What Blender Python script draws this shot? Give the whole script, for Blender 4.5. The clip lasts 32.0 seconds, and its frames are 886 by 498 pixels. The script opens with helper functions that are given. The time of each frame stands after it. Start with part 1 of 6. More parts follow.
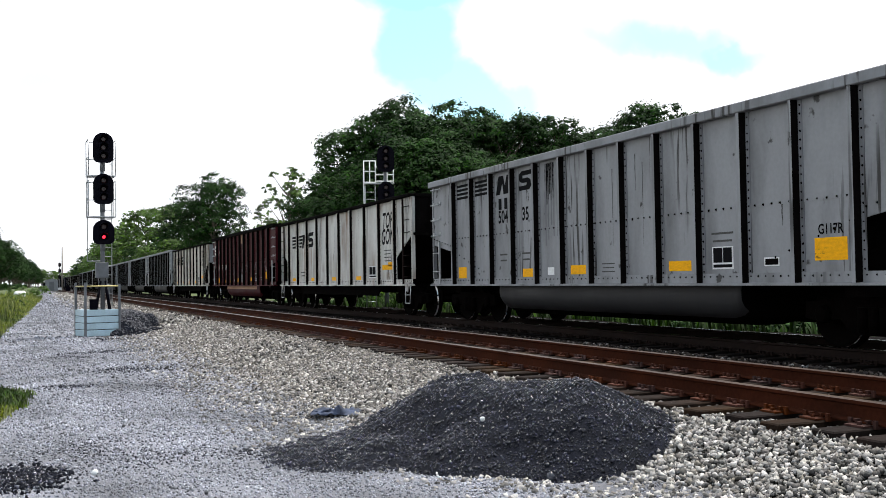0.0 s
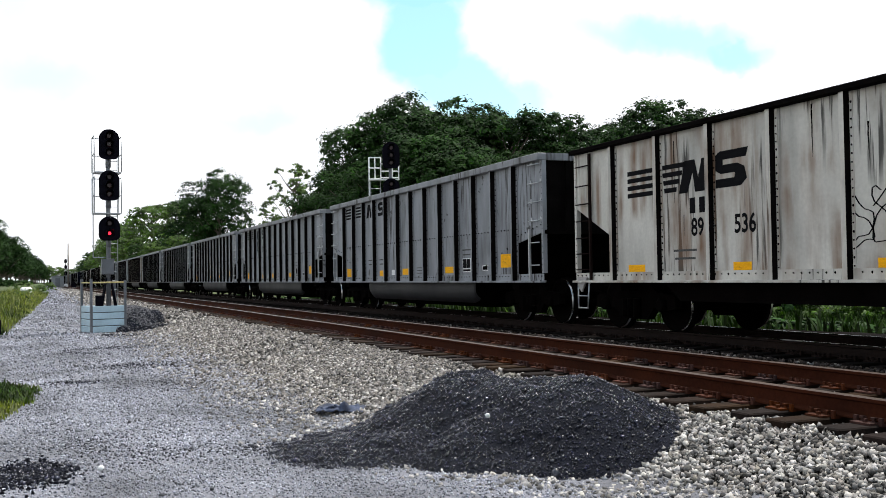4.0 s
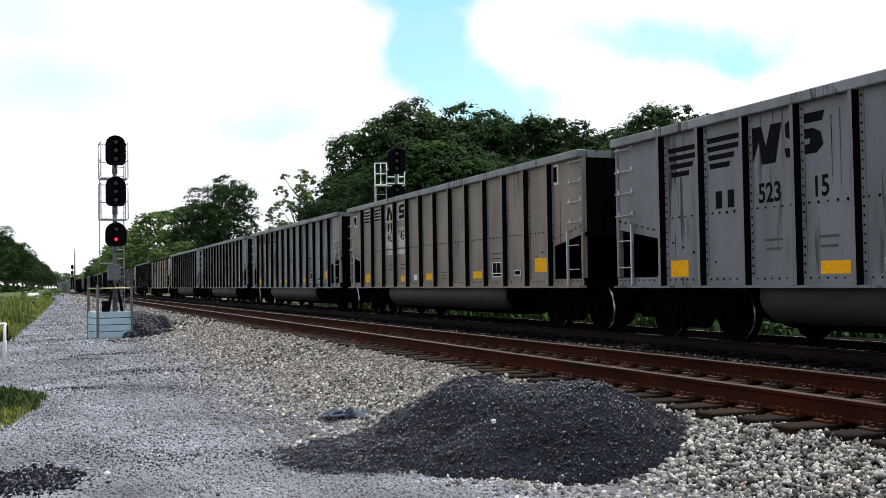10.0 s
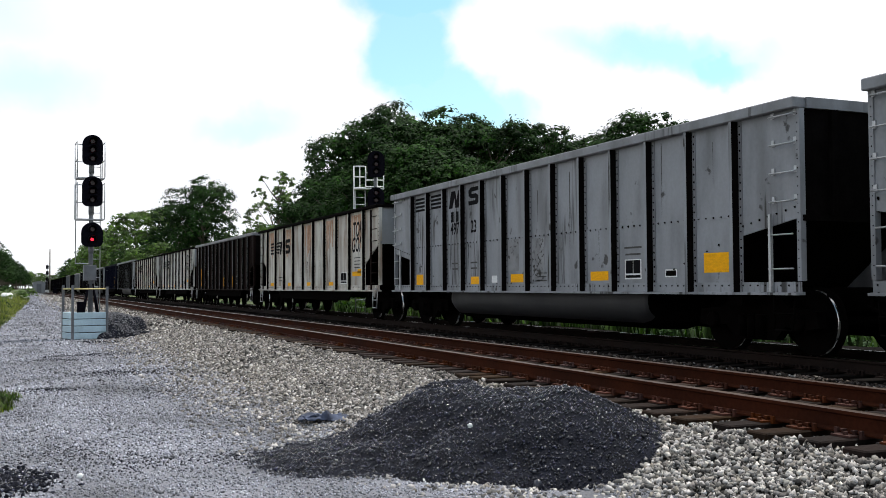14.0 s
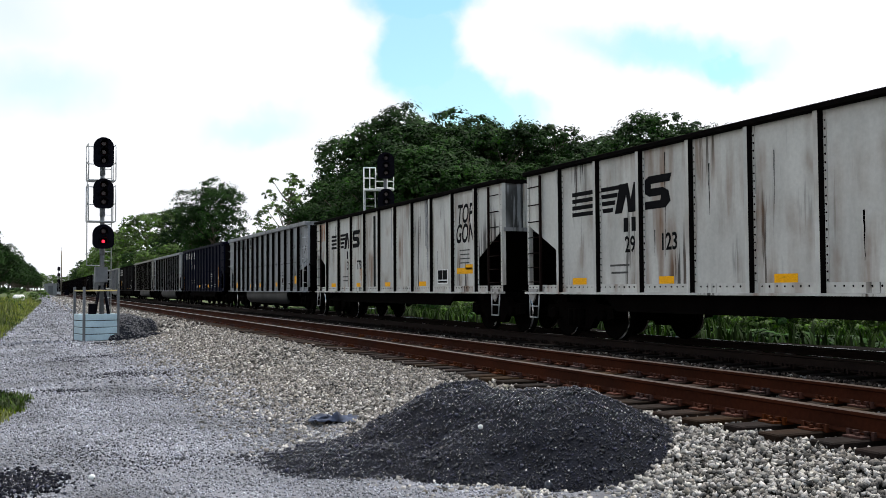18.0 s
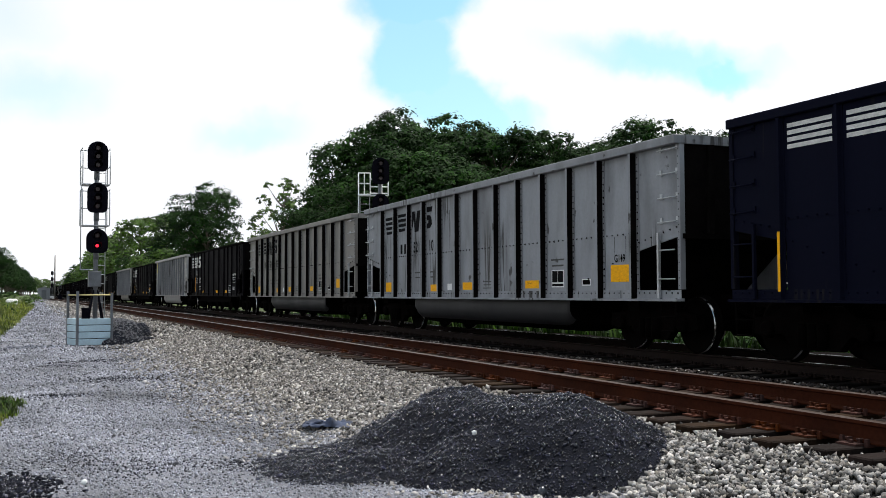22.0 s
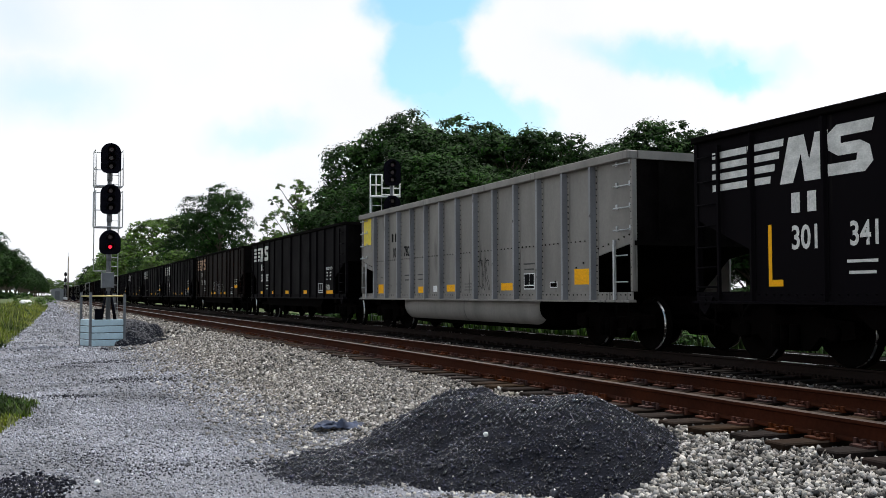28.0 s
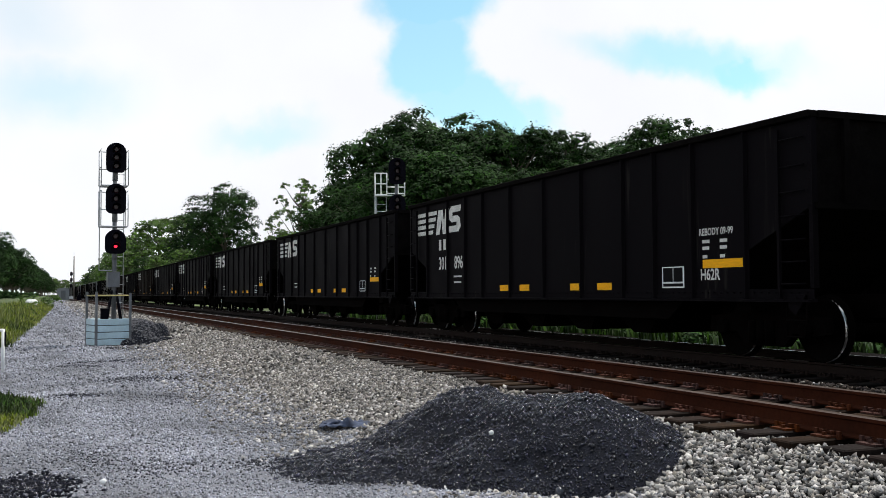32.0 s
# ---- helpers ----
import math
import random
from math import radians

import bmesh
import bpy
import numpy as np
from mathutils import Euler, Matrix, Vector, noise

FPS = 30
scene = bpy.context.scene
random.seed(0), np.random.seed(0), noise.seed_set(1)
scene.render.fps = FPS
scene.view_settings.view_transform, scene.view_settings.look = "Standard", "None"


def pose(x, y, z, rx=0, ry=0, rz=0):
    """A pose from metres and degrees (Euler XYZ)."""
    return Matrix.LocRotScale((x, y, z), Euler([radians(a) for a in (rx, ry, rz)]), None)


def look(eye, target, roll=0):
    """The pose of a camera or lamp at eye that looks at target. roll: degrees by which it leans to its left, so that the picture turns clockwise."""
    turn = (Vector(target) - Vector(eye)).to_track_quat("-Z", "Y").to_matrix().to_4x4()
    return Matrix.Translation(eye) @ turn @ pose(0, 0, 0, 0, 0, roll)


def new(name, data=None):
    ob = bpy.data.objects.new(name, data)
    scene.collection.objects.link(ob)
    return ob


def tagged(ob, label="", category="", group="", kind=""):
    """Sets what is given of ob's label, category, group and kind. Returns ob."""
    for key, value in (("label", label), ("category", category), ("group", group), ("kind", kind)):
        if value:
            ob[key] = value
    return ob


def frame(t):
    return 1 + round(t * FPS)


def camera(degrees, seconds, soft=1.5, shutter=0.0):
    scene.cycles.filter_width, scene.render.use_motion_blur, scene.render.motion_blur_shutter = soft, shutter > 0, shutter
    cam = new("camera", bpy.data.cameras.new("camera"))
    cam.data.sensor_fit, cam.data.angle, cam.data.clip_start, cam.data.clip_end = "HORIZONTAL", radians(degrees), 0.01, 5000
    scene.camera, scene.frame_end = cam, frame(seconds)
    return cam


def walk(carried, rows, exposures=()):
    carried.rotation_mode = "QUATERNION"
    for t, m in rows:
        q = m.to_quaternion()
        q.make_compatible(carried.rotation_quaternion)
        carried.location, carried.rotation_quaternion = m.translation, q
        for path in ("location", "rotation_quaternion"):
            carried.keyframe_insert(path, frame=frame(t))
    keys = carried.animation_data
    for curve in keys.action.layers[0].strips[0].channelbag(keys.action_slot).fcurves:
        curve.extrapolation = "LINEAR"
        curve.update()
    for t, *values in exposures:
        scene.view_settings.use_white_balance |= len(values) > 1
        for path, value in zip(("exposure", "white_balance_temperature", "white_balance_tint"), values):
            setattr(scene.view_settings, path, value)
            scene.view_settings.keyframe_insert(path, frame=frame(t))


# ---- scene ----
EYE = (0.0, 0.0, 1.62)
RAIL = 0.632          # height of the rail heads over the gravel road
TRACK_1, TRACK_2 = 6.764, 10.855
PITCH = 16.9          # coupled length of one of the last cars


def site(x, y):
    """From the surveyor's grid, which was taken along the first sight line, to the track's."""
    a, b = radians(23.119), 0.3932
    r, d = x * math.cos(a) - y * math.sin(a), 1.0585 * (x * math.sin(a) + y * math.cos(a))
    return r * math.cos(b) + d * math.sin(b), d * math.cos(b) - r * math.sin(b)


def head(yaw, pitch, roll):
    """The carried camera: degrees to the right of the track's line, upwards, and leaning left."""
    a, b = radians(yaw), radians(pitch)
    aim = Vector((math.sin(a) * math.cos(b), math.cos(a) * math.cos(b), math.sin(b)))
    return look(EYE, Vector(EYE) + 10 * aim, roll)


# the clip's camera slowly closes down
EXPOSURES = ((0, 0.29), (3, 0.2), (6, 0.08), (13, 0.0), (19, -0.04), (28, -0.1), (32, -0.14))
cam = camera(48.02, 32.0, soft=0.6)
walk(cam, [
    (0.0, head(22.526, 1.782, -0.868)), (0.5, head(22.525, 1.852, -0.941)), (1.0, head(22.561, 1.904, -0.882)),
    (1.5, head(22.588, 1.910, -1.075)), (2.0, head(22.594, 1.872, -1.023)), (2.5, head(22.618, 1.803, -0.920)),
    (3.0, head(22.508, 1.742, -0.914)), (3.5, head(22.339, 1.579, -0.851)), (5.5, head(22.109, 1.710, -0.777)),
    (6.0, head(22.188, 1.791, -0.705)), (6.5, head(22.107, 1.794, -0.660)), (7.0, head(22.073, 1.782, -0.559)),
    (7.5, head(22.060, 1.790, -0.615)), (8.0, head(22.052, 1.922, -0.881)), (8.5, head(21.933, 2.032, -0.870)),
    (9.0, head(21.891, 2.016, -0.828)), (9.5, head(21.762, 1.946, -0.771)), (10.0, head(21.890, 1.918, -0.848)),
    (10.5, head(22.290, 1.955, -0.644)), (11.0, head(22.473, 2.281, 0.293)), (11.5, head(22.555, 2.501, 0.390)),
    (12.0, head(22.649, 2.476, 0.504)), (12.5, head(22.806, 2.486, -0.002)), (13.0, head(23.041, 2.279, -0.282)),
    (13.5, head(23.133, 2.138, -0.268)), (14.0, head(23.137, 2.133, -0.289)), (14.5, head(23.125, 2.250, -0.330)),
    (16.5, head(22.944, 2.071, -0.578)), (17.0, head(22.847, 2.133, -0.614)), (17.5, head(22.629, 2.309, -0.632)),
    (18.0, head(22.561, 2.206, -0.376)), (18.5, head(22.656, 2.145, -0.404)), (19.0, head(22.665, 2.147, -0.252)),
    (19.5, head(22.656, 2.327, -0.368)), (20.0, head(22.772, 2.316, -0.411)), (20.5, head(22.851, 2.434, -0.270)),
    (21.0, head(22.850, 2.439, -0.249)), (21.5, head(22.874, 2.465, -0.203)), (22.0, head(22.884, 2.524, -0.183)),
    (22.5, head(22.692, 2.583, -0.128)), (23.0, head(22.569, 2.594, -0.126)), (23.5, head(22.508, 2.569, -0.115)),
    (24.0, head(22.516, 2.386, -0.156)), (24.5, head(22.471, 2.379, -0.214)), (25.0, head(22.381, 2.377, -0.195)),
    (25.5, head(22.419, 2.446, -0.270)), (27.5, head(22.131, 2.499, -0.145)), (28.0, head(22.214, 2.612, -0.126)),
    (28.5, head(22.178, 2.521, -0.148)), (29.0, head(22.114, 2.487, -0.214)), (29.5, head(22.082, 2.561, -0.363)),
    (30.0, head(22.175, 2.736, -0.495)), (30.5, head(22.027, 2.792, -0.385)), (31.0, head(21.922, 2.797, -0.308)),
    (31.5, head(21.901, 2.625, -0.231)), (32.0, head(21.926, 2.530, -0.264)), ],
     exposures=EXPOSURES)

# ---- world, sun ----
SUN_AZ, SUN_EL = 68.0, 66.0      # degrees from the track's line towards the train's far side; height


def build_world():
    w = bpy.data.worlds.new("world")
    scene.world = w
    w.use_nodes = True
    nt = w.node_tree
    nt.nodes.clear()
    out = nt.nodes.new("ShaderNodeOutputWorld")
    bg = nt.nodes.new("ShaderNodeBackground")
    sky = nt.nodes.new("ShaderNodeTexSky")
    sky.sky_type = "NISHITA"
    sky.sun_disc = False
    sky.sun_elevation = radians(SUN_EL)
    sky.sun_rotation = radians(SUN_AZ)
    sky.air_density, sky.dust_density, sky.ozone_density = 1.0, 1.5, 1.0
    tc = nt.nodes.new("ShaderNodeTexCoord")

    def math_node(kind, a, b=None, c=None):
        nd = nt.nodes.new("ShaderNodeMath")
        nd.operation = kind
        for sock, v in zip(nd.inputs, (a, b, c)):
            if v is None:
                continue
            if isinstance(v, (int, float)):
                sock.default_value = v
            else:
                nt.links.new(v, sock)
        return nd.outputs[0]

    def noise_at(scale, detail):
        nd = nt.nodes.new("ShaderNodeTexNoise")
        nd.inputs["Scale"].default_value, nd.inputs["Detail"].default_value = scale, detail
        nt.links.new(tc.outputs["Generated"], nd.inputs["Vector"])
        sep = nt.nodes.new("ShaderNodeSeparateColor")
        nt.links.new(nd.outputs["Color"], sep.inputs[0])
        return nd.outputs["Fac"], sep.outputs[0], sep.outputs[1]

    # bearing and height of each direction, made ragged by two scales of drift
    xyz = nt.nodes.new("ShaderNodeSeparateXYZ")
    nt.links.new(tc.outputs["Generated"], xyz.inputs[0])
    _, wide_a, wide_b = noise_at(11.0, 4.0)
    _, fine_a, fine_b = noise_at(38.0, 6.0)
    bearing = math_node("MULTIPLY", math_node("ARCTAN2", xyz.outputs[0], xyz.outputs[1]), 57.2958)
    height = math_node("MULTIPLY", math_node("ARCSINE", xyz.outputs[2]), 57.2958)
    for wa, wb, k in ((wide_a, wide_b, 2.6), (fine_a, fine_b, 1.7)):
        bearing = math_node("MULTIPLY_ADD", math_node("SUBTRACT", wa, 0.5), k, bearing)
        height = math_node("MULTIPLY_ADD", math_node("SUBTRACT", wb, 0.5), k, height)
    total = None
    # breaks in the cloud: bearing, height, half width, half height, tilt in degrees, softness, strength
    # the last five are unseen, added to lower the fill light
    for az, el, ra, re_, tilt, soft_, k in ((21.3, 17.6, 4.2, 3.6, 0, 0.3, 0.95), (21.2, 13.4, 3.0, 3.2, 0, 0.3, 0.9), (23.4, 10.9, 4.6, 2.0, -16, 0.4, 0.85),
                                            (26.3, 10.4, 2.8, 1.2, -25, 0.5, 0.7), (35.9, 12.9, 6.4, 1.25, -10, 0.75, 0.8), (38.6, 12.2, 3.0, 0.9, -10, 0.7, 0.95),
                                            (0.5, 10.6, 4.2, 2.0, 0, 0.9, 0.42), (-1.0, 14.5, 3.0, 2.2, 0, 0.9, 0.25), (12.0, 9.1, 3.4, 1.1, 10, 0.9, 0.45),
                                            (60, 30, 14, 10, 0, 0.5, 0.8), (-50, 40, 24, 18, 0, 0.5, 0.8), (150, 35, 38, 22, 0, 0.6, 0.9),
                                            (-130, 40, 44, 26, 0, 0.6, 0.9), (100, 65, 30, 12, 0, 0.6, 0.6)):
        c_, s_ = math.cos(radians(tilt)), math.sin(radians(tilt))
        da, de = math_node("SUBTRACT", bearing, az), math_node("SUBTRACT", height, el)
        u = math_node("DIVIDE", math_node("ADD", math_node("MULTIPLY", da, c_), math_node("MULTIPLY", de, s_)), ra)
        v = math_node("DIVIDE", math_node("SUBTRACT", math_node("MULTIPLY", de, c_), math_node("MULTIPLY", da, s_)), re_)
        r = math_node("SQRT", math_node("ADD", math_node("MULTIPLY", u, u), math_node("MULTIPLY", v, v)))
        mr = nt.nodes.new("ShaderNodeMapRange")
        mr.interpolation_type = "SMOOTHSTEP"
        for sock, val in zip(mr.inputs[1:5], (1 + soft_ * 0.5, 1 - soft_, 0.0, k)):
            sock.default_value = val
        nt.links.new(r, mr.inputs["Value"])
        total = mr.outputs[0] if total is None else math_node("MAXIMUM", total, mr.outputs[0])
    ramp = nt.nodes.new("ShaderNodeValToRGB")
    ramp.color_ramp.elements[0].position, ramp.color_ramp.elements[1].position = 0.3, 0.7
    ramp.color_ramp.elements[0].color = (*CLOUD_DARK, 1)
    ramp.color_ramp.elements[1].color = (*CLOUD_LIGHT, 1)
    nt.links.new(noise_at(5.0, 6.0)[0], ramp.inputs["Fac"])
    gain = nt.nodes.new("ShaderNodeVectorMath")
    gain.operation = "MULTIPLY"
    gain.inputs[1].default_value = SKY_TINT
    nt.links.new(sky.outputs["Color"], gain.inputs[0])
    mix = nt.nodes.new("ShaderNodeMix")
    mix.data_type = "RGBA"
    nt.links.new(total, mix.inputs[0])
    nt.links.new(ramp.outputs["Color"], mix.inputs[6])
    nt.links.new(gain.outputs[0], mix.inputs[7])
    nt.links.new(mix.outputs[2], bg.inputs["Color"])
    bg.inputs["Strength"].default_value = WORLD
    nt.links.new(bg.outputs[0], out.inputs["Surface"])
    sun = new("sun", bpy.data.lights.new("sun", "SUN"))
    sun.data.energy, sun.data.angle, sun.data.color = SUN, radians(1.5), (1.0, 0.965, 0.92)
    a, b = radians(SUN_AZ), radians(SUN_EL)
    d = Vector((math.sin(a) * math.cos(b), math.cos(a) * math.cos(b), math.sin(b)))
    sun.matrix_world = look(d * 50, (0, 0, 0))


# the sky's own scale is tied to WORLD: cloud values are given relative to it
WORLD, SKY_TINT, SUN = 0.12, (1.26, 1.80, 1.62), 4.3
CLOUD_LIGHT, CLOUD_DARK = (9.3, 9.5, 9.9), (8.5, 8.6, 9.0)
build_world()

# ---- materials ----


def material(name, rgb, rough=0.8, metal=0.0, vary=0.3, scale=6.0, fine=60.0, bump=0.3, dist=0.01, tint=None, island=0.0,
             streak=0.0, streak_rgb=(0.02, 0.018, 0.016), fixed=False, patch=0.0, patch_rgb=(0.05, 0.05, 0.055), grime=0.0, rust=0.0, rust_rgb=(0.16, 0.075, 0.03), spots=0.0, spot_rgb=(0.1, 0.03, 0.01), each=0.0, emit=0.0, spec=0.5):
    """Two scales of variation, optional runs down the surface, blotches, and a shift for each island or each object."""
    m = bpy.data.materials.new(name)
    m.use_nodes = True
    nt = m.node_tree
    n, l = nt.nodes, nt.links
    bsdf = n["Principled BSDF"]
    bsdf.inputs["Roughness"].default_value, bsdf.inputs["Metallic"].default_value = rough, metal
    bsdf.inputs["Specular IOR Level"].default_value = spec
    tc = n.new("ShaderNodeTexCoord")
    info = n.new("ShaderNodeObjectInfo")
    off = n.new("ShaderNodeVectorMath")
    off.operation = "MULTIPLY_ADD"
    off.inputs[1].default_value = (17.0, 29.0, 11.0)
    l.new(info.outputs["Random"], off.inputs[0])
    l.new(tc.outputs["Object"], off.inputs[2])
    if fixed:
        off.inputs[1].default_value = (0, 0, 0)

    def noise_at(sc, detail, stretch=None):
        v = off.outputs[0]
        if stretch:
            mp = n.new("ShaderNodeVectorMath")
            mp.operation = "MULTIPLY"
            mp.inputs[1].default_value = stretch
            l.new(v, mp.inputs[0])
            v = mp.outputs[0]
        t = n.new("ShaderNodeTexNoise")
        t.inputs["Scale"].default_value, t.inputs["Detail"].default_value = sc, detail
        l.new(v, t.inputs["Vector"])
        return t.outputs["Fac"]

    def ranged(v, a, b, c, d):
        r = n.new("ShaderNodeMapRange")
        for i, x in enumerate((a, b, c, d)):
            r.inputs[i + 1].default_value = x
        l.new(v, r.inputs[0])
        return r.outputs[0]

    def mixed(fac, a, b, mode="MIX"):
        x = n.new("ShaderNodeMix")
        x.data_type, x.blend_type = "RGBA", mode
        for sock, v in ((x.inputs[0], fac), (x.inputs[6], a), (x.inputs[7], b)):
            if isinstance(v, tuple):
                sock.default_value = (*v, 1)
            elif isinstance(v, float):
                sock.default_value = v
            else:
                l.new(v, sock)
        return x.outputs[2]

    big, small = noise_at(scale, 4.0), noise_at(fine, 3.0)
    dark = tuple(c * (1 - vary) for c in rgb)
    light = tint if tint else tuple(min(1.0, c * (1 + vary * 0.6)) for c in rgb)
    col = mixed(ranged(big, 0.3, 0.7, 0.0, 1.0), dark, light)
    g = n.new("ShaderNodeCombineColor")
    s = ranged(small, 0.25, 0.75, 1 - vary * 0.7, 1 + vary * 0.5)
    for i in range(3):
        l.new(s, g.inputs[i])
    col = mixed(1.0, col, g.outputs[0], "MULTIPLY")
    if island or each:
        src = n.new("ShaderNodeNewGeometry").outputs["Random Per Island"] if island else info.outputs["Random"]
        k = island or each
        h = n.new("ShaderNodeHueSaturation")
        l.new(ranged(src, 0, 1, 1 - k, 1 + k), h.inputs["Value"])
        wn = n.new("ShaderNodeTexWhiteNoise")
        wn.noise_dimensions = "1D"
        l.new(src, wn.inputs["W"])
        l.new(ranged(wn.outputs["Value"], 0, 1, 0.5 - 0.03 * k, 0.5 + 0.03 * k), h.inputs["Hue"])
        l.new(ranged(wn.outputs["Value"], 0, 1, 0.6, 1.25), h.inputs["Saturation"])
        l.new(col, h.inputs["Color"])
        col = h.outputs["Color"]
    if patch:
        col = mixed(ranged(noise_at(1.0, 5.0, (0.55, 0.34, 0.5)), 0.47, 0.66, 0.0, patch), col, patch_rgb)
    if spots:
        f = ranged(noise_at(3.1, 9.0), 0.66 - spots * 0.2, 0.70 - spots * 0.16, 0.0, 0.85)
        col = mixed(f, col, spot_rgb)
    if grime:
        col = mixed(ranged(noise_at(1.0, 6.0, (1.6, 1.9, 0.55)), 0.42, 0.78, 0.0, grime), col, (0.03, 0.028, 0.026))
    if streak:
        runs = noise_at(1.0, 5.0, (9.0, 12.0, 0.75))
        where = ranged(noise_at(1.0, 2.0, (0.8, 0.9, 0.3)), 0.60 - streak * 0.11, 0.68 - streak * 0.11, 0.0, 1.0)
        mul = n.new("ShaderNodeMath")
        mul.operation = "MULTIPLY"
        l.new(ranged(runs, 0.57 - streak * 0.08, 0.65 - streak * 0.08, 0.0, min(0.92, 0.5 + streak)), mul.inputs[0])
        l.new(where, mul.inputs[1])
        col = mixed(mul.outputs[0], col, streak_rgb)
    if rust:
        runs = noise_at(1.0, 6.0, (3.0, 4.3, 0.55))
        where = ranged(noise_at(0.8, 3.0), 0.60 - rust * 0.22, 0.72 - rust * 0.15, 0.0, 1.0)
        mul = n.new("ShaderNodeMath")
        mul.operation = "MULTIPLY"
        l.new(ranged(runs, 0.40, 0.70, 0.0, 0.9), mul.inputs[0])
        l.new(where, mul.inputs[1])
        col = mixed(mul.outputs[0], col, rust_rgb)
    l.new(col, bsdf.inputs["Base Color"])
    l.new(ranged(big, 0.2, 0.8, max(0.05, rough - 0.12), min(1.0, rough + 0.1)), bsdf.inputs["Roughness"])
    if bump:
        bp = n.new("ShaderNodeBump")
        bp.inputs["Strength"].default_value, bp.inputs["Distance"].default_value = bump, dist
        l.new(small, bp.inputs["Height"])
        l.new(bp.outputs[0], bsdf.inputs["Normal"])
    if emit:
        bsdf.inputs["Emission Color"].default_value = (*rgb, 1)
        bsdf.inputs["Emission Strength"].default_value = emit
    return m


M = {}
M["gravel"] = material("road gravel", (0.188, 0.19, 0.215), 0.95, fixed=True, patch=0.7, vary=0.42, scale=0.55, fine=45, bump=0.8, dist=0.02, spots=0.12, spot_rgb=(0.09, 0.09, 0.1))
# near-black: the shade in the gaps between stones, put into the bed's colour
M["ballast"] = material("shade-dark ballast bed", (0.028, 0.026, 0.023), 0.95, vary=0.4, scale=2.0, fine=26, bump=1.0, dist=0.04)
M["stone"] = material("ballast stone", (0.285, 0.268, 0.25), 0.9, vary=0.3, scale=8, fine=90, bump=0.4, dist=0.004, island=0.95)
M["pebble"] = material("gravel stone", (0.265, 0.272, 0.308), 0.92, fixed=True, patch=0.6, patch_rgb=(0.10, 0.10, 0.11), vary=0.32, scale=0.55, fine=90, bump=0.3, dist=0.003, island=0.85)
M["cinder"] = material("cinders", (0.10, 0.10, 0.112), 0.9, vary=0.3, scale=8, fine=60, bump=0.4, dist=0.004, island=0.6)
# oily ballast, with the train's shade put into its colour
M["oily_shaded"] = material("oily shade-dark ballast", (0.006, 0.0048, 0.004), 0.95, vary=0.4, scale=2.0, fine=26, bump=1.0, dist=0.04, spec=0.03)
M["coal"] = material("coal", (0.021, 0.0225, 0.038), 0.26, vary=0.4, scale=12, fine=70, bump=0.6, dist=0.006, island=0.9)
M["grit"] = material("coal grit", (0.0095, 0.0105, 0.016), 0.9, spec=0.08, vary=0.5, scale=5, fine=60, bump=1.0, dist=0.02)
M["meadow"] = material("meadow grass", (0.032, 0.075, 0.009), 0.85, vary=0.4, scale=0.5, fine=9.0, bump=0.3, tint=(0.045, 0.085, 0.012), island=0.4, spec=0.1)
M["soil"] = material("field", (0.055, 0.085, 0.02), 1.0, vary=0.5, scale=0.15, fine=4.0, bump=0.7, dist=0.1, tint=(0.09, 0.125, 0.03))
M["grass"] = material("grass", (0.06, 0.12, 0.015), 0.8, vary=0.5, scale=0.35, fine=9.0, bump=0.3, tint=(0.34, 0.36, 0.065), island=0.45, spec=0.2)
M["leaf"] = material("leaves", (0.009, 0.028, 0.007), 0.75, vary=0.4, scale=5.0, fine=30.0, bump=0.0, tint=(0.037, 0.084, 0.018), island=0.35, spec=0.05)
M["leaf_light"] = material("light leaves", (0.062, 0.118, 0.025), 0.65, vary=0.45, scale=6.0, fine=30.0, bump=0.0, tint=(0.125, 0.215, 0.036), island=0.4, spec=0.1)
M["bark"] = material("bark", (0.10, 0.08, 0.06), 0.95, vary=0.4, scale=2, fine=14, bump=0.8, dist=0.04)
M["tie"] = material("creosoted wood", (0.019, 0.0115, 0.0075), 0.9, spec=0.1, vary=0.5, scale=3, fine=22, bump=0.8, dist=0.01, tint=(0.030, 0.0165, 0.0105), each=0.5)
M["rail"] = material("rusty rail", (0.042, 0.0115, 0.005), 0.9, spec=0.05, vary=0.35, scale=1.2, fine=25, bump=0.3, dist=0.004)
# darker copies of rail and tie: the train's shade is in the colour
M["shaded_rail"] = material("shade-blackened rail", (0.016, 0.010, 0.008), 0.85, vary=0.35, scale=1.2, fine=25, bump=0.3, dist=0.004, spec=0.08)
M["shaded_tie"] = material("shade-blackened wood", (0.010, 0.008, 0.007), 0.9, vary=0.5, scale=3, fine=22, bump=0.8, dist=0.01, spec=0.05)
M["railhead"] = material("worn rail head", (0.095, 0.062, 0.046), 0.36, metal=0.6, vary=0.25, scale=1.5, fine=30, bump=0.1)
M["bright"] = material("polished rail head", (0.6, 0.6, 0.6), 0.25, metal=1.0, vary=0.1, scale=1.5, fine=30, bump=0.05)
M["plate"] = material("rusty plate", (0.065, 0.02, 0.011), 0.85, spec=0.15, vary=0.4, scale=5, fine=40, bump=0.4, dist=0.004, each=0.3)
# both steels near-black: shade below the cars is put into their colour
M["iron"] = material("dirty shade-black cast steel", (0.003, 0.0024, 0.0022), 0.9, spec=0.008, vary=0.4, scale=3, fine=25, bump=0.4, dist=0.005)
M["wheel"] = material("shade-black wheel steel", (0.003, 0.0025, 0.0022), 0.9, spec=0.008, vary=0.3, scale=4, fine=30, bump=0.2)
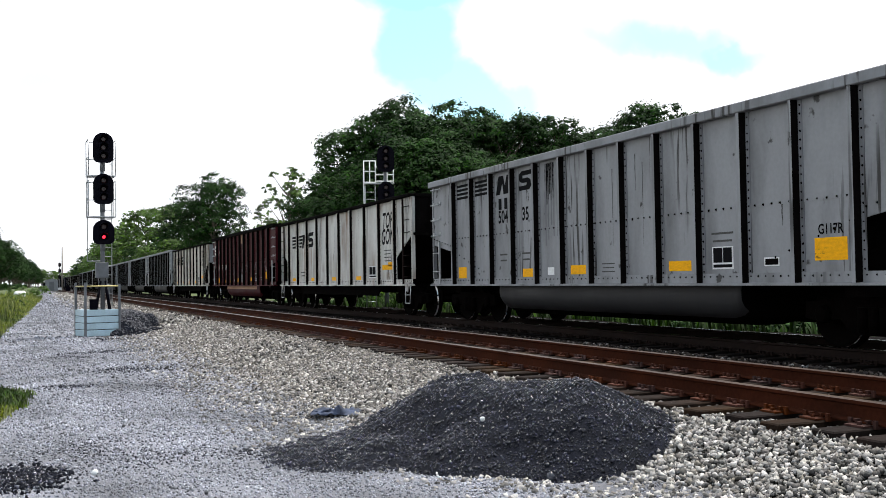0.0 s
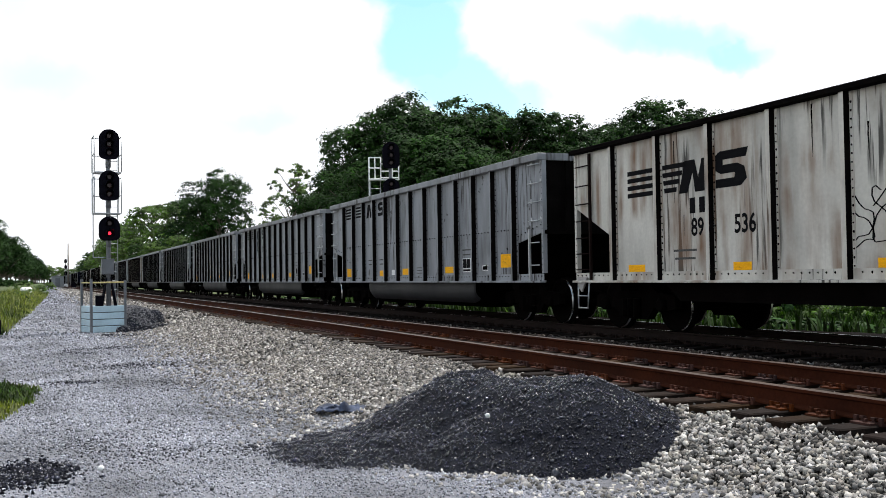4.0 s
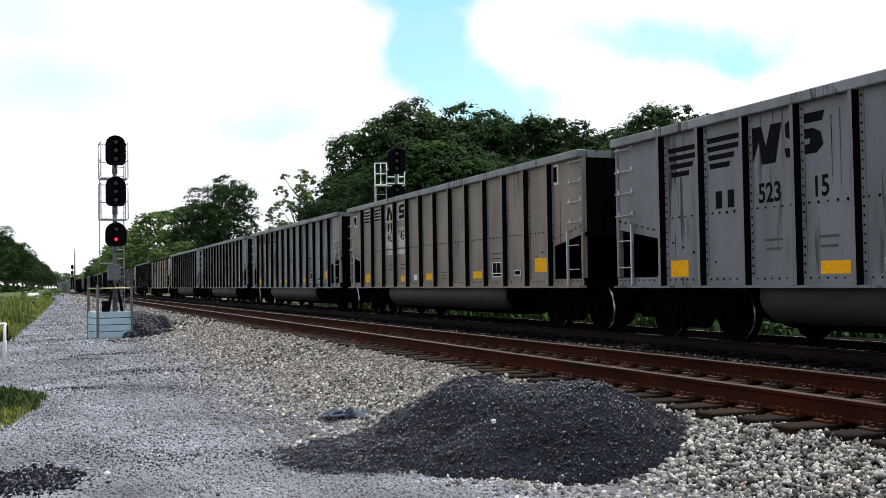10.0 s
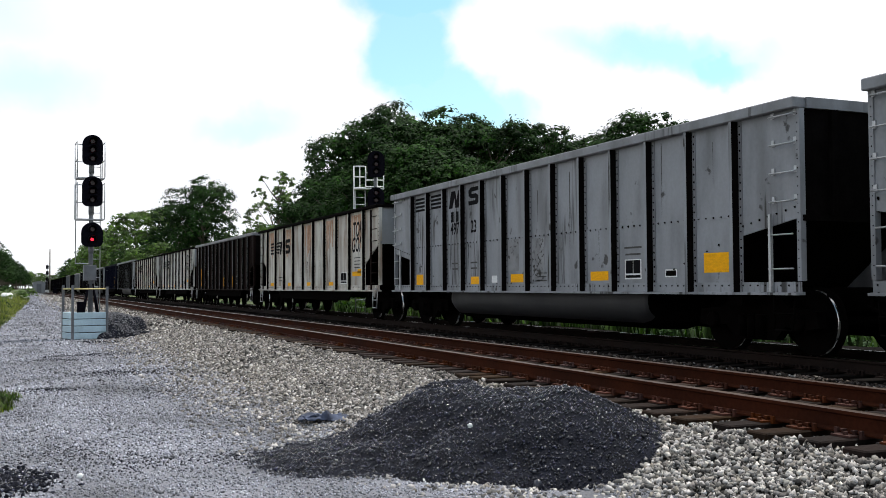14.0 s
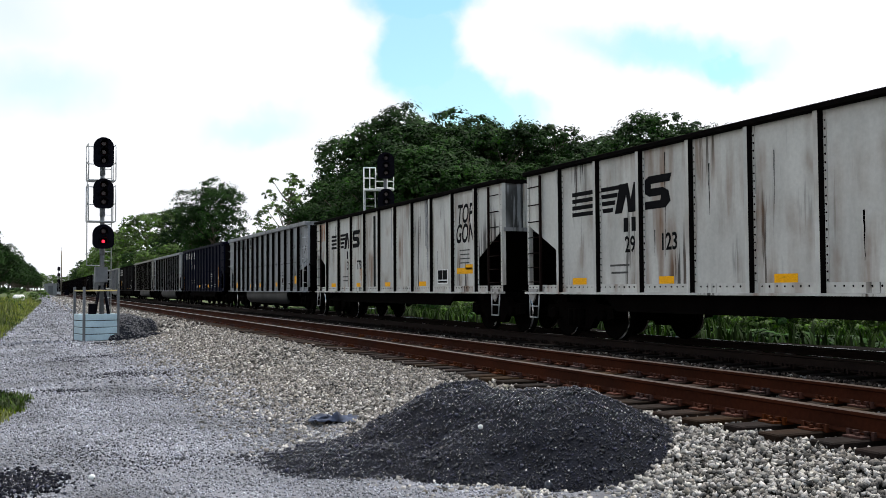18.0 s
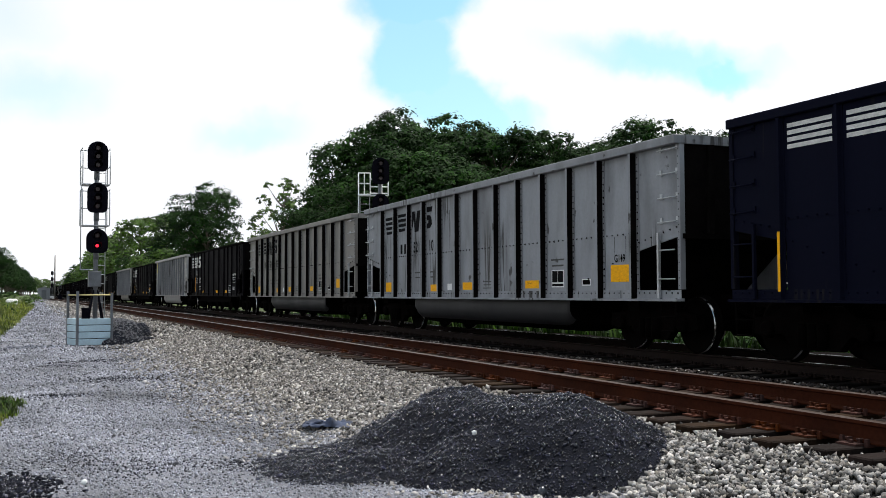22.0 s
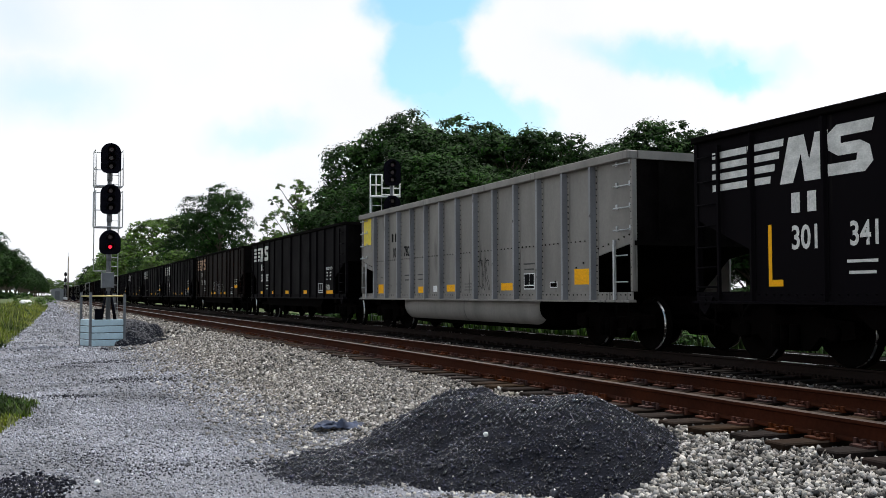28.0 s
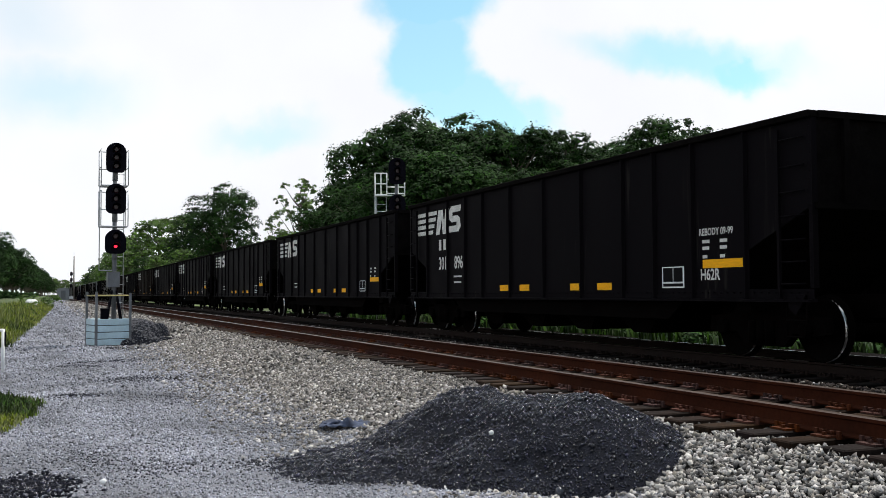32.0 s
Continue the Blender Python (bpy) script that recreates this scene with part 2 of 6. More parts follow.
M["tread"] = material("bright wheel tread", (0.55, 0.54, 0.52), 0.28, metal=1.0, vary=0.1, scale=4, fine=30, bump=0.05)
M["steel"] = material("galvanised steel", (0.45, 0.46, 0.47), 0.5, metal=0.6, vary=0.2, scale=4, fine=30, bump=0.1)
M["grey_steel"] = material("grey painted steel", (0.13, 0.135, 0.145), 0.6, vary=0.25, scale=4, fine=30, bump=0.15)
M["black"] = material("black painted steel", (0.0045, 0.004, 0.0075), 0.6, spec=0.03, vary=0.3, scale=4, fine=30, bump=0.1)
M["white"] = material("white paint", (0.75, 0.75, 0.74), 0.6, vary=0.12, scale=3, fine=30, bump=0.1)
M["yellow"] = material("yellow paint", (0.95, 0.43, 0.004), 0.7, spec=0.15, vary=0.15, scale=7, fine=40, bump=0.1, streak=0.15)
M["lemon"] = material("lemon yellow paint", (0.72, 0.56, 0.012), 0.6, vary=0.15, scale=5, fine=40, bump=0.1)
M["yellow_rail"] = material("faded yellow rail paint", (0.55, 0.45, 0.18), 0.6, vary=0.2, scale=4, fine=30, bump=0.1)
M["crib"] = material("pale blue-grey coated planks", (0.43, 0.56, 0.62), 0.6, vary=0.15, scale=2, fine=20, bump=0.2, streak=0.12)
M["lens_red"] = material("lit red lens", (1.0, 0.02, 0.05), 0.3, vary=0.0, bump=0.0, emit=2.2)
M["lens"] = material("dark red lens", (0.02, 0.003, 0.005), 0.35, vary=0.1, bump=0.0)
M["ink"] = material("black lettering", (0.006, 0.006, 0.007), 0.8, spec=0.05, vary=0.3, scale=5, fine=30, bump=0.0)
M["faded_ink"] = material("faded black stencilling", (0.09, 0.088, 0.085), 0.8, spec=0.05, vary=0.4, scale=9, fine=40, bump=0.0)
M["chalk"] = material("white lettering", (0.62, 0.61, 0.58), 0.7, vary=0.25, scale=5, fine=30, bump=0.0)
M["pale"] = material("pale grey sprayed lines", (0.32, 0.32, 0.33), 0.8, vary=0.3, scale=5, fine=30, bump=0.0)
M["orange"] = material("faded rust-stained lettering", (0.50, 0.22, 0.10), 0.8, vary=0.45, scale=4, fine=20, bump=0.0, tint=(0.58, 0.38, 0.26))
M["cloth"] = material("dark blue cloth", (0.02, 0.022, 0.035), 0.9, tint=(0.07, 0.09, 0.15), vary=0.3, scale=8, fine=90, bump=0.4, dist=0.003)
M["bungalow"] = material("grey cabinet paint", (0.22, 0.23, 0.24), 0.6, vary=0.1, scale=2, fine=20, bump=0.1)
M["brown_stone"] = material("darker brown ballast stone", (0.142, 0.126, 0.112), 0.92, vary=0.35, scale=8, fine=90, bump=0.4, dist=0.004, island=0.9)
M["strip_stone"] = material("dark strip stone", (0.045, 0.036, 0.032), 0.9, vary=0.3, scale=8, fine=90, bump=0.4, dist=0.004, island=0.95, spec=0.05)
M["weed"] = material("dark weeds", (0.022, 0.055, 0.010), 0.8, vary=0.4, scale=3.0, fine=20.0, bump=0.0, tint=(0.06, 0.12, 0.02), island=0.4, spec=0.06)
M["car_paint"] = material("red car paint", (0.25, 0.02, 0.015), 0.3, vary=0.05, bump=0.0)
M["dark_glass"] = material("dark window glass", (0.01, 0.012, 0.014), 0.08, vary=0.0, bump=0.0)
M["wood_pole"] = material("weathered pole", (0.22, 0.19, 0.16), 0.9, vary=0.3, scale=3, fine=20, bump=0.3)

PAINT = {}


def paint(key, rgb, streak=0.25, spots=0.0, spot_rgb=(0.09, 0.035, 0.015), vary=0.12, rough=0.6, shine=0.3, rust=0.0, grime=0.4):
    PAINT[key] = material("car paint " + key, rgb, rough, vary=vary, scale=0.7, fine=18, bump=0.15, dist=0.004, streak=streak, spots=spots, spot_rgb=spot_rgb, spec=shine, rust=rust, grime=grime)


paint("silver", (0.268, 0.278, 0.297), 0.6, vary=0.10, grime=0.6, spots=0.03, spot_rgb=(0.02, 0.017, 0.015))
paint("light silver", (0.268, 0.272, 0.282), 0.65, vary=0.10, grime=0.6, spots=0.03, spot_rgb=(0.02, 0.017, 0.015))
paint("dull silver", (0.228, 0.236, 0.25), 0.7, vary=0.11, grime=0.6, spots=0.05, spot_rgb=(0.02, 0.017, 0.015))
paint("dark silver", (0.185, 0.188, 0.20), 0.5, vary=0.12, grime=0.55)
# for the tubs: silver darkened to the shade below the body
paint("shaded silver", (0.013, 0.013, 0.0145), 0.2)
paint("stained silver", (0.255, 0.26, 0.268), 1.3, vary=0.12, grime=0.55)
paint("tan", (0.215, 0.20, 0.182), 0.3, grime=0.4)
paint("brown", (0.245, 0.205, 0.168), 0.3, vary=0.12, grime=0.45)
paint("white", (0.565, 0.555, 0.52), 0.6, rust=0.72, grime=0.34)
paint("rusty white", (0.58, 0.555, 0.50), 0.7, rust=1.0, grime=0.45)
paint("red", (0.047, 0.0036, 0.0065), 0.5, shine=0.1, grime=0.15)
paint("pale grey", (0.335, 0.32, 0.305), 0.2, grime=0.2)
paint("dark brown", (0.0125, 0.0072, 0.0066), 0.2, shine=0.015, grime=0)
paint("black", (0.0046, 0.0038, 0.0048), 0.15, shine=0.012, grime=0)
paint("blue black", (0.0045, 0.0052, 0.013), 0.1, shine=0.015, grime=0)
paint("rusty black", (0.0075, 0.0048, 0.0044), 0.2, shine=0.015, grime=0, spots=0.15, spot_rgb=(0.03, 0.012, 0.007))
# real grime, but also the painted shade of rib flanks and car ends
M["grime"] = material("black grime and shade", (0.005, 0.0042, 0.004), 0.9, spec=0.01, vary=0.5, scale=3, fine=25, bump=0.4, dist=0.005)

# ---- mesh helpers ----


def box(bm, x0, x1, y0, y1, z0, z1, mat=0):
    v = [bm.verts.new((x, y, z)) for z in (z0, z1) for y in (y0, y1) for x in (x0, x1)]
    fs = [bm.faces.new([v[i] for i in q]) for q in ((0, 2, 3, 1), (4, 5, 7, 6), (0, 1, 5, 4), (2, 6, 7, 3), (0, 4, 6, 2), (1, 3, 7, 5))]
    for f in fs:
        f.material_index = mat
    return fs


def prism(bm, pts, axis, a, b, mat=0):
    """A flat outline of 2D points, drawn out along an axis from a to b. Outline in the two other axes, in order."""
    def at(p, w):
        p = list(p)
        p.insert(axis, w)
        return bm.verts.new(p)
    lo, hi = [at(p, a) for p in pts], [at(p, b) for p in pts]
    fs = [bm.faces.new(lo[::-1]), bm.faces.new(hi)]
    for i in range(len(pts)):
        j = (i + 1) % len(pts)
        fs.append(bm.faces.new((lo[i], lo[j], hi[j], hi[i])))
    for f in fs:
        f.material_index = mat
    return fs


def tube(bm, p, q, r, n=8, r2=None, mat=0, cap=True):
    p, q = Vector(p), Vector(q)
    r2 = r if r2 is None else r2
    w = (q - p).normalized()
    u = w.orthogonal().normalized()
    v = w.cross(u)
    rings = []
    for c, rr in ((p, r), (q, r2)):
        rings.append([bm.verts.new(c + rr * (math.cos(2 * math.pi * i / n) * u + math.sin(2 * math.pi * i / n) * v)) for i in range(n)])
    fs = []
    for i in range(n):
        j = (i + 1) % n
        fs.append(bm.faces.new((rings[0][i], rings[0][j], rings[1][j], rings[1][i])))
    if cap:
        fs.append(bm.faces.new(rings[0][::-1]))
        fs.append(bm.faces.new(rings[1]))
    for f in fs:
        f.material_index = mat
        f.smooth = len(f.verts) == 4
    return fs


def bent(bm, pts, r, n=6, mat=0):
    for a, b in zip(pts, pts[1:]):
        tube(bm, a, b, r, n, mat=mat)


def lathe(bm, profile, axis, n=24, mats=None, centre=(0, 0, 0)):
    """profile: (along, radius) pairs turned round an axis."""
    rings = []
    for a, r in profile:
        ring = []
        for i in range(n):
            t = 2 * math.pi * i / n
            p = [r * math.cos(t), r * math.sin(t)]
            p.insert(axis, a)
            ring.append(bm.verts.new(Vector(p) + Vector(centre)))
        rings.append(ring)
    for k, (r0, r1) in enumerate(zip(rings, rings[1:])):
        for i in range(n):
            j = (i + 1) % n
            f = bm.faces.new((r0[i], r0[j], r1[j], r1[i]))
            f.smooth = True
            if mats:
                f.material_index = mats[k]
    bm.faces.new(rings[0][::-1])
    bm.faces.new(rings[-1])


def done(bm, *mats, normals=True):
    if normals:
        bmesh.ops.recalc_face_normals(bm, faces=bm.faces)
    me = bpy.data.meshes.new("mesh")
    bm.to_mesh(me)
    bm.free()
    for m in mats:
        me.materials.append(m)
    return me


def soft(me, width=0.01):
    return me


CACHE = {}


def cached(key, make):
    if key not in CACHE:
        CACHE[key] = make()
    return CACHE[key]


def part(name, me, mat, parent, label="", m=None):
    """Links a mesh (or a bmesh) as one object under a thing or part. mat: one material, a tuple, or None for the mesh's own."""
    if isinstance(me, bmesh.types.BMesh):
        mats = mat if isinstance(mat, tuple) else (mat,)
        me, mat = done(me, *mats), None
    ob = new(name, me)
    if mat is not None:
        for slot, mm in zip(ob.material_slots, mat if isinstance(mat, tuple) else (mat,)):
            if mm is not None:
                slot.link, slot.material = "OBJECT", mm
    ob.parent = parent
    if m is not None:
        ob.matrix_basis = m
    if label:
        ob["label"] = label
    return ob


def thing(name, m, label, category, group="", kind=""):
    ob = new(name)
    ob.empty_display_size = 0.3
    ob.matrix_basis = m
    return tagged(ob, label, category, group, kind)


def setting(name, me, mat, label, category=""):
    ob = part(name, me, mat, None)
    return tagged(ob, label, category or name, kind="structure")


def from_arrays(verts, faces, mats, smooth=False):
    """A mesh from numpy arrays; all faces with the same count of corners."""
    me = bpy.data.meshes.new("mesh")
    verts, faces = np.asarray(verts, dtype=np.float32), np.asarray(faces, dtype=np.int32)
    k = faces.shape[1]
    me.vertices.add(len(verts))
    me.vertices.foreach_set("co", verts.ravel())
    me.loops.add(faces.size)
    me.loops.foreach_set("vertex_index", faces.ravel())
    me.polygons.add(len(faces))
    me.polygons.foreach_set("loop_start", np.arange(0, faces.size, k, dtype=np.int32))
    me.polygons.foreach_set("loop_total", np.full(len(faces), k, dtype=np.int32))
    me.update(calc_edges=True)
    for m in mats:
        me.materials.append(m)
    return me


ICO_V, ICO_F = None, None


def stones(places, sizes, seed, flat=0.75, coarse=False):
    """Broken stones: convex lumps with their own outline, many in one mesh. places: n x 3, sizes: n."""
    global ICO_V, ICO_F
    rng = np.random.default_rng(seed)
    if flat > 0.9:
        v = np.array([(a, b, c) for c in (-0.62, 0.62) for b in (-0.75, 0.75) for a in (-0.75, 0.75)], dtype=float)
        f = np.array([(0, 2, 3), (0, 3, 1), (4, 5, 7), (4, 7, 6), (0, 1, 5), (0, 5, 4), (2, 6, 7), (2, 7, 3), (0, 4, 6), (0, 6, 2), (1, 3, 7), (1, 7, 5)])
    elif coarse:
        v = np.array([(1, 0, 0), (-1, 0, 0), (0, 1, 0), (0, -1, 0), (0, 0, 1), (0, 0, -1)], dtype=float)
        f = np.array([(0, 2, 4), (2, 1, 4), (1, 3, 4), (3, 0, 4), (2, 0, 5), (1, 2, 5), (3, 1, 5), (0, 3, 5)])
    else:
        if ICO_V is None:
            bm = bmesh.new()
            bmesh.ops.create_icosphere(bm, subdivisions=1, radius=1.0)
            ICO_V = np.array([x.co[:] for x in bm.verts])
            ICO_F = np.array([[x.index for x in q.verts] for q in bm.faces])
            bm.free()
        v, f = ICO_V, ICO_F
    n, k = len(places), len(v)
    shape = v[None] * rng.uniform(0.62, 1.15, (n, k, 1)) + (rng.uniform(-0.28, 0.28, (n, k, 3)) if flat > 0.9 else 0)
    shape *= rng.uniform(0.65, 1.2, (n, 1, 3)) * np.array([1, 1, min(flat, 0.85)])
    q = rng.normal(size=(n, 4))
    q /= np.linalg.norm(q, axis=1)[:, None]
    w, x, y, z = q.T
    R = np.stack([1 - 2 * (y * y + z * z), 2 * (x * y - w * z), 2 * (x * z + w * y), 2 * (x * y + w * z), 1 - 2 * (x * x + z * z),
                  2 * (y * z - w * x), 2 * (x * z - w * y), 2 * (y * z + w * x), 1 - 2 * (x * x + y * y)], 1).reshape(n, 3, 3)
    out = np.einsum("nij,nkj->nki", R, shape) * np.asarray(sizes)[:, None, None] + np.asarray(places)[:, None, :]
    faces = f[None] + (np.arange(n) * k)[:, None, None]
    return out.reshape(-1, 3), faces.reshape(-1, 3)


def smoothstep(a, b, x):
    t = np.clip((np.asarray(x, dtype=float) - a) / (b - a), 0, 1)
    return t * t * (3 - 2 * t)


def wave(x, y, s, k=0.0):
    """A cheap smooth roughness of the ground, about -1 to 1."""
    return (np.sin(x * s + 1.3 * np.sin(y * s * 0.7 + k)) * np.cos(y * s * 1.1 + 0.8 * np.sin(x * s * 1.3 + 2 * k)))


def road_z(x, y):
    return 0.5 * smoothstep(60, 260, y) + 0.012 * wave(x, y, 2.1) + 0.02 * wave(x, y, 0.6, 1.0)


def toe(y):
    return 2.87 + 0.0105 * np.clip(np.asarray(y, dtype=float) - 10, 0, 50) + 1.32 * (1 - smoothstep(5.9, 10.05, y))


def ground_z(x, y):
    """The lie of the land: road, ballast shoulder, two tracks, an added bank behind, the field."""
    x, y = np.asarray(x, dtype=float), np.asarray(y, dtype=float)
    r = road_z(x, y)
    t = toe(y)
    up = np.clip((x - t) / (5.53 - t), 0, 1)
    bed = 0.385 + 0.008 * wave(x, y, 9.0)
    near = r + (bed - r) * (0.75 * up + 0.25 * up * up * (3 - 2 * up))
    # the ridge at 13.4 is added: it hides lit grass below the cars
    far = 0.385 - 0.62 * smoothstep(12.9, 15.9, x) + 0.19 * np.exp(-((x - 13.4) / 0.6) ** 2) * (1 + 0.35 * wave(x * 0.3, y, 0.45))
    strip = 0.118 * np.exp(-((x - 8.62) / 0.30) ** 4)
    z = np.where(x < 5.53, near, np.where(x < 12.4, bed + strip, np.maximum(far, np.minimum(bed, far))))
    # the left verge drops a little off the road
    return z - 0.25 * smoothstep(-2.0, -5.0, x) * smoothstep(25, 40, y)


def sheet(xs, ys, zfun, mats):
    X, Y = np.meshgrid(xs, ys)
    v = np.stack([X, Y, zfun(X, Y)], -1).reshape(-1, 3)
    nx, ny = len(xs), len(ys)
    i = (np.arange(ny - 1)[:, None] * nx + np.arange(nx - 1)[None]).ravel()
    f = np.stack([i, i + 1, i + nx + 1, i + nx], 1)
    me = from_arrays(v, f, mats)
    me.polygons.foreach_set("use_smooth", np.ones(len(me.polygons), dtype=bool))
    return me

# ---- ground, road, ballast ----


def steps(*runs):
    """Coordinates with a spacing that changes: (from, to, step), ..."""
    out = []
    for a, b, s in runs:
        out += list(np.arange(a, b - 1e-6, s))
    return np.array(out + [runs[-1][1]])


def build_ground():
    xs = steps((-3000, -200, 400), (-200, -20, 20), (-20, -2, 1.5), (-2, 14, 0.5), (14, 40, 2), (40, 200, 20), (200, 3000, 400))
    ys = steps((-2000, -100, 200), (-100, -10, 10), (-10, 60, 1.0), (60, 400, 8), (400, 1000, 60), (1000, 4500, 350))
    setting("ground", sheet(xs, ys, lambda x, y: ground_z(x, y) - 0.06, (M["soil"],)), None, "grassy open field reaching to the far tree lines", "ground")
    # gravel road, from the verge on the one hand to the foot of the ballast on the other
    ys = steps((-12, 40, 0.25), (40, 120, 1.0), (120, 420, 6))
    u = np.linspace(0, 1, 70)
    Y, U = np.meshgrid(ys, u, indexing="ij")
    left = np.where(Y < 30.2, -14.0 + 0 * Y, np.interp(Y, [30.2, 33.2, 51.4, 133, 420], [-8.8, -0.98, -0.45, 1.5, 2.2])) + 0.12 * wave(Y, Y, 1.7)
    right = toe(Y) + 0.35 + 0.1 * wave(Y, Y, 2.3)
    X = left + (right - left) * U
    v = np.stack([X, Y, ground_z(X, Y) + 0.012], -1).reshape(-1, 3)
    nx, ny = len(u), len(ys)
    i = (np.arange(ny - 1)[:, None] * nx + np.arange(nx - 1)[None]).ravel()
    me = from_arrays(v, np.stack([i, i + 1, i + nx + 1, i + nx], 1), (M["gravel"],))
    me.polygons.foreach_set("use_smooth", np.ones(len(me.polygons), dtype=bool))
    setting("road", me, None, "pale grey gravel service road beside the tracks", "road")
    xs = steps((2.4, 8.64, 0.12))
    ys = steps((-30, 40, 0.3), (40, 120, 2), (120, 1200, 40))
    setting("ballast", sheet(xs, ys, lambda x, y: ground_z(x, y) - 0.02 + 0.012 * wave(x, y, 23.0), (M["ballast"],)), None,
            "shade-dark bed under the near track's crushed grey ballast", "ballast")
    # black bed from here on, painted as dark as the train's shade
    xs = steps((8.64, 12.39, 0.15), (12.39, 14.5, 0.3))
    setting("ballast", sheet(xs, ys, lambda x, y: ground_z(x, y) - 0.02 + 0.012 * wave(x, y, 23.0), (M["oily_shaded"],)), None,
            "oily ballast under the coal train's track, blackened with its shade", "ballast")


def scatter(rng, n, x0, x1, y0, y1, power=1.0):
    y = y0 + (y1 - y0) * rng.random(n) ** power
    return x0 + (x1 - x0) * rng.random(n), y


def build_stones():
    rng = np.random.default_rng(4)
    P, S = [], []
    # shoulder, near to far
    for n, a, b, size in ((9000, -8, 3.5, 0.03), (24000, 3.5, 9, 0.024), (24000, 9, 18, 0.026), (16000, 18, 34, 0.034), (9000, 34, 75, 0.052), (5000, 75, 180, 0.09)):
        x, y = scatter(rng, n, 1.7, 5.55, a, b)
        t = toe(y)
        keep = x > t + 0.35 - 1.5 * rng.random(n) ** 2.5
        x, y = x[keep], y[keep]
        s = size * rng.uniform(0.65, 1.35, len(x))
        P.append(np.stack([x, y, ground_z(x, y) + s * 0.35], 1))
        S.append(s)
    # cribs between the ties, and a few pale stones on the strip between the tracks
    for n, x0, x1, a, b in ((4200, 5.5, 8.12, 3.5, 14), (3600, 5.5, 8.12, 14, 40), (330, 8.2, 8.85, 3.0, 16), (420, 8.2, 8.85, 16, 60)):
        x, y = scatter(rng, n, x0, x1, a, b)
        s = 0.027 * rng.uniform(0.6, 1.2, n)
        P.append(np.stack([x, y, ground_z(x, y) + s * 0.2], 1))
        S.append(s)
    P, S = np.concatenate(P), np.concatenate(S)
    v, f = stones(P, S, 5, flat=1.0)
    me = from_arrays(v, f, (M["stone"], M["brown_stone"]))
    # brown stones grow more common with distance and towards the track
    brown = rng.random(len(P)) < 0.22 + 0.43 * smoothstep(6.0, 13.0, P[:, 1]) + 0.25 * smoothstep(4.6, 5.6, P[:, 0])
    me.polygons.foreach_set("material_index", np.repeat(brown.astype(np.int32), 12))
    ob = part("ballast_stones", me, None, None)
    tagged(ob, "loose angular grey and buff ballast stones on the track shoulder", "gravel", kind="stuff")
    P, S = [], []
    for n, a, b in ((3000, 3.0, 16), (3400, 16, 60)):
        x, y = scatter(rng, n, 8.15, 9.1, a, b)
        s = 0.027 * rng.uniform(0.6, 1.2, n)
        P.append(np.stack([x, y, ground_z(x, y) + s * 0.15], 1))
        S.append(s)
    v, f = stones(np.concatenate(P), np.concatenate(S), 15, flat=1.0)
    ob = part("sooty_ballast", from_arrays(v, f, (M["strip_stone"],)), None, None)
    tagged(ob, "dark ballast stones on the strip between the tracks", "gravel", kind="stuff")
    # finer gravel of the road
    P, S = [], []
    for n, a, b, size in ((42000, 4.5, 9, 0.0112), (40000, 9, 16, 0.0145), (22000, 16, 30, 0.021), (12000, 30, 80, 0.038), (5000, 80, 210, 0.09)):
        x, y = scatter(rng, n, -3.2, 4.4, a, b)
        keep = (x < toe(y) + 0.3 + 0.5 * rng.random(n) ** 2) & (x > -0.19 * y - 1) & ((y < 31) | (x > np.interp(y, [31, 33.2, 51.4, 133], [-9, -0.98, -0.45, 1.5]) - 0.1))
        x, y = x[keep], y[keep]
        s = size * rng.uniform(0.5, 1.5, len(x)) * np.where(rng.random(len(x)) > 0.985, 1.8, 1.0)
        P.append(np.stack([x, y, ground_z(x, y) + 0.012 + s * 0.25], 1))
        S.append(s)
    v, f = stones(np.concatenate(P), np.concatenate(S), 6, coarse=True)
    ob = part("road_gravel", from_arrays(v, f, (M["pebble"],)), None, None)
    tagged(ob, "fine loose blue-grey gravel strewn over the road", "gravel", kind="stuff")


# ---- tracks ----
RAIL_PROFILE = ((-0.07, 0.0), (0.07, 0.0), (0.07, 0.012), (0.012, 0.03), (0.010, 0.125), (0.036, 0.138), (0.036, 0.165), (0.026, 0.172),
                (-0.026, 0.172), (-0.036, 0.165), (-0.036, 0.138), (-0.010, 0.125), (-0.012, 0.03), (-0.07, 0.012))


def rail_mesh(y0, y1, head_mat, body):
    bm = bmesh.new()
    fs = prism(bm, RAIL_PROFILE, 1, y0, y1)
    for f in fs[2:]:
        if f.calc_center_median().z > 0.166:
            f.material_index = 1
    return done(bm, body, head_mat)


def tie_mesh():
    bm = bmesh.new()
    box(bm, -1.30, 1.30, -0.114, 0.114, -0.16, 0.0)
    bmesh.ops.bevel(bm, geom=list(bm.edges), offset=0.012, segments=1, affect="EDGES")
    for v in bm.verts:
        v.co += Vector((0.012 * noise.noise(v.co * 3), 0.006 * noise.noise(v.co * 5), 0.004 * noise.noise(v.co * 4)))
    return done(bm, M["tie"])


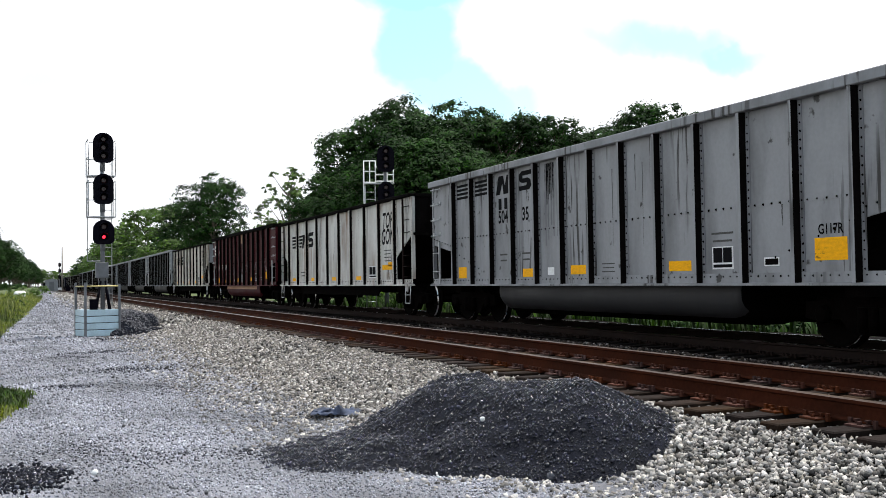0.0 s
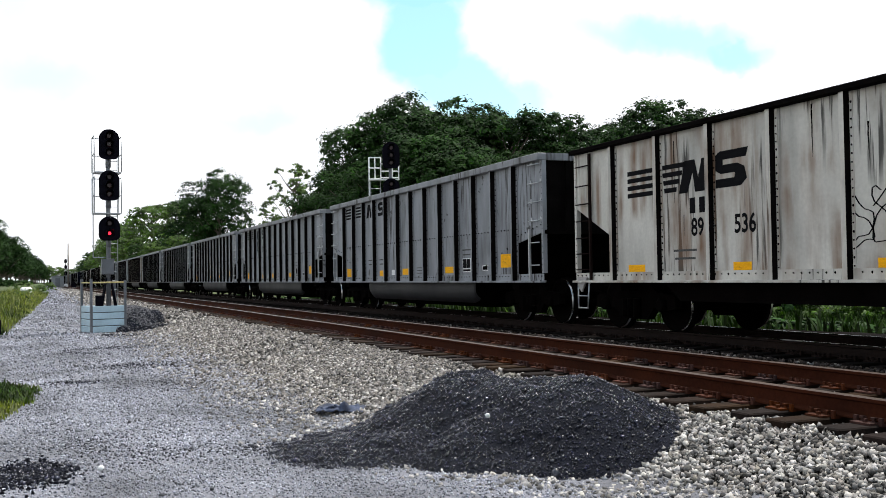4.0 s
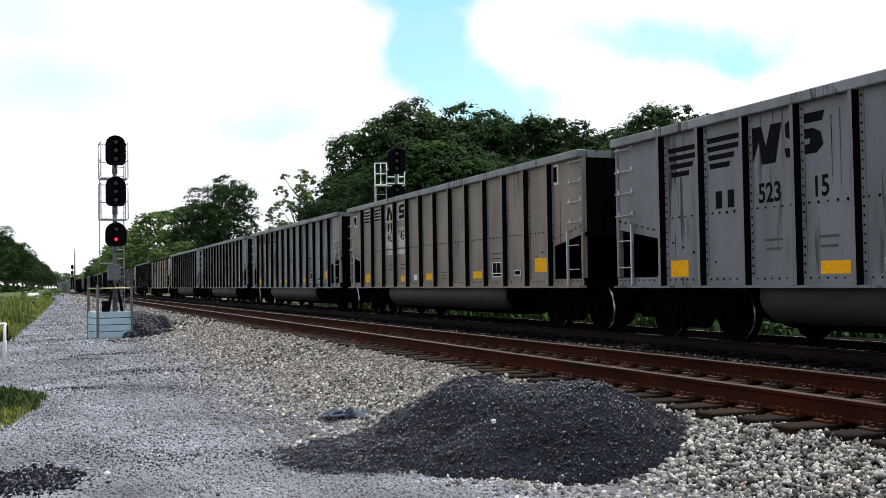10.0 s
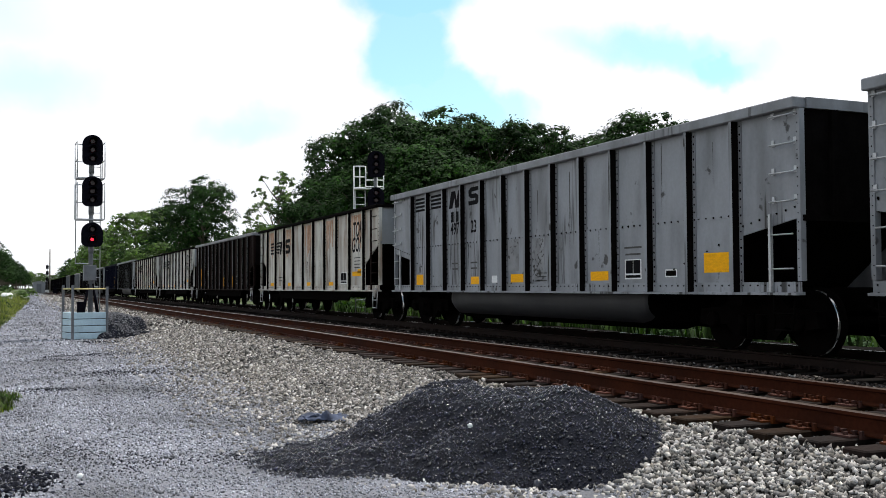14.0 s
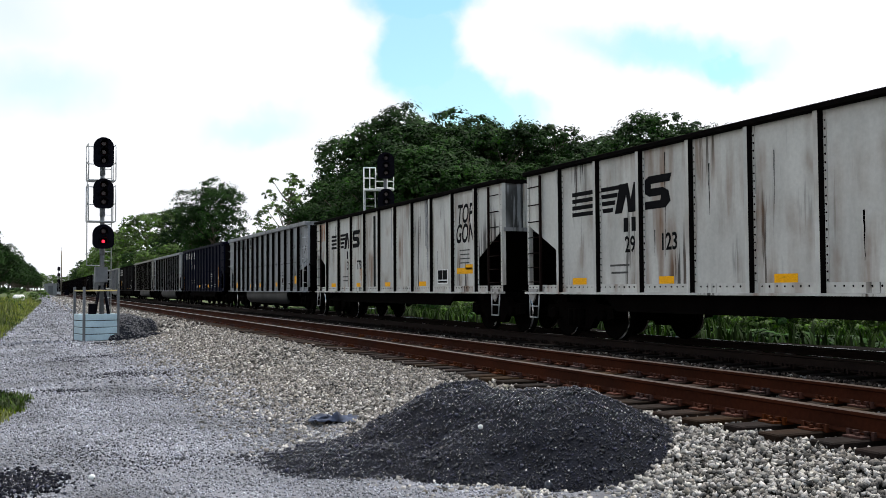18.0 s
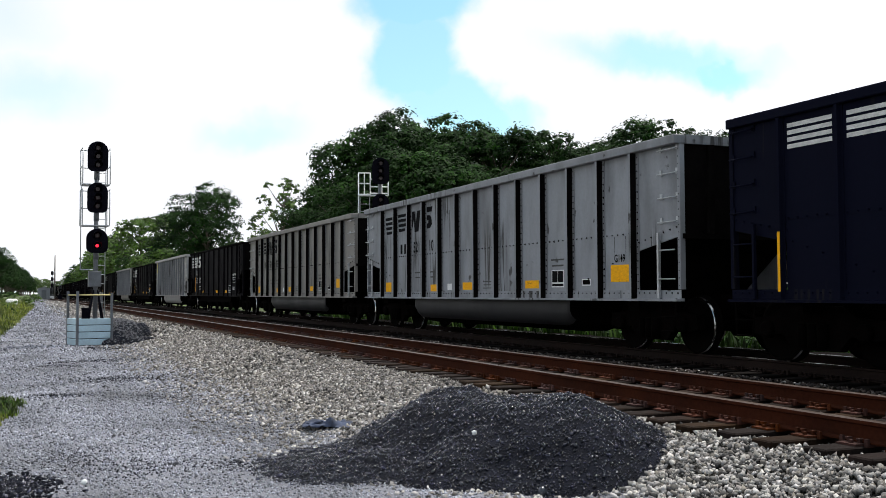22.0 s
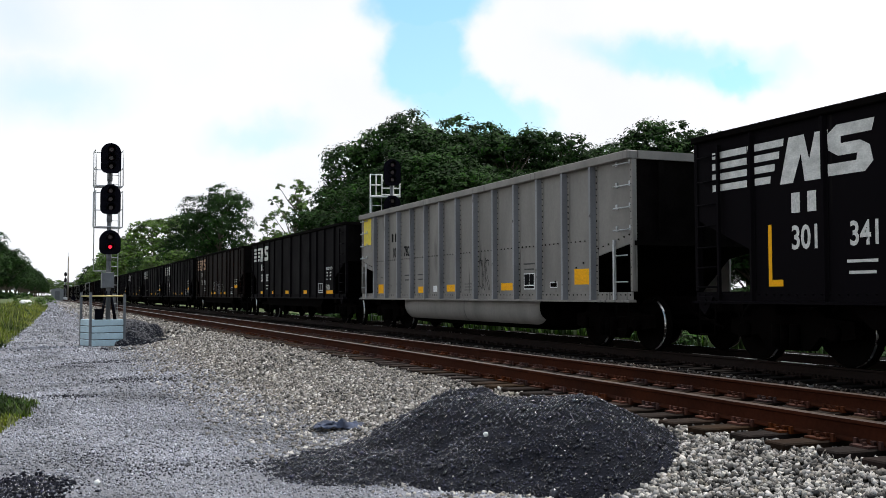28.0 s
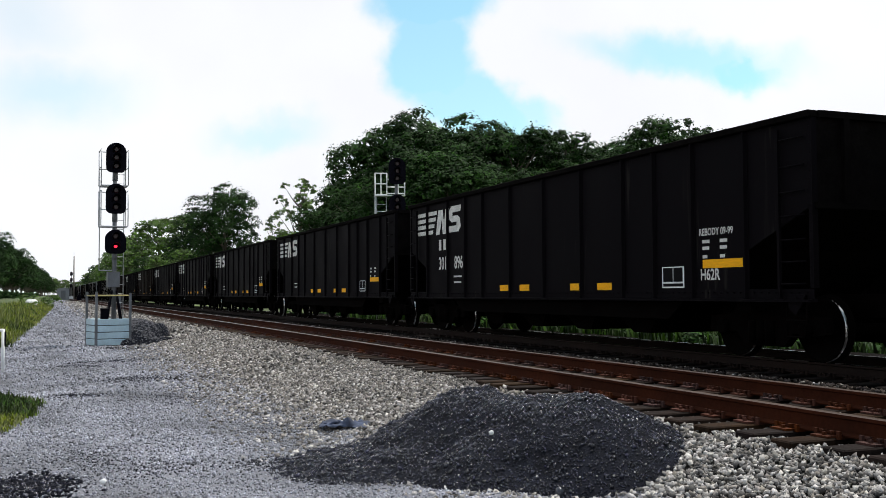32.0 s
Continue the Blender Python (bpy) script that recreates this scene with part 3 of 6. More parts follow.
def plate_mesh():
    """Tie plate with its spikes and rail anchors."""
    bm = bmesh.new()
    box(bm, -0.18, 0.18, -0.098, 0.098, 0.0, 0.016)
    for x in (-0.088, 0.088):
        for y in (-0.055, 0.055):
            box(bm, x - 0.012, x + 0.012, y - 0.012, y + 0.012, 0.014, 0.040)
            box(bm, x - 0.02, x + 0.02, y - 0.018, y + 0.018, 0.038, 0.052)
    for x in (-0.14, 0.14):
        box(bm, x - 0.014, x + 0.014, -0.03, -0.005, 0.014, 0.042)
    for y in (-0.125, 0.125):
        box(bm, -0.085, 0.085, y - 0.012, y + 0.012, -0.01, 0.03)
        box(bm, -0.1, -0.075, y - 0.016, y + 0.016, -0.01, 0.055)
    return done(bm, M["plate"])


def build_track(name, cx, label, head_mat, near_ties, body, wood):
    track = thing(name, pose(cx, 0, 0), label, "railway track", kind="structure")
    base = RAIL - 0.172
    for side in (-0.7525, 0.7525):
        part("rail", rail_mesh(-40, 1300, head_mat, body), None, track, m=pose(side, 0, base))
    tie, plate = cached("tie", tie_mesh), cached("plate", plate_mesh)
    rng = random.Random(3)
    top = base - 0.016
    spacing = 0.49
    n0 = -20
    for i in range(n0, near_ties):
        y = i * spacing + rng.uniform(-0.02, 0.02)
        m = pose(rng.uniform(-0.06, 0.06), y, top - rng.uniform(0, 0.008), 0, 0, rng.uniform(-0.8, 0.8))
        t = part("tie", tie, wood, track, m=m)
        if -4 < i < 130:
            for side in (-0.7525, 0.7525):
                part("tie_plate", plate, M["plate"] if wood is M["tie"] else body, t, m=pose(side - m.translation.x, 0, top - m.translation.z))
    # the far run of ties in one piece
    bm = bmesh.new()
    for i in range(near_ties, 1100):
        y = i * spacing
        box(bm, -1.3, 1.3, y - 0.114, y + 0.114, top - 0.16, top)
    ob = part("far_ties", bm, wood, track)
    ob["kind"] = "stuff"
    return track


# ---- coal heap ----
HEAP = (3.72, 8.35)


def heap_z(x, y):
    """Two merged mounds on the foot of the ballast, with a thin apron towards the road."""
    def mound(cx, cy, rx, ry, h, turn):
        c, s = math.cos(radians(turn)), math.sin(radians(turn))
        u, v = ((x - cx) * c + (y - cy) * s) / rx, (-(x - cx) * s + (y - cy) * c) / ry
        r = np.sqrt(u * u + v * v)
        return h * np.clip(1 - r, 0, 1) ** 0.9 * (1 + 0.0 * r)
    a = np.minimum(mound(4.30, 7.65, 1.0, 1.45, 0.62, 0), 0.40 - 0.06 * ((x - 4.3) ** 2 + (y - 7.65) ** 2))
    b = np.minimum(mound(3.90, 8.6, 1.1, 1.4, 0.62, 10), 0.42 - 0.07 * ((x - 3.9) ** 2 + (y - 8.6) ** 2))
    c = mound(3.05, 8.6, 1.35, 1.1, 0.13, 30)
    e = mound(3.45, 8.35, 1.15, 1.1, 0.27, 20)
    d = mound(3.72, 7.65, 0.95, 0.9, 0.36, 0)
    h = np.maximum(np.maximum(a, b), np.maximum(np.maximum(c, e), d))
    h = h - 0.13 * np.exp(-((x - 4.42) ** 2 + (y - 8.75) ** 2) / 0.03) * (h > 0.1)
    return np.where(h > 0.004, h + 0.03 * wave(x, y, 5.0) * (h > 0.1) + 0.012 * wave(x, y, 19.0, 0.5), -0.06)


def build_heap():
    sx, sy = site(*HEAP)
    heap = thing("coal_heap", pose(sx, sy, 0), "spilled heap of fine black coal on the ballast foot", "coal heap")
    xs, ys = np.arange(1.9, 5.7, 0.035), np.arange(6.0, 10.6, 0.035)
    me = sheet(xs - HEAP[0], ys - HEAP[1], lambda x, y: ground_z(x + sx, y + sy) + heap_z(x + HEAP[0], y + HEAP[1]), (M["grit"],))
    part("mound", me, None, heap)
    rng = np.random.default_rng(8)
    n = 46000
    x, y = 1.7 + 4.0 * rng.random(n), 5.8 + 4.9 * rng.random(n)
    h = heap_z(x, y)
    keep = (h > 0.0) | ((heap_z(x + 0.12, y + 0.1) > 0) & (rng.random(n) > 0.7))
    x, y, h = x[keep], y[keep], np.maximum(h[keep], 0.0)
    s = 0.011 * rng.uniform(0.5, 1.5, len(x)) * np.where(rng.random(len(x)) > 0.97, 2.2, 1.0)
    v, f = stones(np.stack([x - HEAP[0], y - HEAP[1], ground_z(x - HEAP[0] + sx, y - HEAP[1] + sy) + h + s * 0.3], 1), s, 9, coarse=True)
    ob = part("coal", from_arrays(v, f, (M["coal"],)), None, heap)
    ob["kind"] = "stuff"
    # glints on the coal, made as small chips of pale stone colour
    pick = rng.choice(len(x), 420, replace=False)
    s = 0.0075 * rng.uniform(0.5, 1.6, 420)
    v, f = stones(np.stack([x[pick] - HEAP[0], y[pick] - HEAP[1], ground_z(x[pick] - HEAP[0] + sx, y[pick] - HEAP[1] + sy) + h[pick] + s], 1), s, 10)
    ob = part("pale_grit", from_arrays(v, f, (M["stone"],)), None, heap, "pale stone chips standing in for glints on the coal")
    ob["kind"] = "stuff"
    # one large pale stone lying on the heap
    def stone_at(name, px, py, size, mat, label, seed):
        gx, gy = px - HEAP[0] + sx, py - HEAP[1] + sy
        z = float(ground_z(gx, gy) + max(0.0, float(heap_z(px, py))))
        v, f = stones(np.array([[0, 0, size * 0.45]]), np.array([size]), seed)
        o = part(name, from_arrays(v, f, (mat,)), None, None, m=pose(gx, gy, z))
        tagged(o, label, "stone")
    stone_at("white_stone", 3.62, 7.62, 0.035, M["white"], "small whitish stone lying on the black coal heap", 21)
    stone_at("white_stone", 0.385, 8.62, 0.05, M["white"], "small whitish stone lying on the gravel road", 23)
    stone_at("coal_lump", 3.72, 6.55, 0.06, M["coal"], "single black lump of coal on the gravel road", 25)
    # cinders banked against the signal's crib
    bx0, by0 = site(2.55, 35.3)
    bank = thing("cinder_bank", pose(bx0, by0, 0), "dark bank of cinders beside the signal's crib", "cinder bank")

    def bank_z(x, y):
        r = np.sqrt(((x - 3.0) / 1.12) ** 2 + ((y - 36.2) / 4.6) ** 2) * (1 + 0.22 * wave(x, y, 1.9, 0.4) + 0.12 * wave(x, y, 5.0))
        return np.where(r < 1, 0.70 * (1 - r * r) + 0.03 * wave(x, y, 4.0) + 0.05, -0.1)
    xs, ys = np.arange(1.9, 4.2, 0.07), np.arange(31.6, 40.5, 0.12)
    part("mound", sheet(xs - 3.0, ys - 36.0, lambda x, y: ground_z(x + bx0, y + by0) + bank_z(x + 3.0, y + 36.0), (M["grit"],)), None, bank)
    bx, by = 1.9 + 2.3 * rng.random(7000), 31.7 + 8.7 * rng.random(7000)
    bz = bank_z(bx, by)
    ok = bz > 0
    v, f = stones(np.stack([bx[ok] - 3.0, by[ok] - 36.0, ground_z(bx[ok] - 3.0 + bx0, by[ok] - 36.0 + by0) + bz[ok]], 1), 0.03 * rng.uniform(0.5, 1.5, ok.sum()), 14, coarse=True)
    part("cinder_grit", from_arrays(v, f, (M["cinder"],)), None, bank)["kind"] = "stuff"
    # spills of coal on the road and beside the signal's crib
    P, S = [], []
    for cx, cy, rx, ry, n, size in ((-0.2, 8.75, 0.34, 0.5, 2600, 0.022), (1.5, 18.6, 0.8, 0.7, 900, 0.016), (0.38, 16.05, 0.5, 0.4, 500, 0.014), (2.0, 15.2, 0.7, 1.5, 900, 0.012), (0.4, 9.9, 0.6, 0.8, 700, 0.009), (2.1, 8.97, 0.6, 0.35, 1000, 0.010), (2.0, 29.6, 0.6, 1.2, 500, 0.02), (0.6, 22.5, 0.8, 0.5, 250, 0.016), (0.9, 9.2, 0.5, 0.6, 420, 0.010), (1.2, 24.0, 1.0, 0.7, 500, 0.02), (2.6, 10.9, 0.5, 0.4, 160, 0.012)):
        x, y = cx + rx * rng.normal(size=n) * 0.5, cy + ry * rng.normal(size=n) * 0.5
        x, y = site(x, y)
        s = size * rng.uniform(0.5, 1.5, n)
        P.append(np.stack([x, y, ground_z(x, y) + 0.012 + s * 0.3], 1))
        S.append(s)
    v, f = stones(np.concatenate(P), np.concatenate(S), 12, coarse=True)
    me = from_arrays(v, f, (M["grit"], M["coal"]))
    me.polygons.foreach_set("material_index", ((np.arange(len(f)) // 8) % 3 == 0).astype(np.int32))
    ob = part("coal_spill", me, None, None)
    tagged(ob, "scattered black coal lumps on the gravel", "coal", kind="stuff")


def build_cloth():
    bm = bmesh.new()
    n, k = 36, 20
    g = [[None] * k for _ in range(n)]
    for i in range(n):
        for j in range(k):
            u, w = i / (n - 1) - 0.5, j / (k - 1) - 0.5
            p = Vector((u * 0.62, w * 0.34, 0))
            p.x += 0.09 * noise.noise(Vector((u * 3, w * 3, 1)))
            p.y += 0.11 * noise.noise(Vector((u * 4, w * 3, 7)))
            edge = max(0.0, 1 - (2 * u) ** 2) * max(0.0, 1 - (2 * w) ** 2)
            p.z = 0.015 + edge * (0.05 + 0.10 * noise.noise(Vector((u * 5, w * 5, 3)))) + 0.05 * abs(noise.noise(Vector((u * 8, w * 12, 5))))
            g[i][j] = bm.verts.new(p)
    for i in range(n - 1):
        for j in range(k - 1):
            bm.faces.new((g[i][j], g[i + 1][j], g[i + 1][j + 1], g[i][j + 1])).smooth = True
    rx, ry = site(3.13, 10.5)
    ob = part("rag", bm, M["cloth"], None, m=pose(rx, ry, float(ground_z(rx, ry)) + 0.02, 0, 0, -28))
    so = ob.modifiers.new("thick", "SOLIDIFY")
    so.thickness = 0.006
    tagged(ob, "crumpled dark blue rag lying on the gravel beside the coal", "rag")


# ---- plants ----


def grass_mesh(places, heights, seed, width=0.012, blades=5, spread=0.06):
    rng = np.random.default_rng(seed)
    n = len(places) * blades
    base = np.repeat(places, blades, 0) + np.c_[rng.normal(size=(n, 2)) * spread, np.zeros(n)]
    h = np.repeat(heights, blades) * rng.uniform(0.5, 1.15, n)
    a = rng.uniform(0, 2 * np.pi, n)
    lean = rng.uniform(0.1, 0.6, n) * h
    d = np.c_[np.cos(a), np.sin(a), np.zeros(n)]
    side = np.c_[-np.sin(a), np.cos(a), np.zeros(n)] * (width * rng.uniform(0.6, 1.5, n))[:, None]
    mid = base + d * (lean * 0.35)[:, None] + np.c_[np.zeros((n, 2)), h * 0.6]
    tip = base + d * lean[:, None] + np.c_[np.zeros((n, 2)), h]
    v = np.stack([base - side, base + side, mid + side * 0.8, mid - side * 0.8, tip], 1).reshape(-1, 3)
    o = (np.arange(n) * 5)[:, None]
    f = np.concatenate([o + np.array([[0, 1, 2]]), o + np.array([[0, 2, 3]]), o + np.array([[3, 2, 4]])])
    return v, f


def build_grass():
    rng = np.random.default_rng(31)
    P, H = [], []
    # verge beyond the side track
    n = 7000
    y = 33.0 + 100 * rng.random(n) ** 1.6
    edge = np.interp(y, [32.5, 33.2, 51.4, 133], [-1.7, -0.98, -0.45, 1.5])
    x = edge - 0.1 - 7.0 * rng.random(n) ** 1.4 * (0.4 + y / 80)
    P.append(np.stack([x, y, ground_z(x, y) - 0.05], 1))
    H.append(rng.uniform(0.3, 0.85, n) * np.clip((edge - x) / 1.0, 0.4, 1.35))
    # tongue of grass between the road and the side track
    n = 2600
    y = 12.2 + 4.9 * rng.random(n)
    x = np.interp(y, [12.2, 14.9, 16.2, 17.1], [-0.62, -0.18, -0.12, -0.65]) - 3.0 * rng.random(n) ** 1.6
    P.append(np.stack([x, y, ground_z(x, y)], 1))
    H.append(rng.uniform(0.04, 0.13, n))
    v, f = grass_mesh(np.concatenate(P), np.concatenate(H), 32, 0.014, 6, 0.09)
    ob = part("grass", from_arrays(v, f, (M["grass"],)), None, None)
    tagged(ob, "rough green and yellowing grass along the gravel road", "grass", kind="stuff")
    # field behind the train
    n = 9000
    x = 13.5 + 22 * rng.random(n) ** 1.3
    y = x * rng.uniform(0.55, 3.4, n)
    v, f = grass_mesh(np.stack([x, y, ground_z(x, y) - 0.05], 1), rng.uniform(0.2, 0.55, n), 33, 0.03, 5, 0.2)
    ob = part("meadow_grass", from_arrays(v, f, (M["meadow"],)), None, None)
    tagged(ob, "long green grass of the meadow behind the train", "grass", kind="stuff")


def leaf_cloud(rng, lobes, count, size, up=0.35, clump=26, puff=0.26):
    """Sprays of small bent leaves, gathered in tufts that stand out from the lobes' surfaces. lobes: (centre, radii)."""
    C, N = [], []
    w = np.array([r[0] * r[1] + r[1] * r[2] for _, r in lobes])
    w = w / w.sum()
    for (c, r), k in zip(lobes, w):
        m = max(4, int(count * k / clump))
        d = rng.normal(size=(m, 3))
        d /= np.linalg.norm(d, axis=1)[:, None]
        d[:, 2] = np.where(d[:, 2] < -0.4, -d[:, 2], d[:, 2])
        tuft = np.array(c) + d * (rng.uniform(0.7, 1.04, m))[:, None] * np.array(r)
        rad = np.array(r).mean() * puff * rng.uniform(0.6, 1.5, m)
        e = rng.normal(size=(m, clump, 3))
        e /= np.linalg.norm(e, axis=2)[:, :, None]
        e[:, :, 2] = np.where(e[:, :, 2] < -0.3, -e[:, :, 2] * 0.6, e[:, :, 2])
        C.append((tuft[:, None] + e * (rad[:, None] * rng.uniform(0.45, 1.0, (m, clump)))[:, :, None]).reshape(-1, 3))
        N.append((e * 0.75 + d[:, None] * 0.6).reshape(-1, 3))
    C, N = np.concatenate(C), np.concatenate(N)
    n = len(C)
    N = N + rng.normal(size=(n, 3)) * 0.28 + np.array([0, 0, up])
    N /= np.linalg.norm(N, axis=1)[:, None]
    t = np.cross(N, rng.normal(size=(n, 3)))
    t /= np.linalg.norm(t, axis=1)[:, None]
    b = np.cross(N, t)
    s = size * rng.uniform(0.5, 1.35, n)[:, None]
    bend = N * s * 0.3
    v = np.stack([C - t * s - bend, C - b * s * 0.55, C + t * s * 1.1 - bend, C + b * s * 0.6], 1).reshape(-1, 3)
    o = (np.arange(n) * 4)[:, None]
    return v, np.concatenate([o + np.array([[0, 1, 3]]), o + np.array([[1, 2, 3]])])


def tree_meshes(seed, leaves, leaf_size, mat, spread=0.34, low=0.25, open_crown=False):
    """A tree one unit high: a tapered trunk with limbs, and a crown of leaf clumps."""
    rng = np.random.default_rng(seed)
    bm = bmesh.new()
    top = Vector((0.02, 0.0, 0.62))
    tube(bm, (0, 0, 0), (0.005, 0.004, 0.12), 0.022, 9, 0.016)
    tube(bm, (0.005, 0.004, 0.12), (0.0, 0.01, 0.35), 0.016, 9, 0.012)
    tube(bm, (0.0, 0.01, 0.35), top, 0.012, 8, 0.006)
    lobes = []
    count = 30 if open_crown else 30
    for i in range(count):
        a = i * 2.4 + rng.uniform(-0.6, 0.6)
        k = i / (count - 1)
        z = low + 0.10 + (0.79 - low) * k + rng.uniform(-0.04, 0.04)
        out = spread * (0.98 * math.sin(math.pi * (0.2 + 0.70 * k)) * rng.uniform(0.5, 1.08) + rng.uniform(-0.05, 0.05))
        c = (out * math.cos(a) * 0.85, out * math.sin(a) * 0.85, z)
        r = (0.118 if not open_crown else 0.062) * rng.uniform(0.65, 1.3)
        if z + r * 0.85 > 0.98:
            c = (c[0], c[1], 0.98 - r * 0.85)
        lobes.append((c, (r, r, r * rng.uniform(0.75, 0.98))))
        p = Vector((0, 0.01, max(0.15, z - 0.22 * (1 - k) - 0.12)))
        q = Vector(c)
        mid = p.lerp(q, 0.5) + Vector((0, 0, -0.01))
        tube(bm, p, mid, 0.0065, 6, 0.004, cap=False)
        tube(bm, mid, q, 0.004, 5, 0.0015, cap=False)
    if not open_crown:
        lobes.append(((0, 0, 0.55), (spread * 0.5, spread * 0.5, 0.2)))
    v, f = leaf_cloud(rng, lobes, leaves, leaf_size, puff=0.36 if open_crown else 0.27, clump=22)
    v[:, 2] = np.maximum(v[:, 2], 0.1)
    return done(bm, M["bark"]), from_arrays(v, f, (mat,))


def shrub_mesh(seed, mat):
    rng = np.random.default_rng(seed)
    lobes = [((rng.uniform(-0.5, 0.5), rng.uniform(-0.5, 0.5), rng.uniform(0.3, 0.65)), (0.42, 0.42, 0.34)) for _ in range(6)]
    v, f = leaf_cloud(rng, lobes, 1300, 0.07)
    v[:, 2] = np.maximum(v[:, 2], 0.0)
    return from_arrays(v, f, (mat,))


def build_plants():
    rng = random.Random(12)
    kinds = [tree_meshes(50 + i, 30000, 0.0088, M["leaf"], spread=s, low=l) for i, (s, l) in enumerate(((0.36, 0.16), (0.30, 0.2), (0.42, 0.18), (0.33, 0.12)))]
    airy = [tree_meshes(70, 6600, 0.0105, M["leaf_light"], 0.36, 0.2, True), tree_meshes(71, 6000, 0.0105, M["leaf"], 0.34, 0.35, True)]
    light = [tree_meshes(80 + i, 11000, 0.0135, M["leaf_light"], spread=0.36, low=0.1) for i in range(2)]

    def tree(x, y, h, meshes, label, group, wide=1.0):
        x, y = site(x, y)
        z = float(ground_z(x, y)) - 0.1
        t = thing("tree", pose(x, y, z, 0, 0, rng.uniform(0, 360)), label, "tree", group)
        sc = Matrix.Diagonal((h * wide, h * wide, h, 1))
        part("trunk", meshes[0], None, t, m=sc)
        part("crown", meshes[1], None, t, m=sc)

    back = "tall dark green broadleaf tree in the wood behind the train"
    for x, y, h in ((46, 162.3, 18.5), (48, 160.3, 21.5), (52, 159.7, 28.5), (52, 144.8, 30.8), (55, 138.6, 28.9), (55, 126.3, 26.9), (58, 122.0, 25.9),
                    (60, 117.0, 23.8), (75, 122.1, 25.2), (72, 105.1, 23.5), (68, 92.3, 22.5),
                    (72, 89.6, 21.4), (75, 85.8, 19.9), (75, 77.9, 18.0), (75, 69.6, 16.6), (80, 138, 24.5)):
        tree(x, y, h * (1.065 if x < 66 else 1.015), rng.choice(kinds), back, "trees behind the train", 1.03)
    for x, y, h in ((72, 131.6, 27.0), (70, 121.3, 26.4), (75, 114.4, 23.8)):
        tree(x, y, h * 1.05, airy[1], "tall thin-crowned tree with sky showing through", "trees behind the train", 1.05)
    for x, y, h in ((34, 124.2, 14.7), (36, 117.7, 16.3), (38, 110.0, 17.2), (42, 108.7, 20.7), (44, 102.7, 20.5), (46, 97.5, 17.5), (48, 94.3, 16.3), (52, 92, 15), (56, 84, 14), (60, 78, 13)):
        tree(x, y, h, rng.choice(kinds), "full green broadleaf tree at the wood's edge", "trees behind the train", 1.15)
    tree(40, 162.9, 23.6, airy[0], "sparse light-leaved tree with sky showing through", "trees along the track", 1.0)
    tree(44, 201.9, 17.8, airy[0], "sparse light-leaved tree with sky showing through", "trees along the track", 1.0)
    tree(60, 309.6, 21.6, airy[0], "sparse light-leaved tree with sky showing through", "trees along the track", 1.0)
    tree(33, 197.3, 25.4, kinds[1], "dark green tree standing clear beside the track", "trees along the track", 0.95)
    for x, y, h in ((33, 233.7, 21.5), (33, 278.4, 23.5), (32, 328.8, 26.5), (32, 406.7, 28.2), (31, 456.9, 26.8), (31, 532.8, 26.4), (31, 598.7, 25.4), (31, 690.7, 24.4), (31, 815.3, 24.4), (31, 977.2, 22.4),
                    (26, 265, 12), (26, 300, 13), (25, 350, 14), (26, 250, 9), (28, 226, 12)):
        tree(x, y, h * 1.07, rng.choice(light + kinds[:1]), "light green tree in the row along the far track", "trees along the track", 1.1)
    for i in range(44):
        y = 190 + 26 * i + rng.uniform(-8, 8)
        tree(-19 + 0.0122 * y - rng.uniform(0, 11), y, rng.uniform(18, 21.5) * (1.03 if i < 6 else 1.12), rng.choice(kinds), "dark broadleaf tree in the row across the road", "trees across the road", 1.1)
    for i in range(12):
        tree(-6 + i * 6 + rng.uniform(-2, 2), 1250 + rng.uniform(-40, 40), rng.uniform(18, 24), rng.choice(light), "hazy distant tree closing the line", "distant trees", 1.2)
    # low wood and shrubs that close the view under the train
    shrubs = [shrub_mesh(90 + i, M["leaf_light"]) for i in range(2)] + [shrub_mesh(95, M["leaf"])]
    for i in range(60):
        b = radians(8 + 44 * (i + rng.random()) / 60)
        x = rng.uniform(24, 30)
        y = x / math.tan(b)
        if y > 150:
            continue
        s = rng.uniform(1.0, 2.3)
        ob = part("shrub", rng.choice(shrubs), None, None, m=pose(x, y, float(ground_z(x, y)) - 0.1, 0, 0, rng.uniform(0, 360)) @ Matrix.Diagonal((s, s, s * 0.9, 1)))
        tagged(ob, "leafy green shrub at the meadow's edge", "shrub", "shrubs behind the train")
    for i in range(64):
        b = radians(10 + 41 * (i + rng.random()) / 64)
        x = rng.uniform(14.8, 17.5)
        y = x / math.tan(b)
        s = rng.uniform(0.75, 1.25)
        ob = part("shrub", shrubs[2], None, None, m=pose(x, y, float(ground_z(x, y)) - 0.1, 0, 0, rng.uniform(0, 360)) @ Matrix.Diagonal((s * 1.5, s * 1.5, s * 0.8, 1)))
        tagged(ob, "low dark shrub just behind the far track", "shrub", "shrubs behind the train")
    for i in range(24):
        y = 165 + i * 22 + rng.uniform(-5, 5)
        x = -17 + 0.0122 * y - rng.uniform(0, 5)
        s = rng.uniform(2.6, 4.2)
        x, y = site(x, y)
        ob = part("shrub", shrubs[2], None, None, m=pose(x, y, float(ground_z(x, y)) - 0.85, 0, 0, rng.uniform(0, 360)) @ Matrix.Diagonal((s, s, s, 1)))
        tagged(ob, "dark undergrowth below the trees across the road", "shrub", "undergrowth across the road")
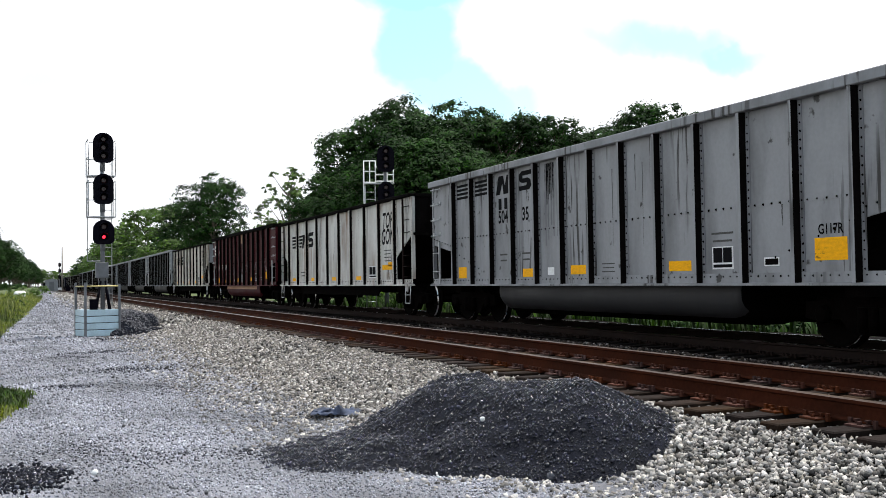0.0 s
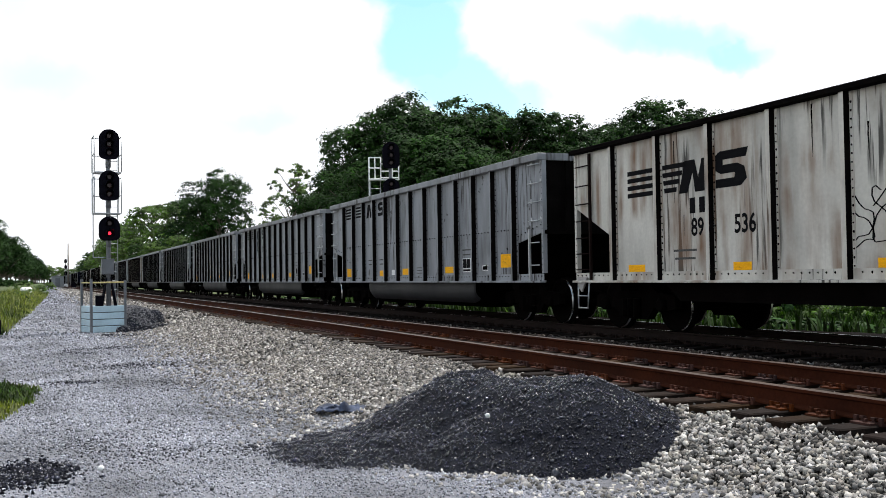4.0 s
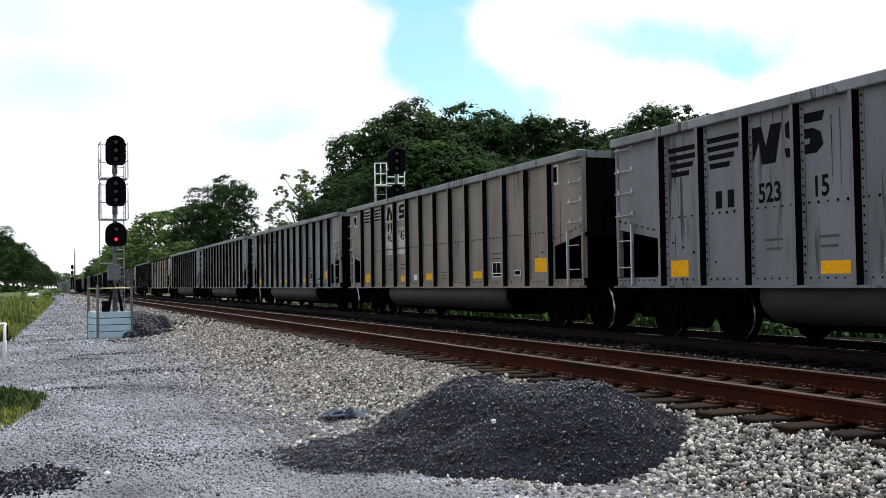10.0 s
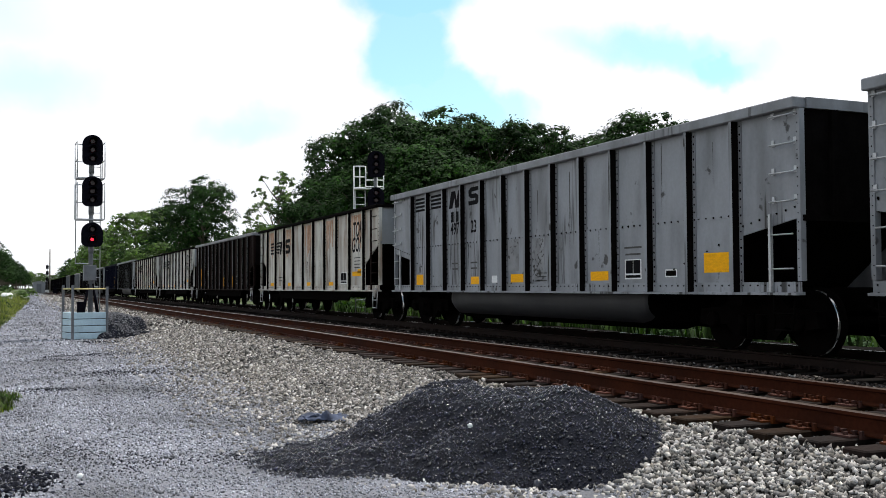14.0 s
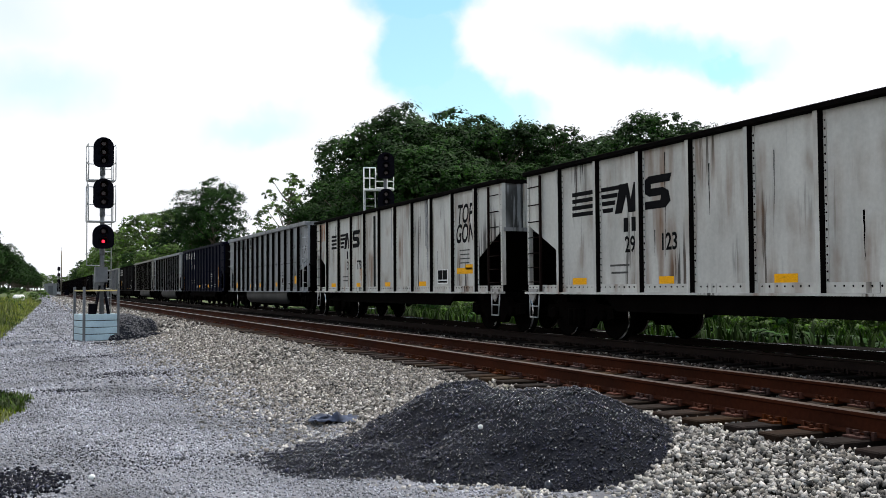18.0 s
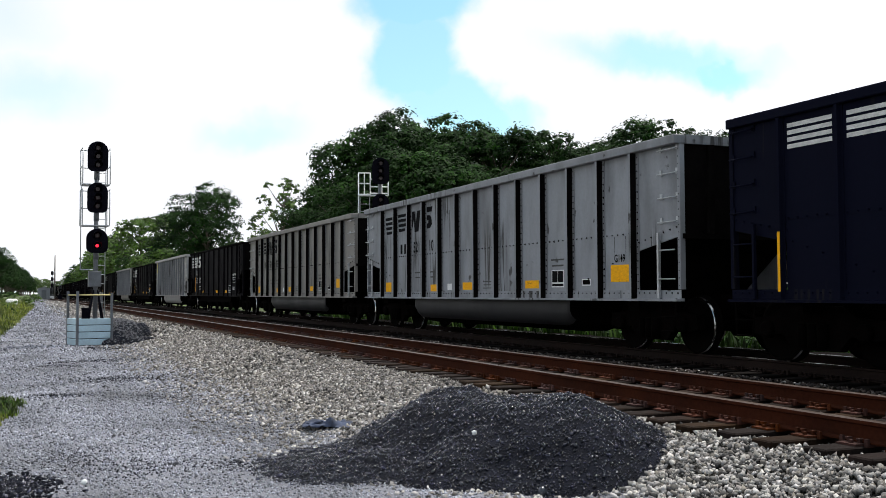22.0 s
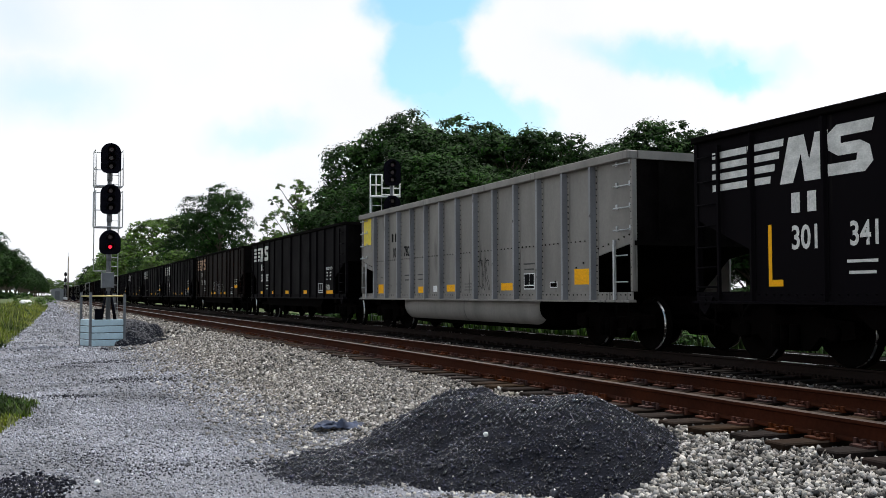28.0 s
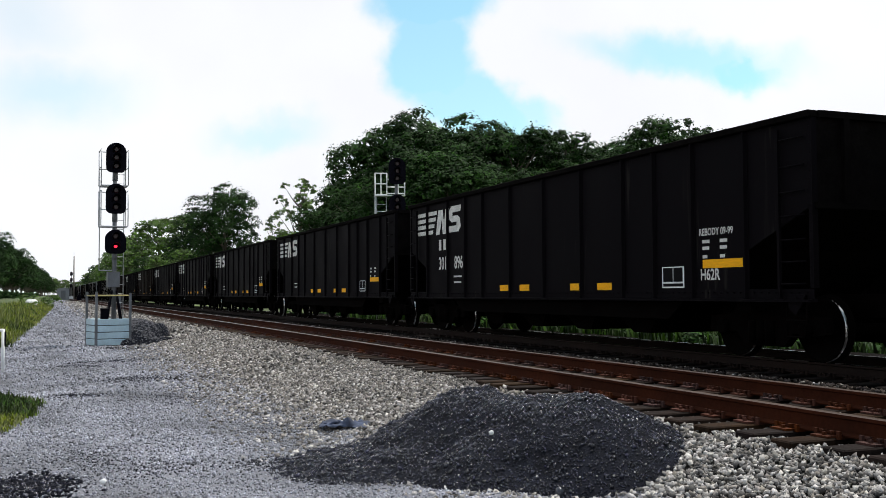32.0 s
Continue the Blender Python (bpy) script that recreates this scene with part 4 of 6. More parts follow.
    for x, y, s in ((-3.4, 70, 1.0), (-2.2, 96, 1.3), (-4.5, 84, 1.4), (-0.9, 125, 1.6), (-0.2, 150, 1.8), (-2.6, 48, 0.7), (-4.6, 60, 0.9), (-6.5, 110, 1.6), (-7.5, 90, 1.3), (-3.2, 150, 1.8)):
        x, y = site(x, y)
        ob = part("shrub", rng.choice(shrubs[:2]), None, None, m=pose(x, y, float(ground_z(x, y)) - 0.1, 0, 0, rng.uniform(0, 360)) @ Matrix.Diagonal((s, s, s * 0.85, 1)))
        tagged(ob, "overgrown green weed shrub on the road's verge", "shrub", "shrubs on the verge")
    weeds = [shrub_mesh(97 + i, M["weed"]) for i in range(2)]
    for i in range(60):
        y = 36 + 120 * rng.random() ** 1.4
        x = float(np.interp(y, [32.5, 33.2, 51.4, 133], [-1.7, -0.98, -0.45, 1.5])) - 1.0 - y * 0.07 * rng.random() ** 0.7
        s = rng.uniform(0.4, 0.75) + y * 0.005
        ob = part("shrub", rng.choice(weeds), None, None, m=pose(x, y, float(ground_z(x, y)) - 0.22 - 0.2 * s, 0, 0, rng.uniform(0, 360)) @ Matrix.Diagonal((s, s, s * rng.uniform(0.9, 1.3), 1)))
        tagged(ob, "dark green weeds in the grass of the verge", "shrub", "shrubs on the verge")
    for i in range(46):
        b = radians(9 + 44 * (i + rng.random()) / 46)
        x = rng.uniform(62, 72) if b > 0.45 else rng.uniform(42, 48)
        y = x / math.tan(b)
        s = rng.uniform(2.6, 4.0)
        ob = part("shrub", shrubs[2], None, None, m=pose(x, y, float(ground_z(x, y)) - 0.3, 0, 0, rng.uniform(0, 360)) @ Matrix.Diagonal((s * 1.3, s * 1.3, s, 1)))
        tagged(ob, "dark undergrowth at the foot of the wood", "shrub", "undergrowth of the wood")
    # the wood's dark depth behind the first trees
    for i in range(34):
        b = radians(5 + 46 * (i + rng.random()) / 34)
        x = rng.uniform(80, 95) if b > 0.45 else rng.uniform(50, 62)
        y = x / math.tan(b)
        if y < 420:
            tree(x, y, 12 + 0.02 * y + rng.uniform(-1, 2), rng.choice(kinds), "tree deep in the wood behind the train", "trees behind the train", 1.2)


build_ground()
build_track("track_1", TRACK_1, "empty main track with rusty rails on wooden ties", M["railhead"], 280, M["rail"], M["tie"])
# rails and ties here carry the train's shade in their colour
build_track("track_2", TRACK_2, "main track under the coal train, with polished rails", M["bright"], 60, M["shaded_rail"], M["shaded_tie"])
build_heap()
build_cloth()
build_grass()
build_plants()
build_stones()

# ---- the coal train ----
HALF = 1.50           # half the width over the side sheets
SILL = 0.89           # lower edge of the sides over the rail
SHAPES = {
    # length, top over rail, end panel, cut inner and outer (parts of the side's height), depth of the top chord, ribs from the rear end
    "tub": (15.15, 3.42, 1.26, 0.30, 0.385, 0.13, tuple(1.41 + 1.041 * i for i in range(13))),
    "flat": (14.86, 3.29, 1.32, 0.30, 0.56, 0.07, tuple(1.34 + 1.354 * i for i in range(10))),
    "hopper": (15.34, 3.36, 1.30, 0.28, 0.50, 0.08, (1.3, 2.7, 3.8, 4.8, 6.25, 7.8, 9.3, 10.75, 11.7, 12.75, 14.0)),
    "tall": (14.64, 3.44, 1.10, 0.30, 0.385, 0.12, tuple(1.03 + 1.04 * i for i in range(13))),
    "gon": (14.90, 3.33, 1.14, 0.30, 0.45, 0.11, tuple(1.15 + 1.07 * i for i in range(13))),
}


# depth of a stake, half the width of its outer face, width of its flange
RIBS = {"tub": (0.112, 0.038, 0.085), "flat": (0.088, 0.048, 0.062), "hopper": (0.055, 0.025, 0.03), "tall": (0.07, 0.03, 0.03), "gon": (0.10, 0.035, 0.03)}


def side_mesh(shape):
    L, top, e, a, b, ch, ribs = SHAPES[shape]
    h, y = top - SILL, L / 2
    bm = bmesh.new()
    za, zb = SILL + a * h, SILL + b * h
    prism(bm, ((y - e, SILL), (y - e, za), (y, zb), (y, top), (-y, top), (-y, zb), (-y + e, za), (-y + e, SILL)), 0, -HALF, -HALF + 0.02)
    # seam where the lower sheets lap the upper ones
    if shape in ("tub", "tall"):
        box(bm, -HALF - 0.006, -HALF, -y + e, y - e, SILL + 0.415 * h, SILL + 0.435 * h)
    return done(bm, PAINT["silver"])


def rib_mesh(shape):
    """A pressed stake: a narrow outer face, sloped flanks, and flanges against the sheet."""
    L, top, e, a, b, ch, ribs = SHAPES[shape]
    d, w, fl = RIBS[shape]
    bm = bmesh.new()
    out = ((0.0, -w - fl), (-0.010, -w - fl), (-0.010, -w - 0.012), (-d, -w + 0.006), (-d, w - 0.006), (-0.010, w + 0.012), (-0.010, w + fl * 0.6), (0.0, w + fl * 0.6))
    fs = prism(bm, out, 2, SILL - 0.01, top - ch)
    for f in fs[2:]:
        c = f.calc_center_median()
        # one flank has its own material, blackened for its shade and soot
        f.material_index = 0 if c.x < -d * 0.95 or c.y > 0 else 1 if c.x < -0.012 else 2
    for v in bm.verts:
        v.co.x -= HALF
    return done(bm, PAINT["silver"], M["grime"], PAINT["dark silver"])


def rivet_mesh(shape):
    L, top, e, a, b, ch, ribs = SHAPES[shape]
    h, half = top - SILL, L / 2
    pts = []
    if shape in ("tub", "tall"):
        for i in range(int((L - 2 * e) / 0.17)):
            y = half - e - 0.06 - i * 0.17
            pts += [(y, SILL + 0.425 * h)]
        for k in range(6):
            for s in (1, -1):
                pts.append((s * (half - e - 0.12 - k * 0.27), SILL + (0.30 - 0.033 * k) * h))
        for k in range(7):
            for s in (1, -1):
                pts.append((s * (half - 0.1 - k * 0.17), SILL + (0.44 - 0.013 * k) * h))
    d, w, fl = RIBS[shape]
    for i in range(int(L / 0.15)):
        y = half - 0.07 - i * 0.15
        if min(abs(half - y - r) for r in ribs) > w + 0.02:
            pts.append((y, SILL + 0.085))
    if shape not in ("hopper", "tall"):
        for r in ribs:
            for j in range(20):
                pts.append((half - r - w - 0.012 - fl * 0.45, SILL + 0.16 + j * (h - 0.36) / 19))
    for j in range(19):
        for s in (1, -1):
            pts.append((s * (half - 0.03), SILL + 0.2 + j * (h - 0.4) / 18))
    bm = bmesh.new()
    rng = random.Random(5)
    for y, z in pts:
        q = rng.uniform(0.012, 0.019)
        c = bm.verts.new((-HALF - 0.034, y, z))
        ring = [bm.verts.new((-HALF - 0.006, y + q * math.cos(t), z + q * math.sin(t) * (1.0 if t < 3.5 else rng.uniform(1.0, 1.9)))) for t in (0, 1.05, 2.09, 3.14, 4.19, 5.24)]
        for p, q in zip(ring, ring[1:] + ring[:1]):
            bm.faces.new((c, p, q))
    return done(bm, M["grime"])


def chord_mesh(shape):
    L, top, e, a, b, ch, ribs = SHAPES[shape]
    bm = bmesh.new()
    box(bm, -HALF - (0.125 if shape in ("tub", "flat") else 0.08), -HALF + 0.09, -L / 2 - 0.02, L / 2 + 0.02, top - ch, top + 0.015)
    bmesh.ops.bevel(bm, geom=list(bm.edges), offset=0.012, segments=1, affect="EDGES")
    return done(bm, PAINT["silver"])


def end_chord_mesh(shape):
    L, top, e, a, b, ch, ribs = SHAPES[shape]
    bm = bmesh.new()
    box(bm, -HALF + 0.09, HALF - 0.09, L / 2 - 0.07, L / 2 + 0.05, top - ch, top + 0.012)
    return done(bm, PAINT["silver"])


def end_mesh(shape):
    """The end wall with its two posts, and the slope sheet under it."""
    L, top, e, a, b, ch, ribs = SHAPES[shape]
    h, y = top - SILL, L / 2
    zb = SILL + b * h
    bm = bmesh.new()
    box(bm, -HALF + 0.02, HALF - 0.02, y - 0.03, y - 0.01, zb, top - ch)
    box(bm, -HALF + 0.02, HALF - 0.02, y - 0.01, y + 0.05, zb - 0.05, zb + 0.03)
    return done(bm, PAINT["silver"])


def slope_mesh(shape):
    L, top, e, a, b, ch, ribs = SHAPES[shape]
    h, y = top - SILL, L / 2
    zb = SILL + b * h
    bm = bmesh.new()
    za = SILL + a * h
    prism(bm, ((y - 0.012, zb + 0.03), (y - e, za + 0.04), (y - e - 1.0, SILL + 0.03), (y - e - 1.0, SILL), (y - e, za), (y - 0.012, zb - 0.02)), 0, -HALF + 0.022, HALF - 0.022)
    # blackened sheet: coal dirt, with the shade under the end in its colour
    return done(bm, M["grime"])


def floor_mesh(shape):
    L, top, e, a, b, ch, ribs = SHAPES[shape]
    bm = bmesh.new()
    k = L / 2 - e - 1.0
    box(bm, -HALF + 0.025, HALF - 0.025, -k, k, SILL - 0.03, SILL)
    return done(bm, M["iron"])


def end_post_mesh(shape):
    L, top, e, a, b, ch, ribs = SHAPES[shape]
    bm = bmesh.new()
    box(bm, -0.05, 0.05, L / 2 - 0.008, L / 2 + 0.06, SILL + b * (top - SILL) + 0.035, top - ch)
    return done(bm, PAINT["silver"])


def girder_mesh():
    bm = bmesh.new()
    prism(bm, ((-4.7, SILL - 0.055), (4.7, SILL - 0.055), (4.3, SILL - 0.34), (-4.3, SILL - 0.34)), 0, -HALF + 0.06, -HALF + 0.10)
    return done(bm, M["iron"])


def chute_mesh():
    """A discharge hopper under the floor."""
    bm = bmesh.new()
    top = [bm.verts.new(p) for p in ((-1.3, -0.95, 0.84), (1.3, -0.95, 0.84), (1.3, 0.95, 0.84), (-1.3, 0.95, 0.84))]
    low = [bm.verts.new(p) for p in ((-1.1, -0.25, 0.28), (1.1, -0.25, 0.28), (1.1, 0.25, 0.28), (-1.1, 0.25, 0.28))]
    bm.faces.new(low[::-1])
    bm.faces.new(top)
    for i in range(4):
        j = (i + 1) % 4
        bm.faces.new((low[i], low[j], top[j], top[i]))
    return done(bm, M["iron"])


def sill_mesh(shape):
    L = SHAPES[shape][0]
    bm = bmesh.new()
    prism(bm, ((-HALF - 0.10, SILL - 0.045), (-HALF + 0.05, SILL - 0.045), (-HALF + 0.05, SILL + 0.0), (-HALF - 0.003, SILL + 0.0), (-HALF - 0.003, SILL + 0.13), (-HALF - 0.011, SILL + 0.13),
              (-HALF - 0.011, SILL - 0.006), (-HALF - 0.10, SILL - 0.012)), 1, -L / 2, L / 2)
    return done(bm, PAINT["silver"])


def post_mesh(shape):
    """Corner post at the end of a side."""
    L, top, e, a, b, ch, ribs = SHAPES[shape]
    bm = bmesh.new()
    y = L / 2
    box(bm, -HALF - 0.02, -HALF + 0.07, y - 0.06, y + 0.012, SILL + 0.14, top - ch)
    return done(bm, PAINT["silver"])


def centre_sill_mesh(shape):
    bm = bmesh.new()
    box(bm, -0.16, 0.16, -7.45, 7.45, 0.62, 0.94)
    for y in (-6.17, 6.17):
        box(bm, -HALF + 0.06, HALF - 0.06, y - 0.16, y + 0.16, 0.70, 0.86)
    return done(bm, M["iron"])


def tub_mesh():
    """One of the two rounded troughs slung between the trucks."""
    bm = bmesh.new()
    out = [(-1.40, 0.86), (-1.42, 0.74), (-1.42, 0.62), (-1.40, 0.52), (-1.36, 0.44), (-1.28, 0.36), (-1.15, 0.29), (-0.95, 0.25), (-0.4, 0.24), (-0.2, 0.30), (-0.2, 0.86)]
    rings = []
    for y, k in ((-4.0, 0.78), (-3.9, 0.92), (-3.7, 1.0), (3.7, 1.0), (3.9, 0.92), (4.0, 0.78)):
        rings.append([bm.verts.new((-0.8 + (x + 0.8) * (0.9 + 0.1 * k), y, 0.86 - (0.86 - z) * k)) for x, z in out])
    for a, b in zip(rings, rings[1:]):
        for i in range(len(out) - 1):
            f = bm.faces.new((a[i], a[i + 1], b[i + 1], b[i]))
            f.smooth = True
            # belly and ends turn to black steel, for the dirt and shade there
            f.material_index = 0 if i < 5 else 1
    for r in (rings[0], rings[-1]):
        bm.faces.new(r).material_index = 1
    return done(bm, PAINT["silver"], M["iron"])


def grab_mesh():
    bm = bmesh.new()
    bent(bm, ((-HALF, 0.21, 0), (-HALF - 0.09, 0.21, -0.02), (-HALF - 0.09, -0.21, -0.02), (-HALF, -0.21, 0)), 0.012, 6)
    for y in (-0.21, 0.21):
        box(bm, -HALF - 0.022, -HALF, y - 0.025, y + 0.025, -0.03, 0.06)
    return done(bm, M["grey_steel"])


def stile_mesh(height):
    bm = bmesh.new()
    box(bm, -HALF - 0.075, -HALF - 0.03, -0.022, 0.022, 0, height)
    return done(bm, M["grey_steel"])


def rung_mesh():
    bm = bmesh.new()
    tube(bm, (-HALF - 0.055, -0.235, 0), (-HALF - 0.055, 0.235, 0), 0.012, 6)
    return done(bm, M["grey_steel"])


def stirrup_mesh():
    bm = bmesh.new()
    bent(bm, ((-HALF - 0.03, 0.2, SILL), (-HALF - 0.05, 0.17, 0.38), (-HALF - 0.05, -0.17, 0.38), (-HALF - 0.03, -0.2, SILL)), 0.014, 6)
    tube(bm, (-HALF - 0.05, 0.185, 0.6), (-HALF - 0.05, -0.185, 0.6), 0.012, 6)
    return done(bm, M["grey_steel"])


def coupler_mesh():
    bm = bmesh.new()
    box(bm, -0.08, 0.08, 7.3, 7.95, 0.74, 0.9)
    box(bm, -0.16, 0.13, 7.85, 8.07, 0.68, 0.96)
    tube(bm, (-0.1, 7.95, 0.62), (-0.1, 7.95, 1.0), 0.03, 8)
    tube(bm, (0.25, 7.35, 0.68), (0.1, 8.05, 0.42), 0.03, 6)
    return done(bm, M["iron"])


def brace_mesh():
    """Pale casting at the lower corner, with a round hole, which carries the uncoupling rod."""
    bm = bmesh.new()
    prism(bm, ((-0.17, 0.07), (0.17, 0.08), (0.15, -0.10), (0.02, -0.20), (-0.09, -0.07)), 0, -HALF - 0.06, -HALF - 0.03)
    lathe(bm, ((-HALF - 0.075, 0.05), (-HALF - 0.062, 0.05)), 0, 10, centre=(0, 0.02, 0))
    return done(bm, PAINT["white"])


def sideframe_mesh():
    bm = bmesh.new()
    out = ((-1.25, 0.40), (-1.22, 0.62), (-0.72, 0.66), (-0.50, 0.80), (0.50, 0.80), (0.72, 0.66), (1.22, 0.62), (1.25, 0.40), (1.0, 0.36), (0.62, 0.40), (0.42, 0.20), (-0.42, 0.20), (-0.62, 0.40), (-1.0, 0.36))
    prism(bm, out, 0, -0.09, 0.05)
    for y in (-0.18, 0.0, 0.18):
        lathe(bm, ((0.24, 0.075), (0.56, 0.075)), 2, 8, centre=(-0.13, y, 0))
    for y in (-0.89, 0.89):
        lathe(bm, ((-0.17, 0.09), (-0.15, 0.12), (-0.05, 0.125)), 0, 10, centre=(0, y, 0.457))
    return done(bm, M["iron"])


def bolster_mesh():
    bm = bmesh.new()
    box(bm, -1.02, 1.02, -0.18, 0.18, 0.42, 0.64)
    for x in (-0.4, 0.4):
        tube(bm, (x, -0.6, 0.35), (x, 0.6, 0.35), 0.04, 6)
    return done(bm, M["iron"])


def wheelset_mesh():
    """Two wheels on an axle, turning about x; the tread is worn bright."""
    bm = bmesh.new()
    for s in (-1, 1):
        prof = [(0.86, 0.10), (0.83, 0.12), (0.80, 0.36), (0.84, 0.40), (0.84, 0.452), (0.80, 0.455), (0.745, 0.460), (0.725, 0.486), (0.700, 0.486), (0.698, 0.40), (0.76, 0.36), (0.74, 0.12), (0.70, 0.10)]
        lathe(bm, [(s * a, r) for a, r in prof], 0, 28, mats=(0, 0, 0, 0, 1, 0, 0, 0, 0, 0, 0, 0))
    tube(bm, (-1.0, 0, 0), (1.0, 0, 0), 0.075, 10)
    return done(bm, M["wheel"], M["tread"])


def quad_mesh():
    bm = bmesh.new()
    bm.faces.new([bm.verts.new(p) for p in ((-0.5, -0.5, 0), (0.5, -0.5, 0), (0.5, 0.5, 0), (-0.5, 0.5, 0))])
    return done(bm, M["yellow"], normals=False)


def poly_mesh(polys):
    bm = bmesh.new()
    for p in polys:
        bm.faces.new([bm.verts.new((x, y, 0)) for x, y in p])
    return done(bm, M["ink"], normals=False)


def text_mesh(body, lean=0.0):
    cu = bpy.data.curves.new("letters", "FONT")
    cu.body, cu.align_x, cu.align_y, cu.size, cu.resolution_u = body, "CENTER", "CENTER", 1.0, 3
    cu.offset, cu.shear = 0.022, lean
    ob = new("letters", cu)
    bpy.context.view_layer.update()
    me = bpy.data.meshes.new_from_object(ob.evaluated_get(bpy.context.evaluated_depsgraph_get()))
    bpy.data.objects.remove(ob)
    bpy.data.curves.remove(cu)
    me.materials.clear()
    me.materials.append(M["ink"])
    return me


STRIPES = tuple(((-0.5, 0.5 - 0.26 * i), (-0.5, 0.34 - 0.26 * i), (0.5, 0.34 - 0.26 * i), (0.5, 0.5 - 0.26 * i)) for i in range(4))
SLANT_STRIPES = tuple(((-0.5 + 0.03 * i, 0.5 - 0.26 * i), (-0.5 + 0.03 * (i + 1), 0.34 - 0.26 * i), (0.5 - 0.12 * i, 0.34 - 0.26 * i), (0.5 - 0.12 * i + 0.02, 0.5 - 0.26 * i)) for i in range(4))
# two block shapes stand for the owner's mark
BLOCK_A = (((-0.5, -0.5), (-0.22, -0.5), (-0.05, 0.1), (0.02, -0.5), (0.34, -0.5), (0.5, 0.5), (0.24, 0.5), (0.12, -0.05), (0.02, 0.5), (-0.30, 0.5)),)
BLOCK_B = (((-0.42, -0.5), (0.30, -0.5), (0.46, -0.32), (0.40, 0.0), (0.22, 0.12), (-0.16, 0.12), (-0.16, 0.26), (0.44, 0.26), (0.50, 0.5), (-0.24, 0.5), (-0.44, 0.34), (-0.42, 0.02), (-0.22, -0.12), (0.16, -0.12), (0.14, -0.26), (-0.46, -0.26)),)


def flat_pose(L, a, z, w, h, lift=0.004):
    """A pose for something flat on the car's near side: a metres from the rear end, z over the sill, w wide, h high."""
    m = Matrix(((0, 0, -1, -HALF - lift), (-1, 0, 0, L / 2 - a), (0, 1, 0, SILL + z), (0, 0, 0, 1)))
    return m @ Matrix.Diagonal((w, h, 1, 1))


def scrawl_mesh(seed, n=5):
    """Sprayed looping lines with no meaning."""
    rng = random.Random(seed)
    bm = bmesh.new()
    for k in range(n):
        cx = -0.5 + (k + 0.5) / n
        pts = []
        ph, fx, fy = rng.uniform(0, 6), rng.uniform(1.0, 2.2), rng.uniform(1.5, 3.0)
        for i in range(26):
            t = i / 25 * 2 * math.pi
            pts.append(Vector((cx + 0.55 / n * math.cos(fx * t + ph), 0.42 * math.sin(fy * t * 0.5 + ph * 0.7) + 0.05 * math.sin(5 * t), 0)))
        for p, q in zip(pts, pts[1:]):
            d = (q - p)
            if d.length < 1e-5:
                continue
            s = Vector((-d.y, d.x, 0)).normalized() * 0.008
            bm.faces.new([bm.verts.new(x) for x in (p - s, q - s, q + s, p + s)])
    return done(bm, M["pale"], normals=False)


def smear_mesh(seed):
    """A ragged stain that runs down: one unit wide and high, frayed at its lower end."""
    rng = random.Random(seed)
    bm = bmesh.new()
    n = 16
    runs = [(-0.5 + (i + 0.5) / 5 + rng.uniform(-0.05, 0.05), rng.uniform(0.12, 0.24), rng.uniform(0.45, 1.0)) for i in range(5)]
    for c, w, k in runs:
        left = [c - w * rng.uniform(0.35, 0.75) * (1 - 0.5 * j / n) for j in range(n + 1)]
        right = [c + w * rng.uniform(0.35, 0.75) * (1 - 0.5 * j / n) for j in range(n + 1)]
        rows = [(bm.verts.new((a, 0.5 - k * j / n, 0)), bm.verts.new((b, 0.5 - k * j / n, 0))) for j, (a, b) in enumerate(zip(left, right))]
        for (a, b), (c2, d2) in zip(rows, rows[1:]):
            bm.faces.new((a, c2, d2, b))
    return done(bm, M["ink"], normals=False)


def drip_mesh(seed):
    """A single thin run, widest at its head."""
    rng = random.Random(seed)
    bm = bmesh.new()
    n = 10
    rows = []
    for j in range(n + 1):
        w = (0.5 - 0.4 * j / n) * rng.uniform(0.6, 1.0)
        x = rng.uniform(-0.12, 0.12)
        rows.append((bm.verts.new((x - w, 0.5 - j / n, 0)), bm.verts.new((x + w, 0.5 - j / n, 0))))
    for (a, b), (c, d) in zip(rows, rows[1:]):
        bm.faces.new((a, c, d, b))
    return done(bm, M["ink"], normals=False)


WHEELS, CARS = [], []


def build_truck(car, y):
    truck = part("truck", cached("bolster", bolster_mesh), None, car, m=pose(0, y, 0))
    for x, turn in ((-1.0, 0), (1.0, 180)):
        part("side_frame", cached("sideframe", sideframe_mesh), None, truck, m=pose(x, 0, 0, 0, 0, turn))
    for dy in (-0.89, 0.89):
        w = part("wheelset", cached("wheelset", wheelset_mesh), None, truck, m=pose(0, dy, 0.457))
        WHEELS.append((w, dy))


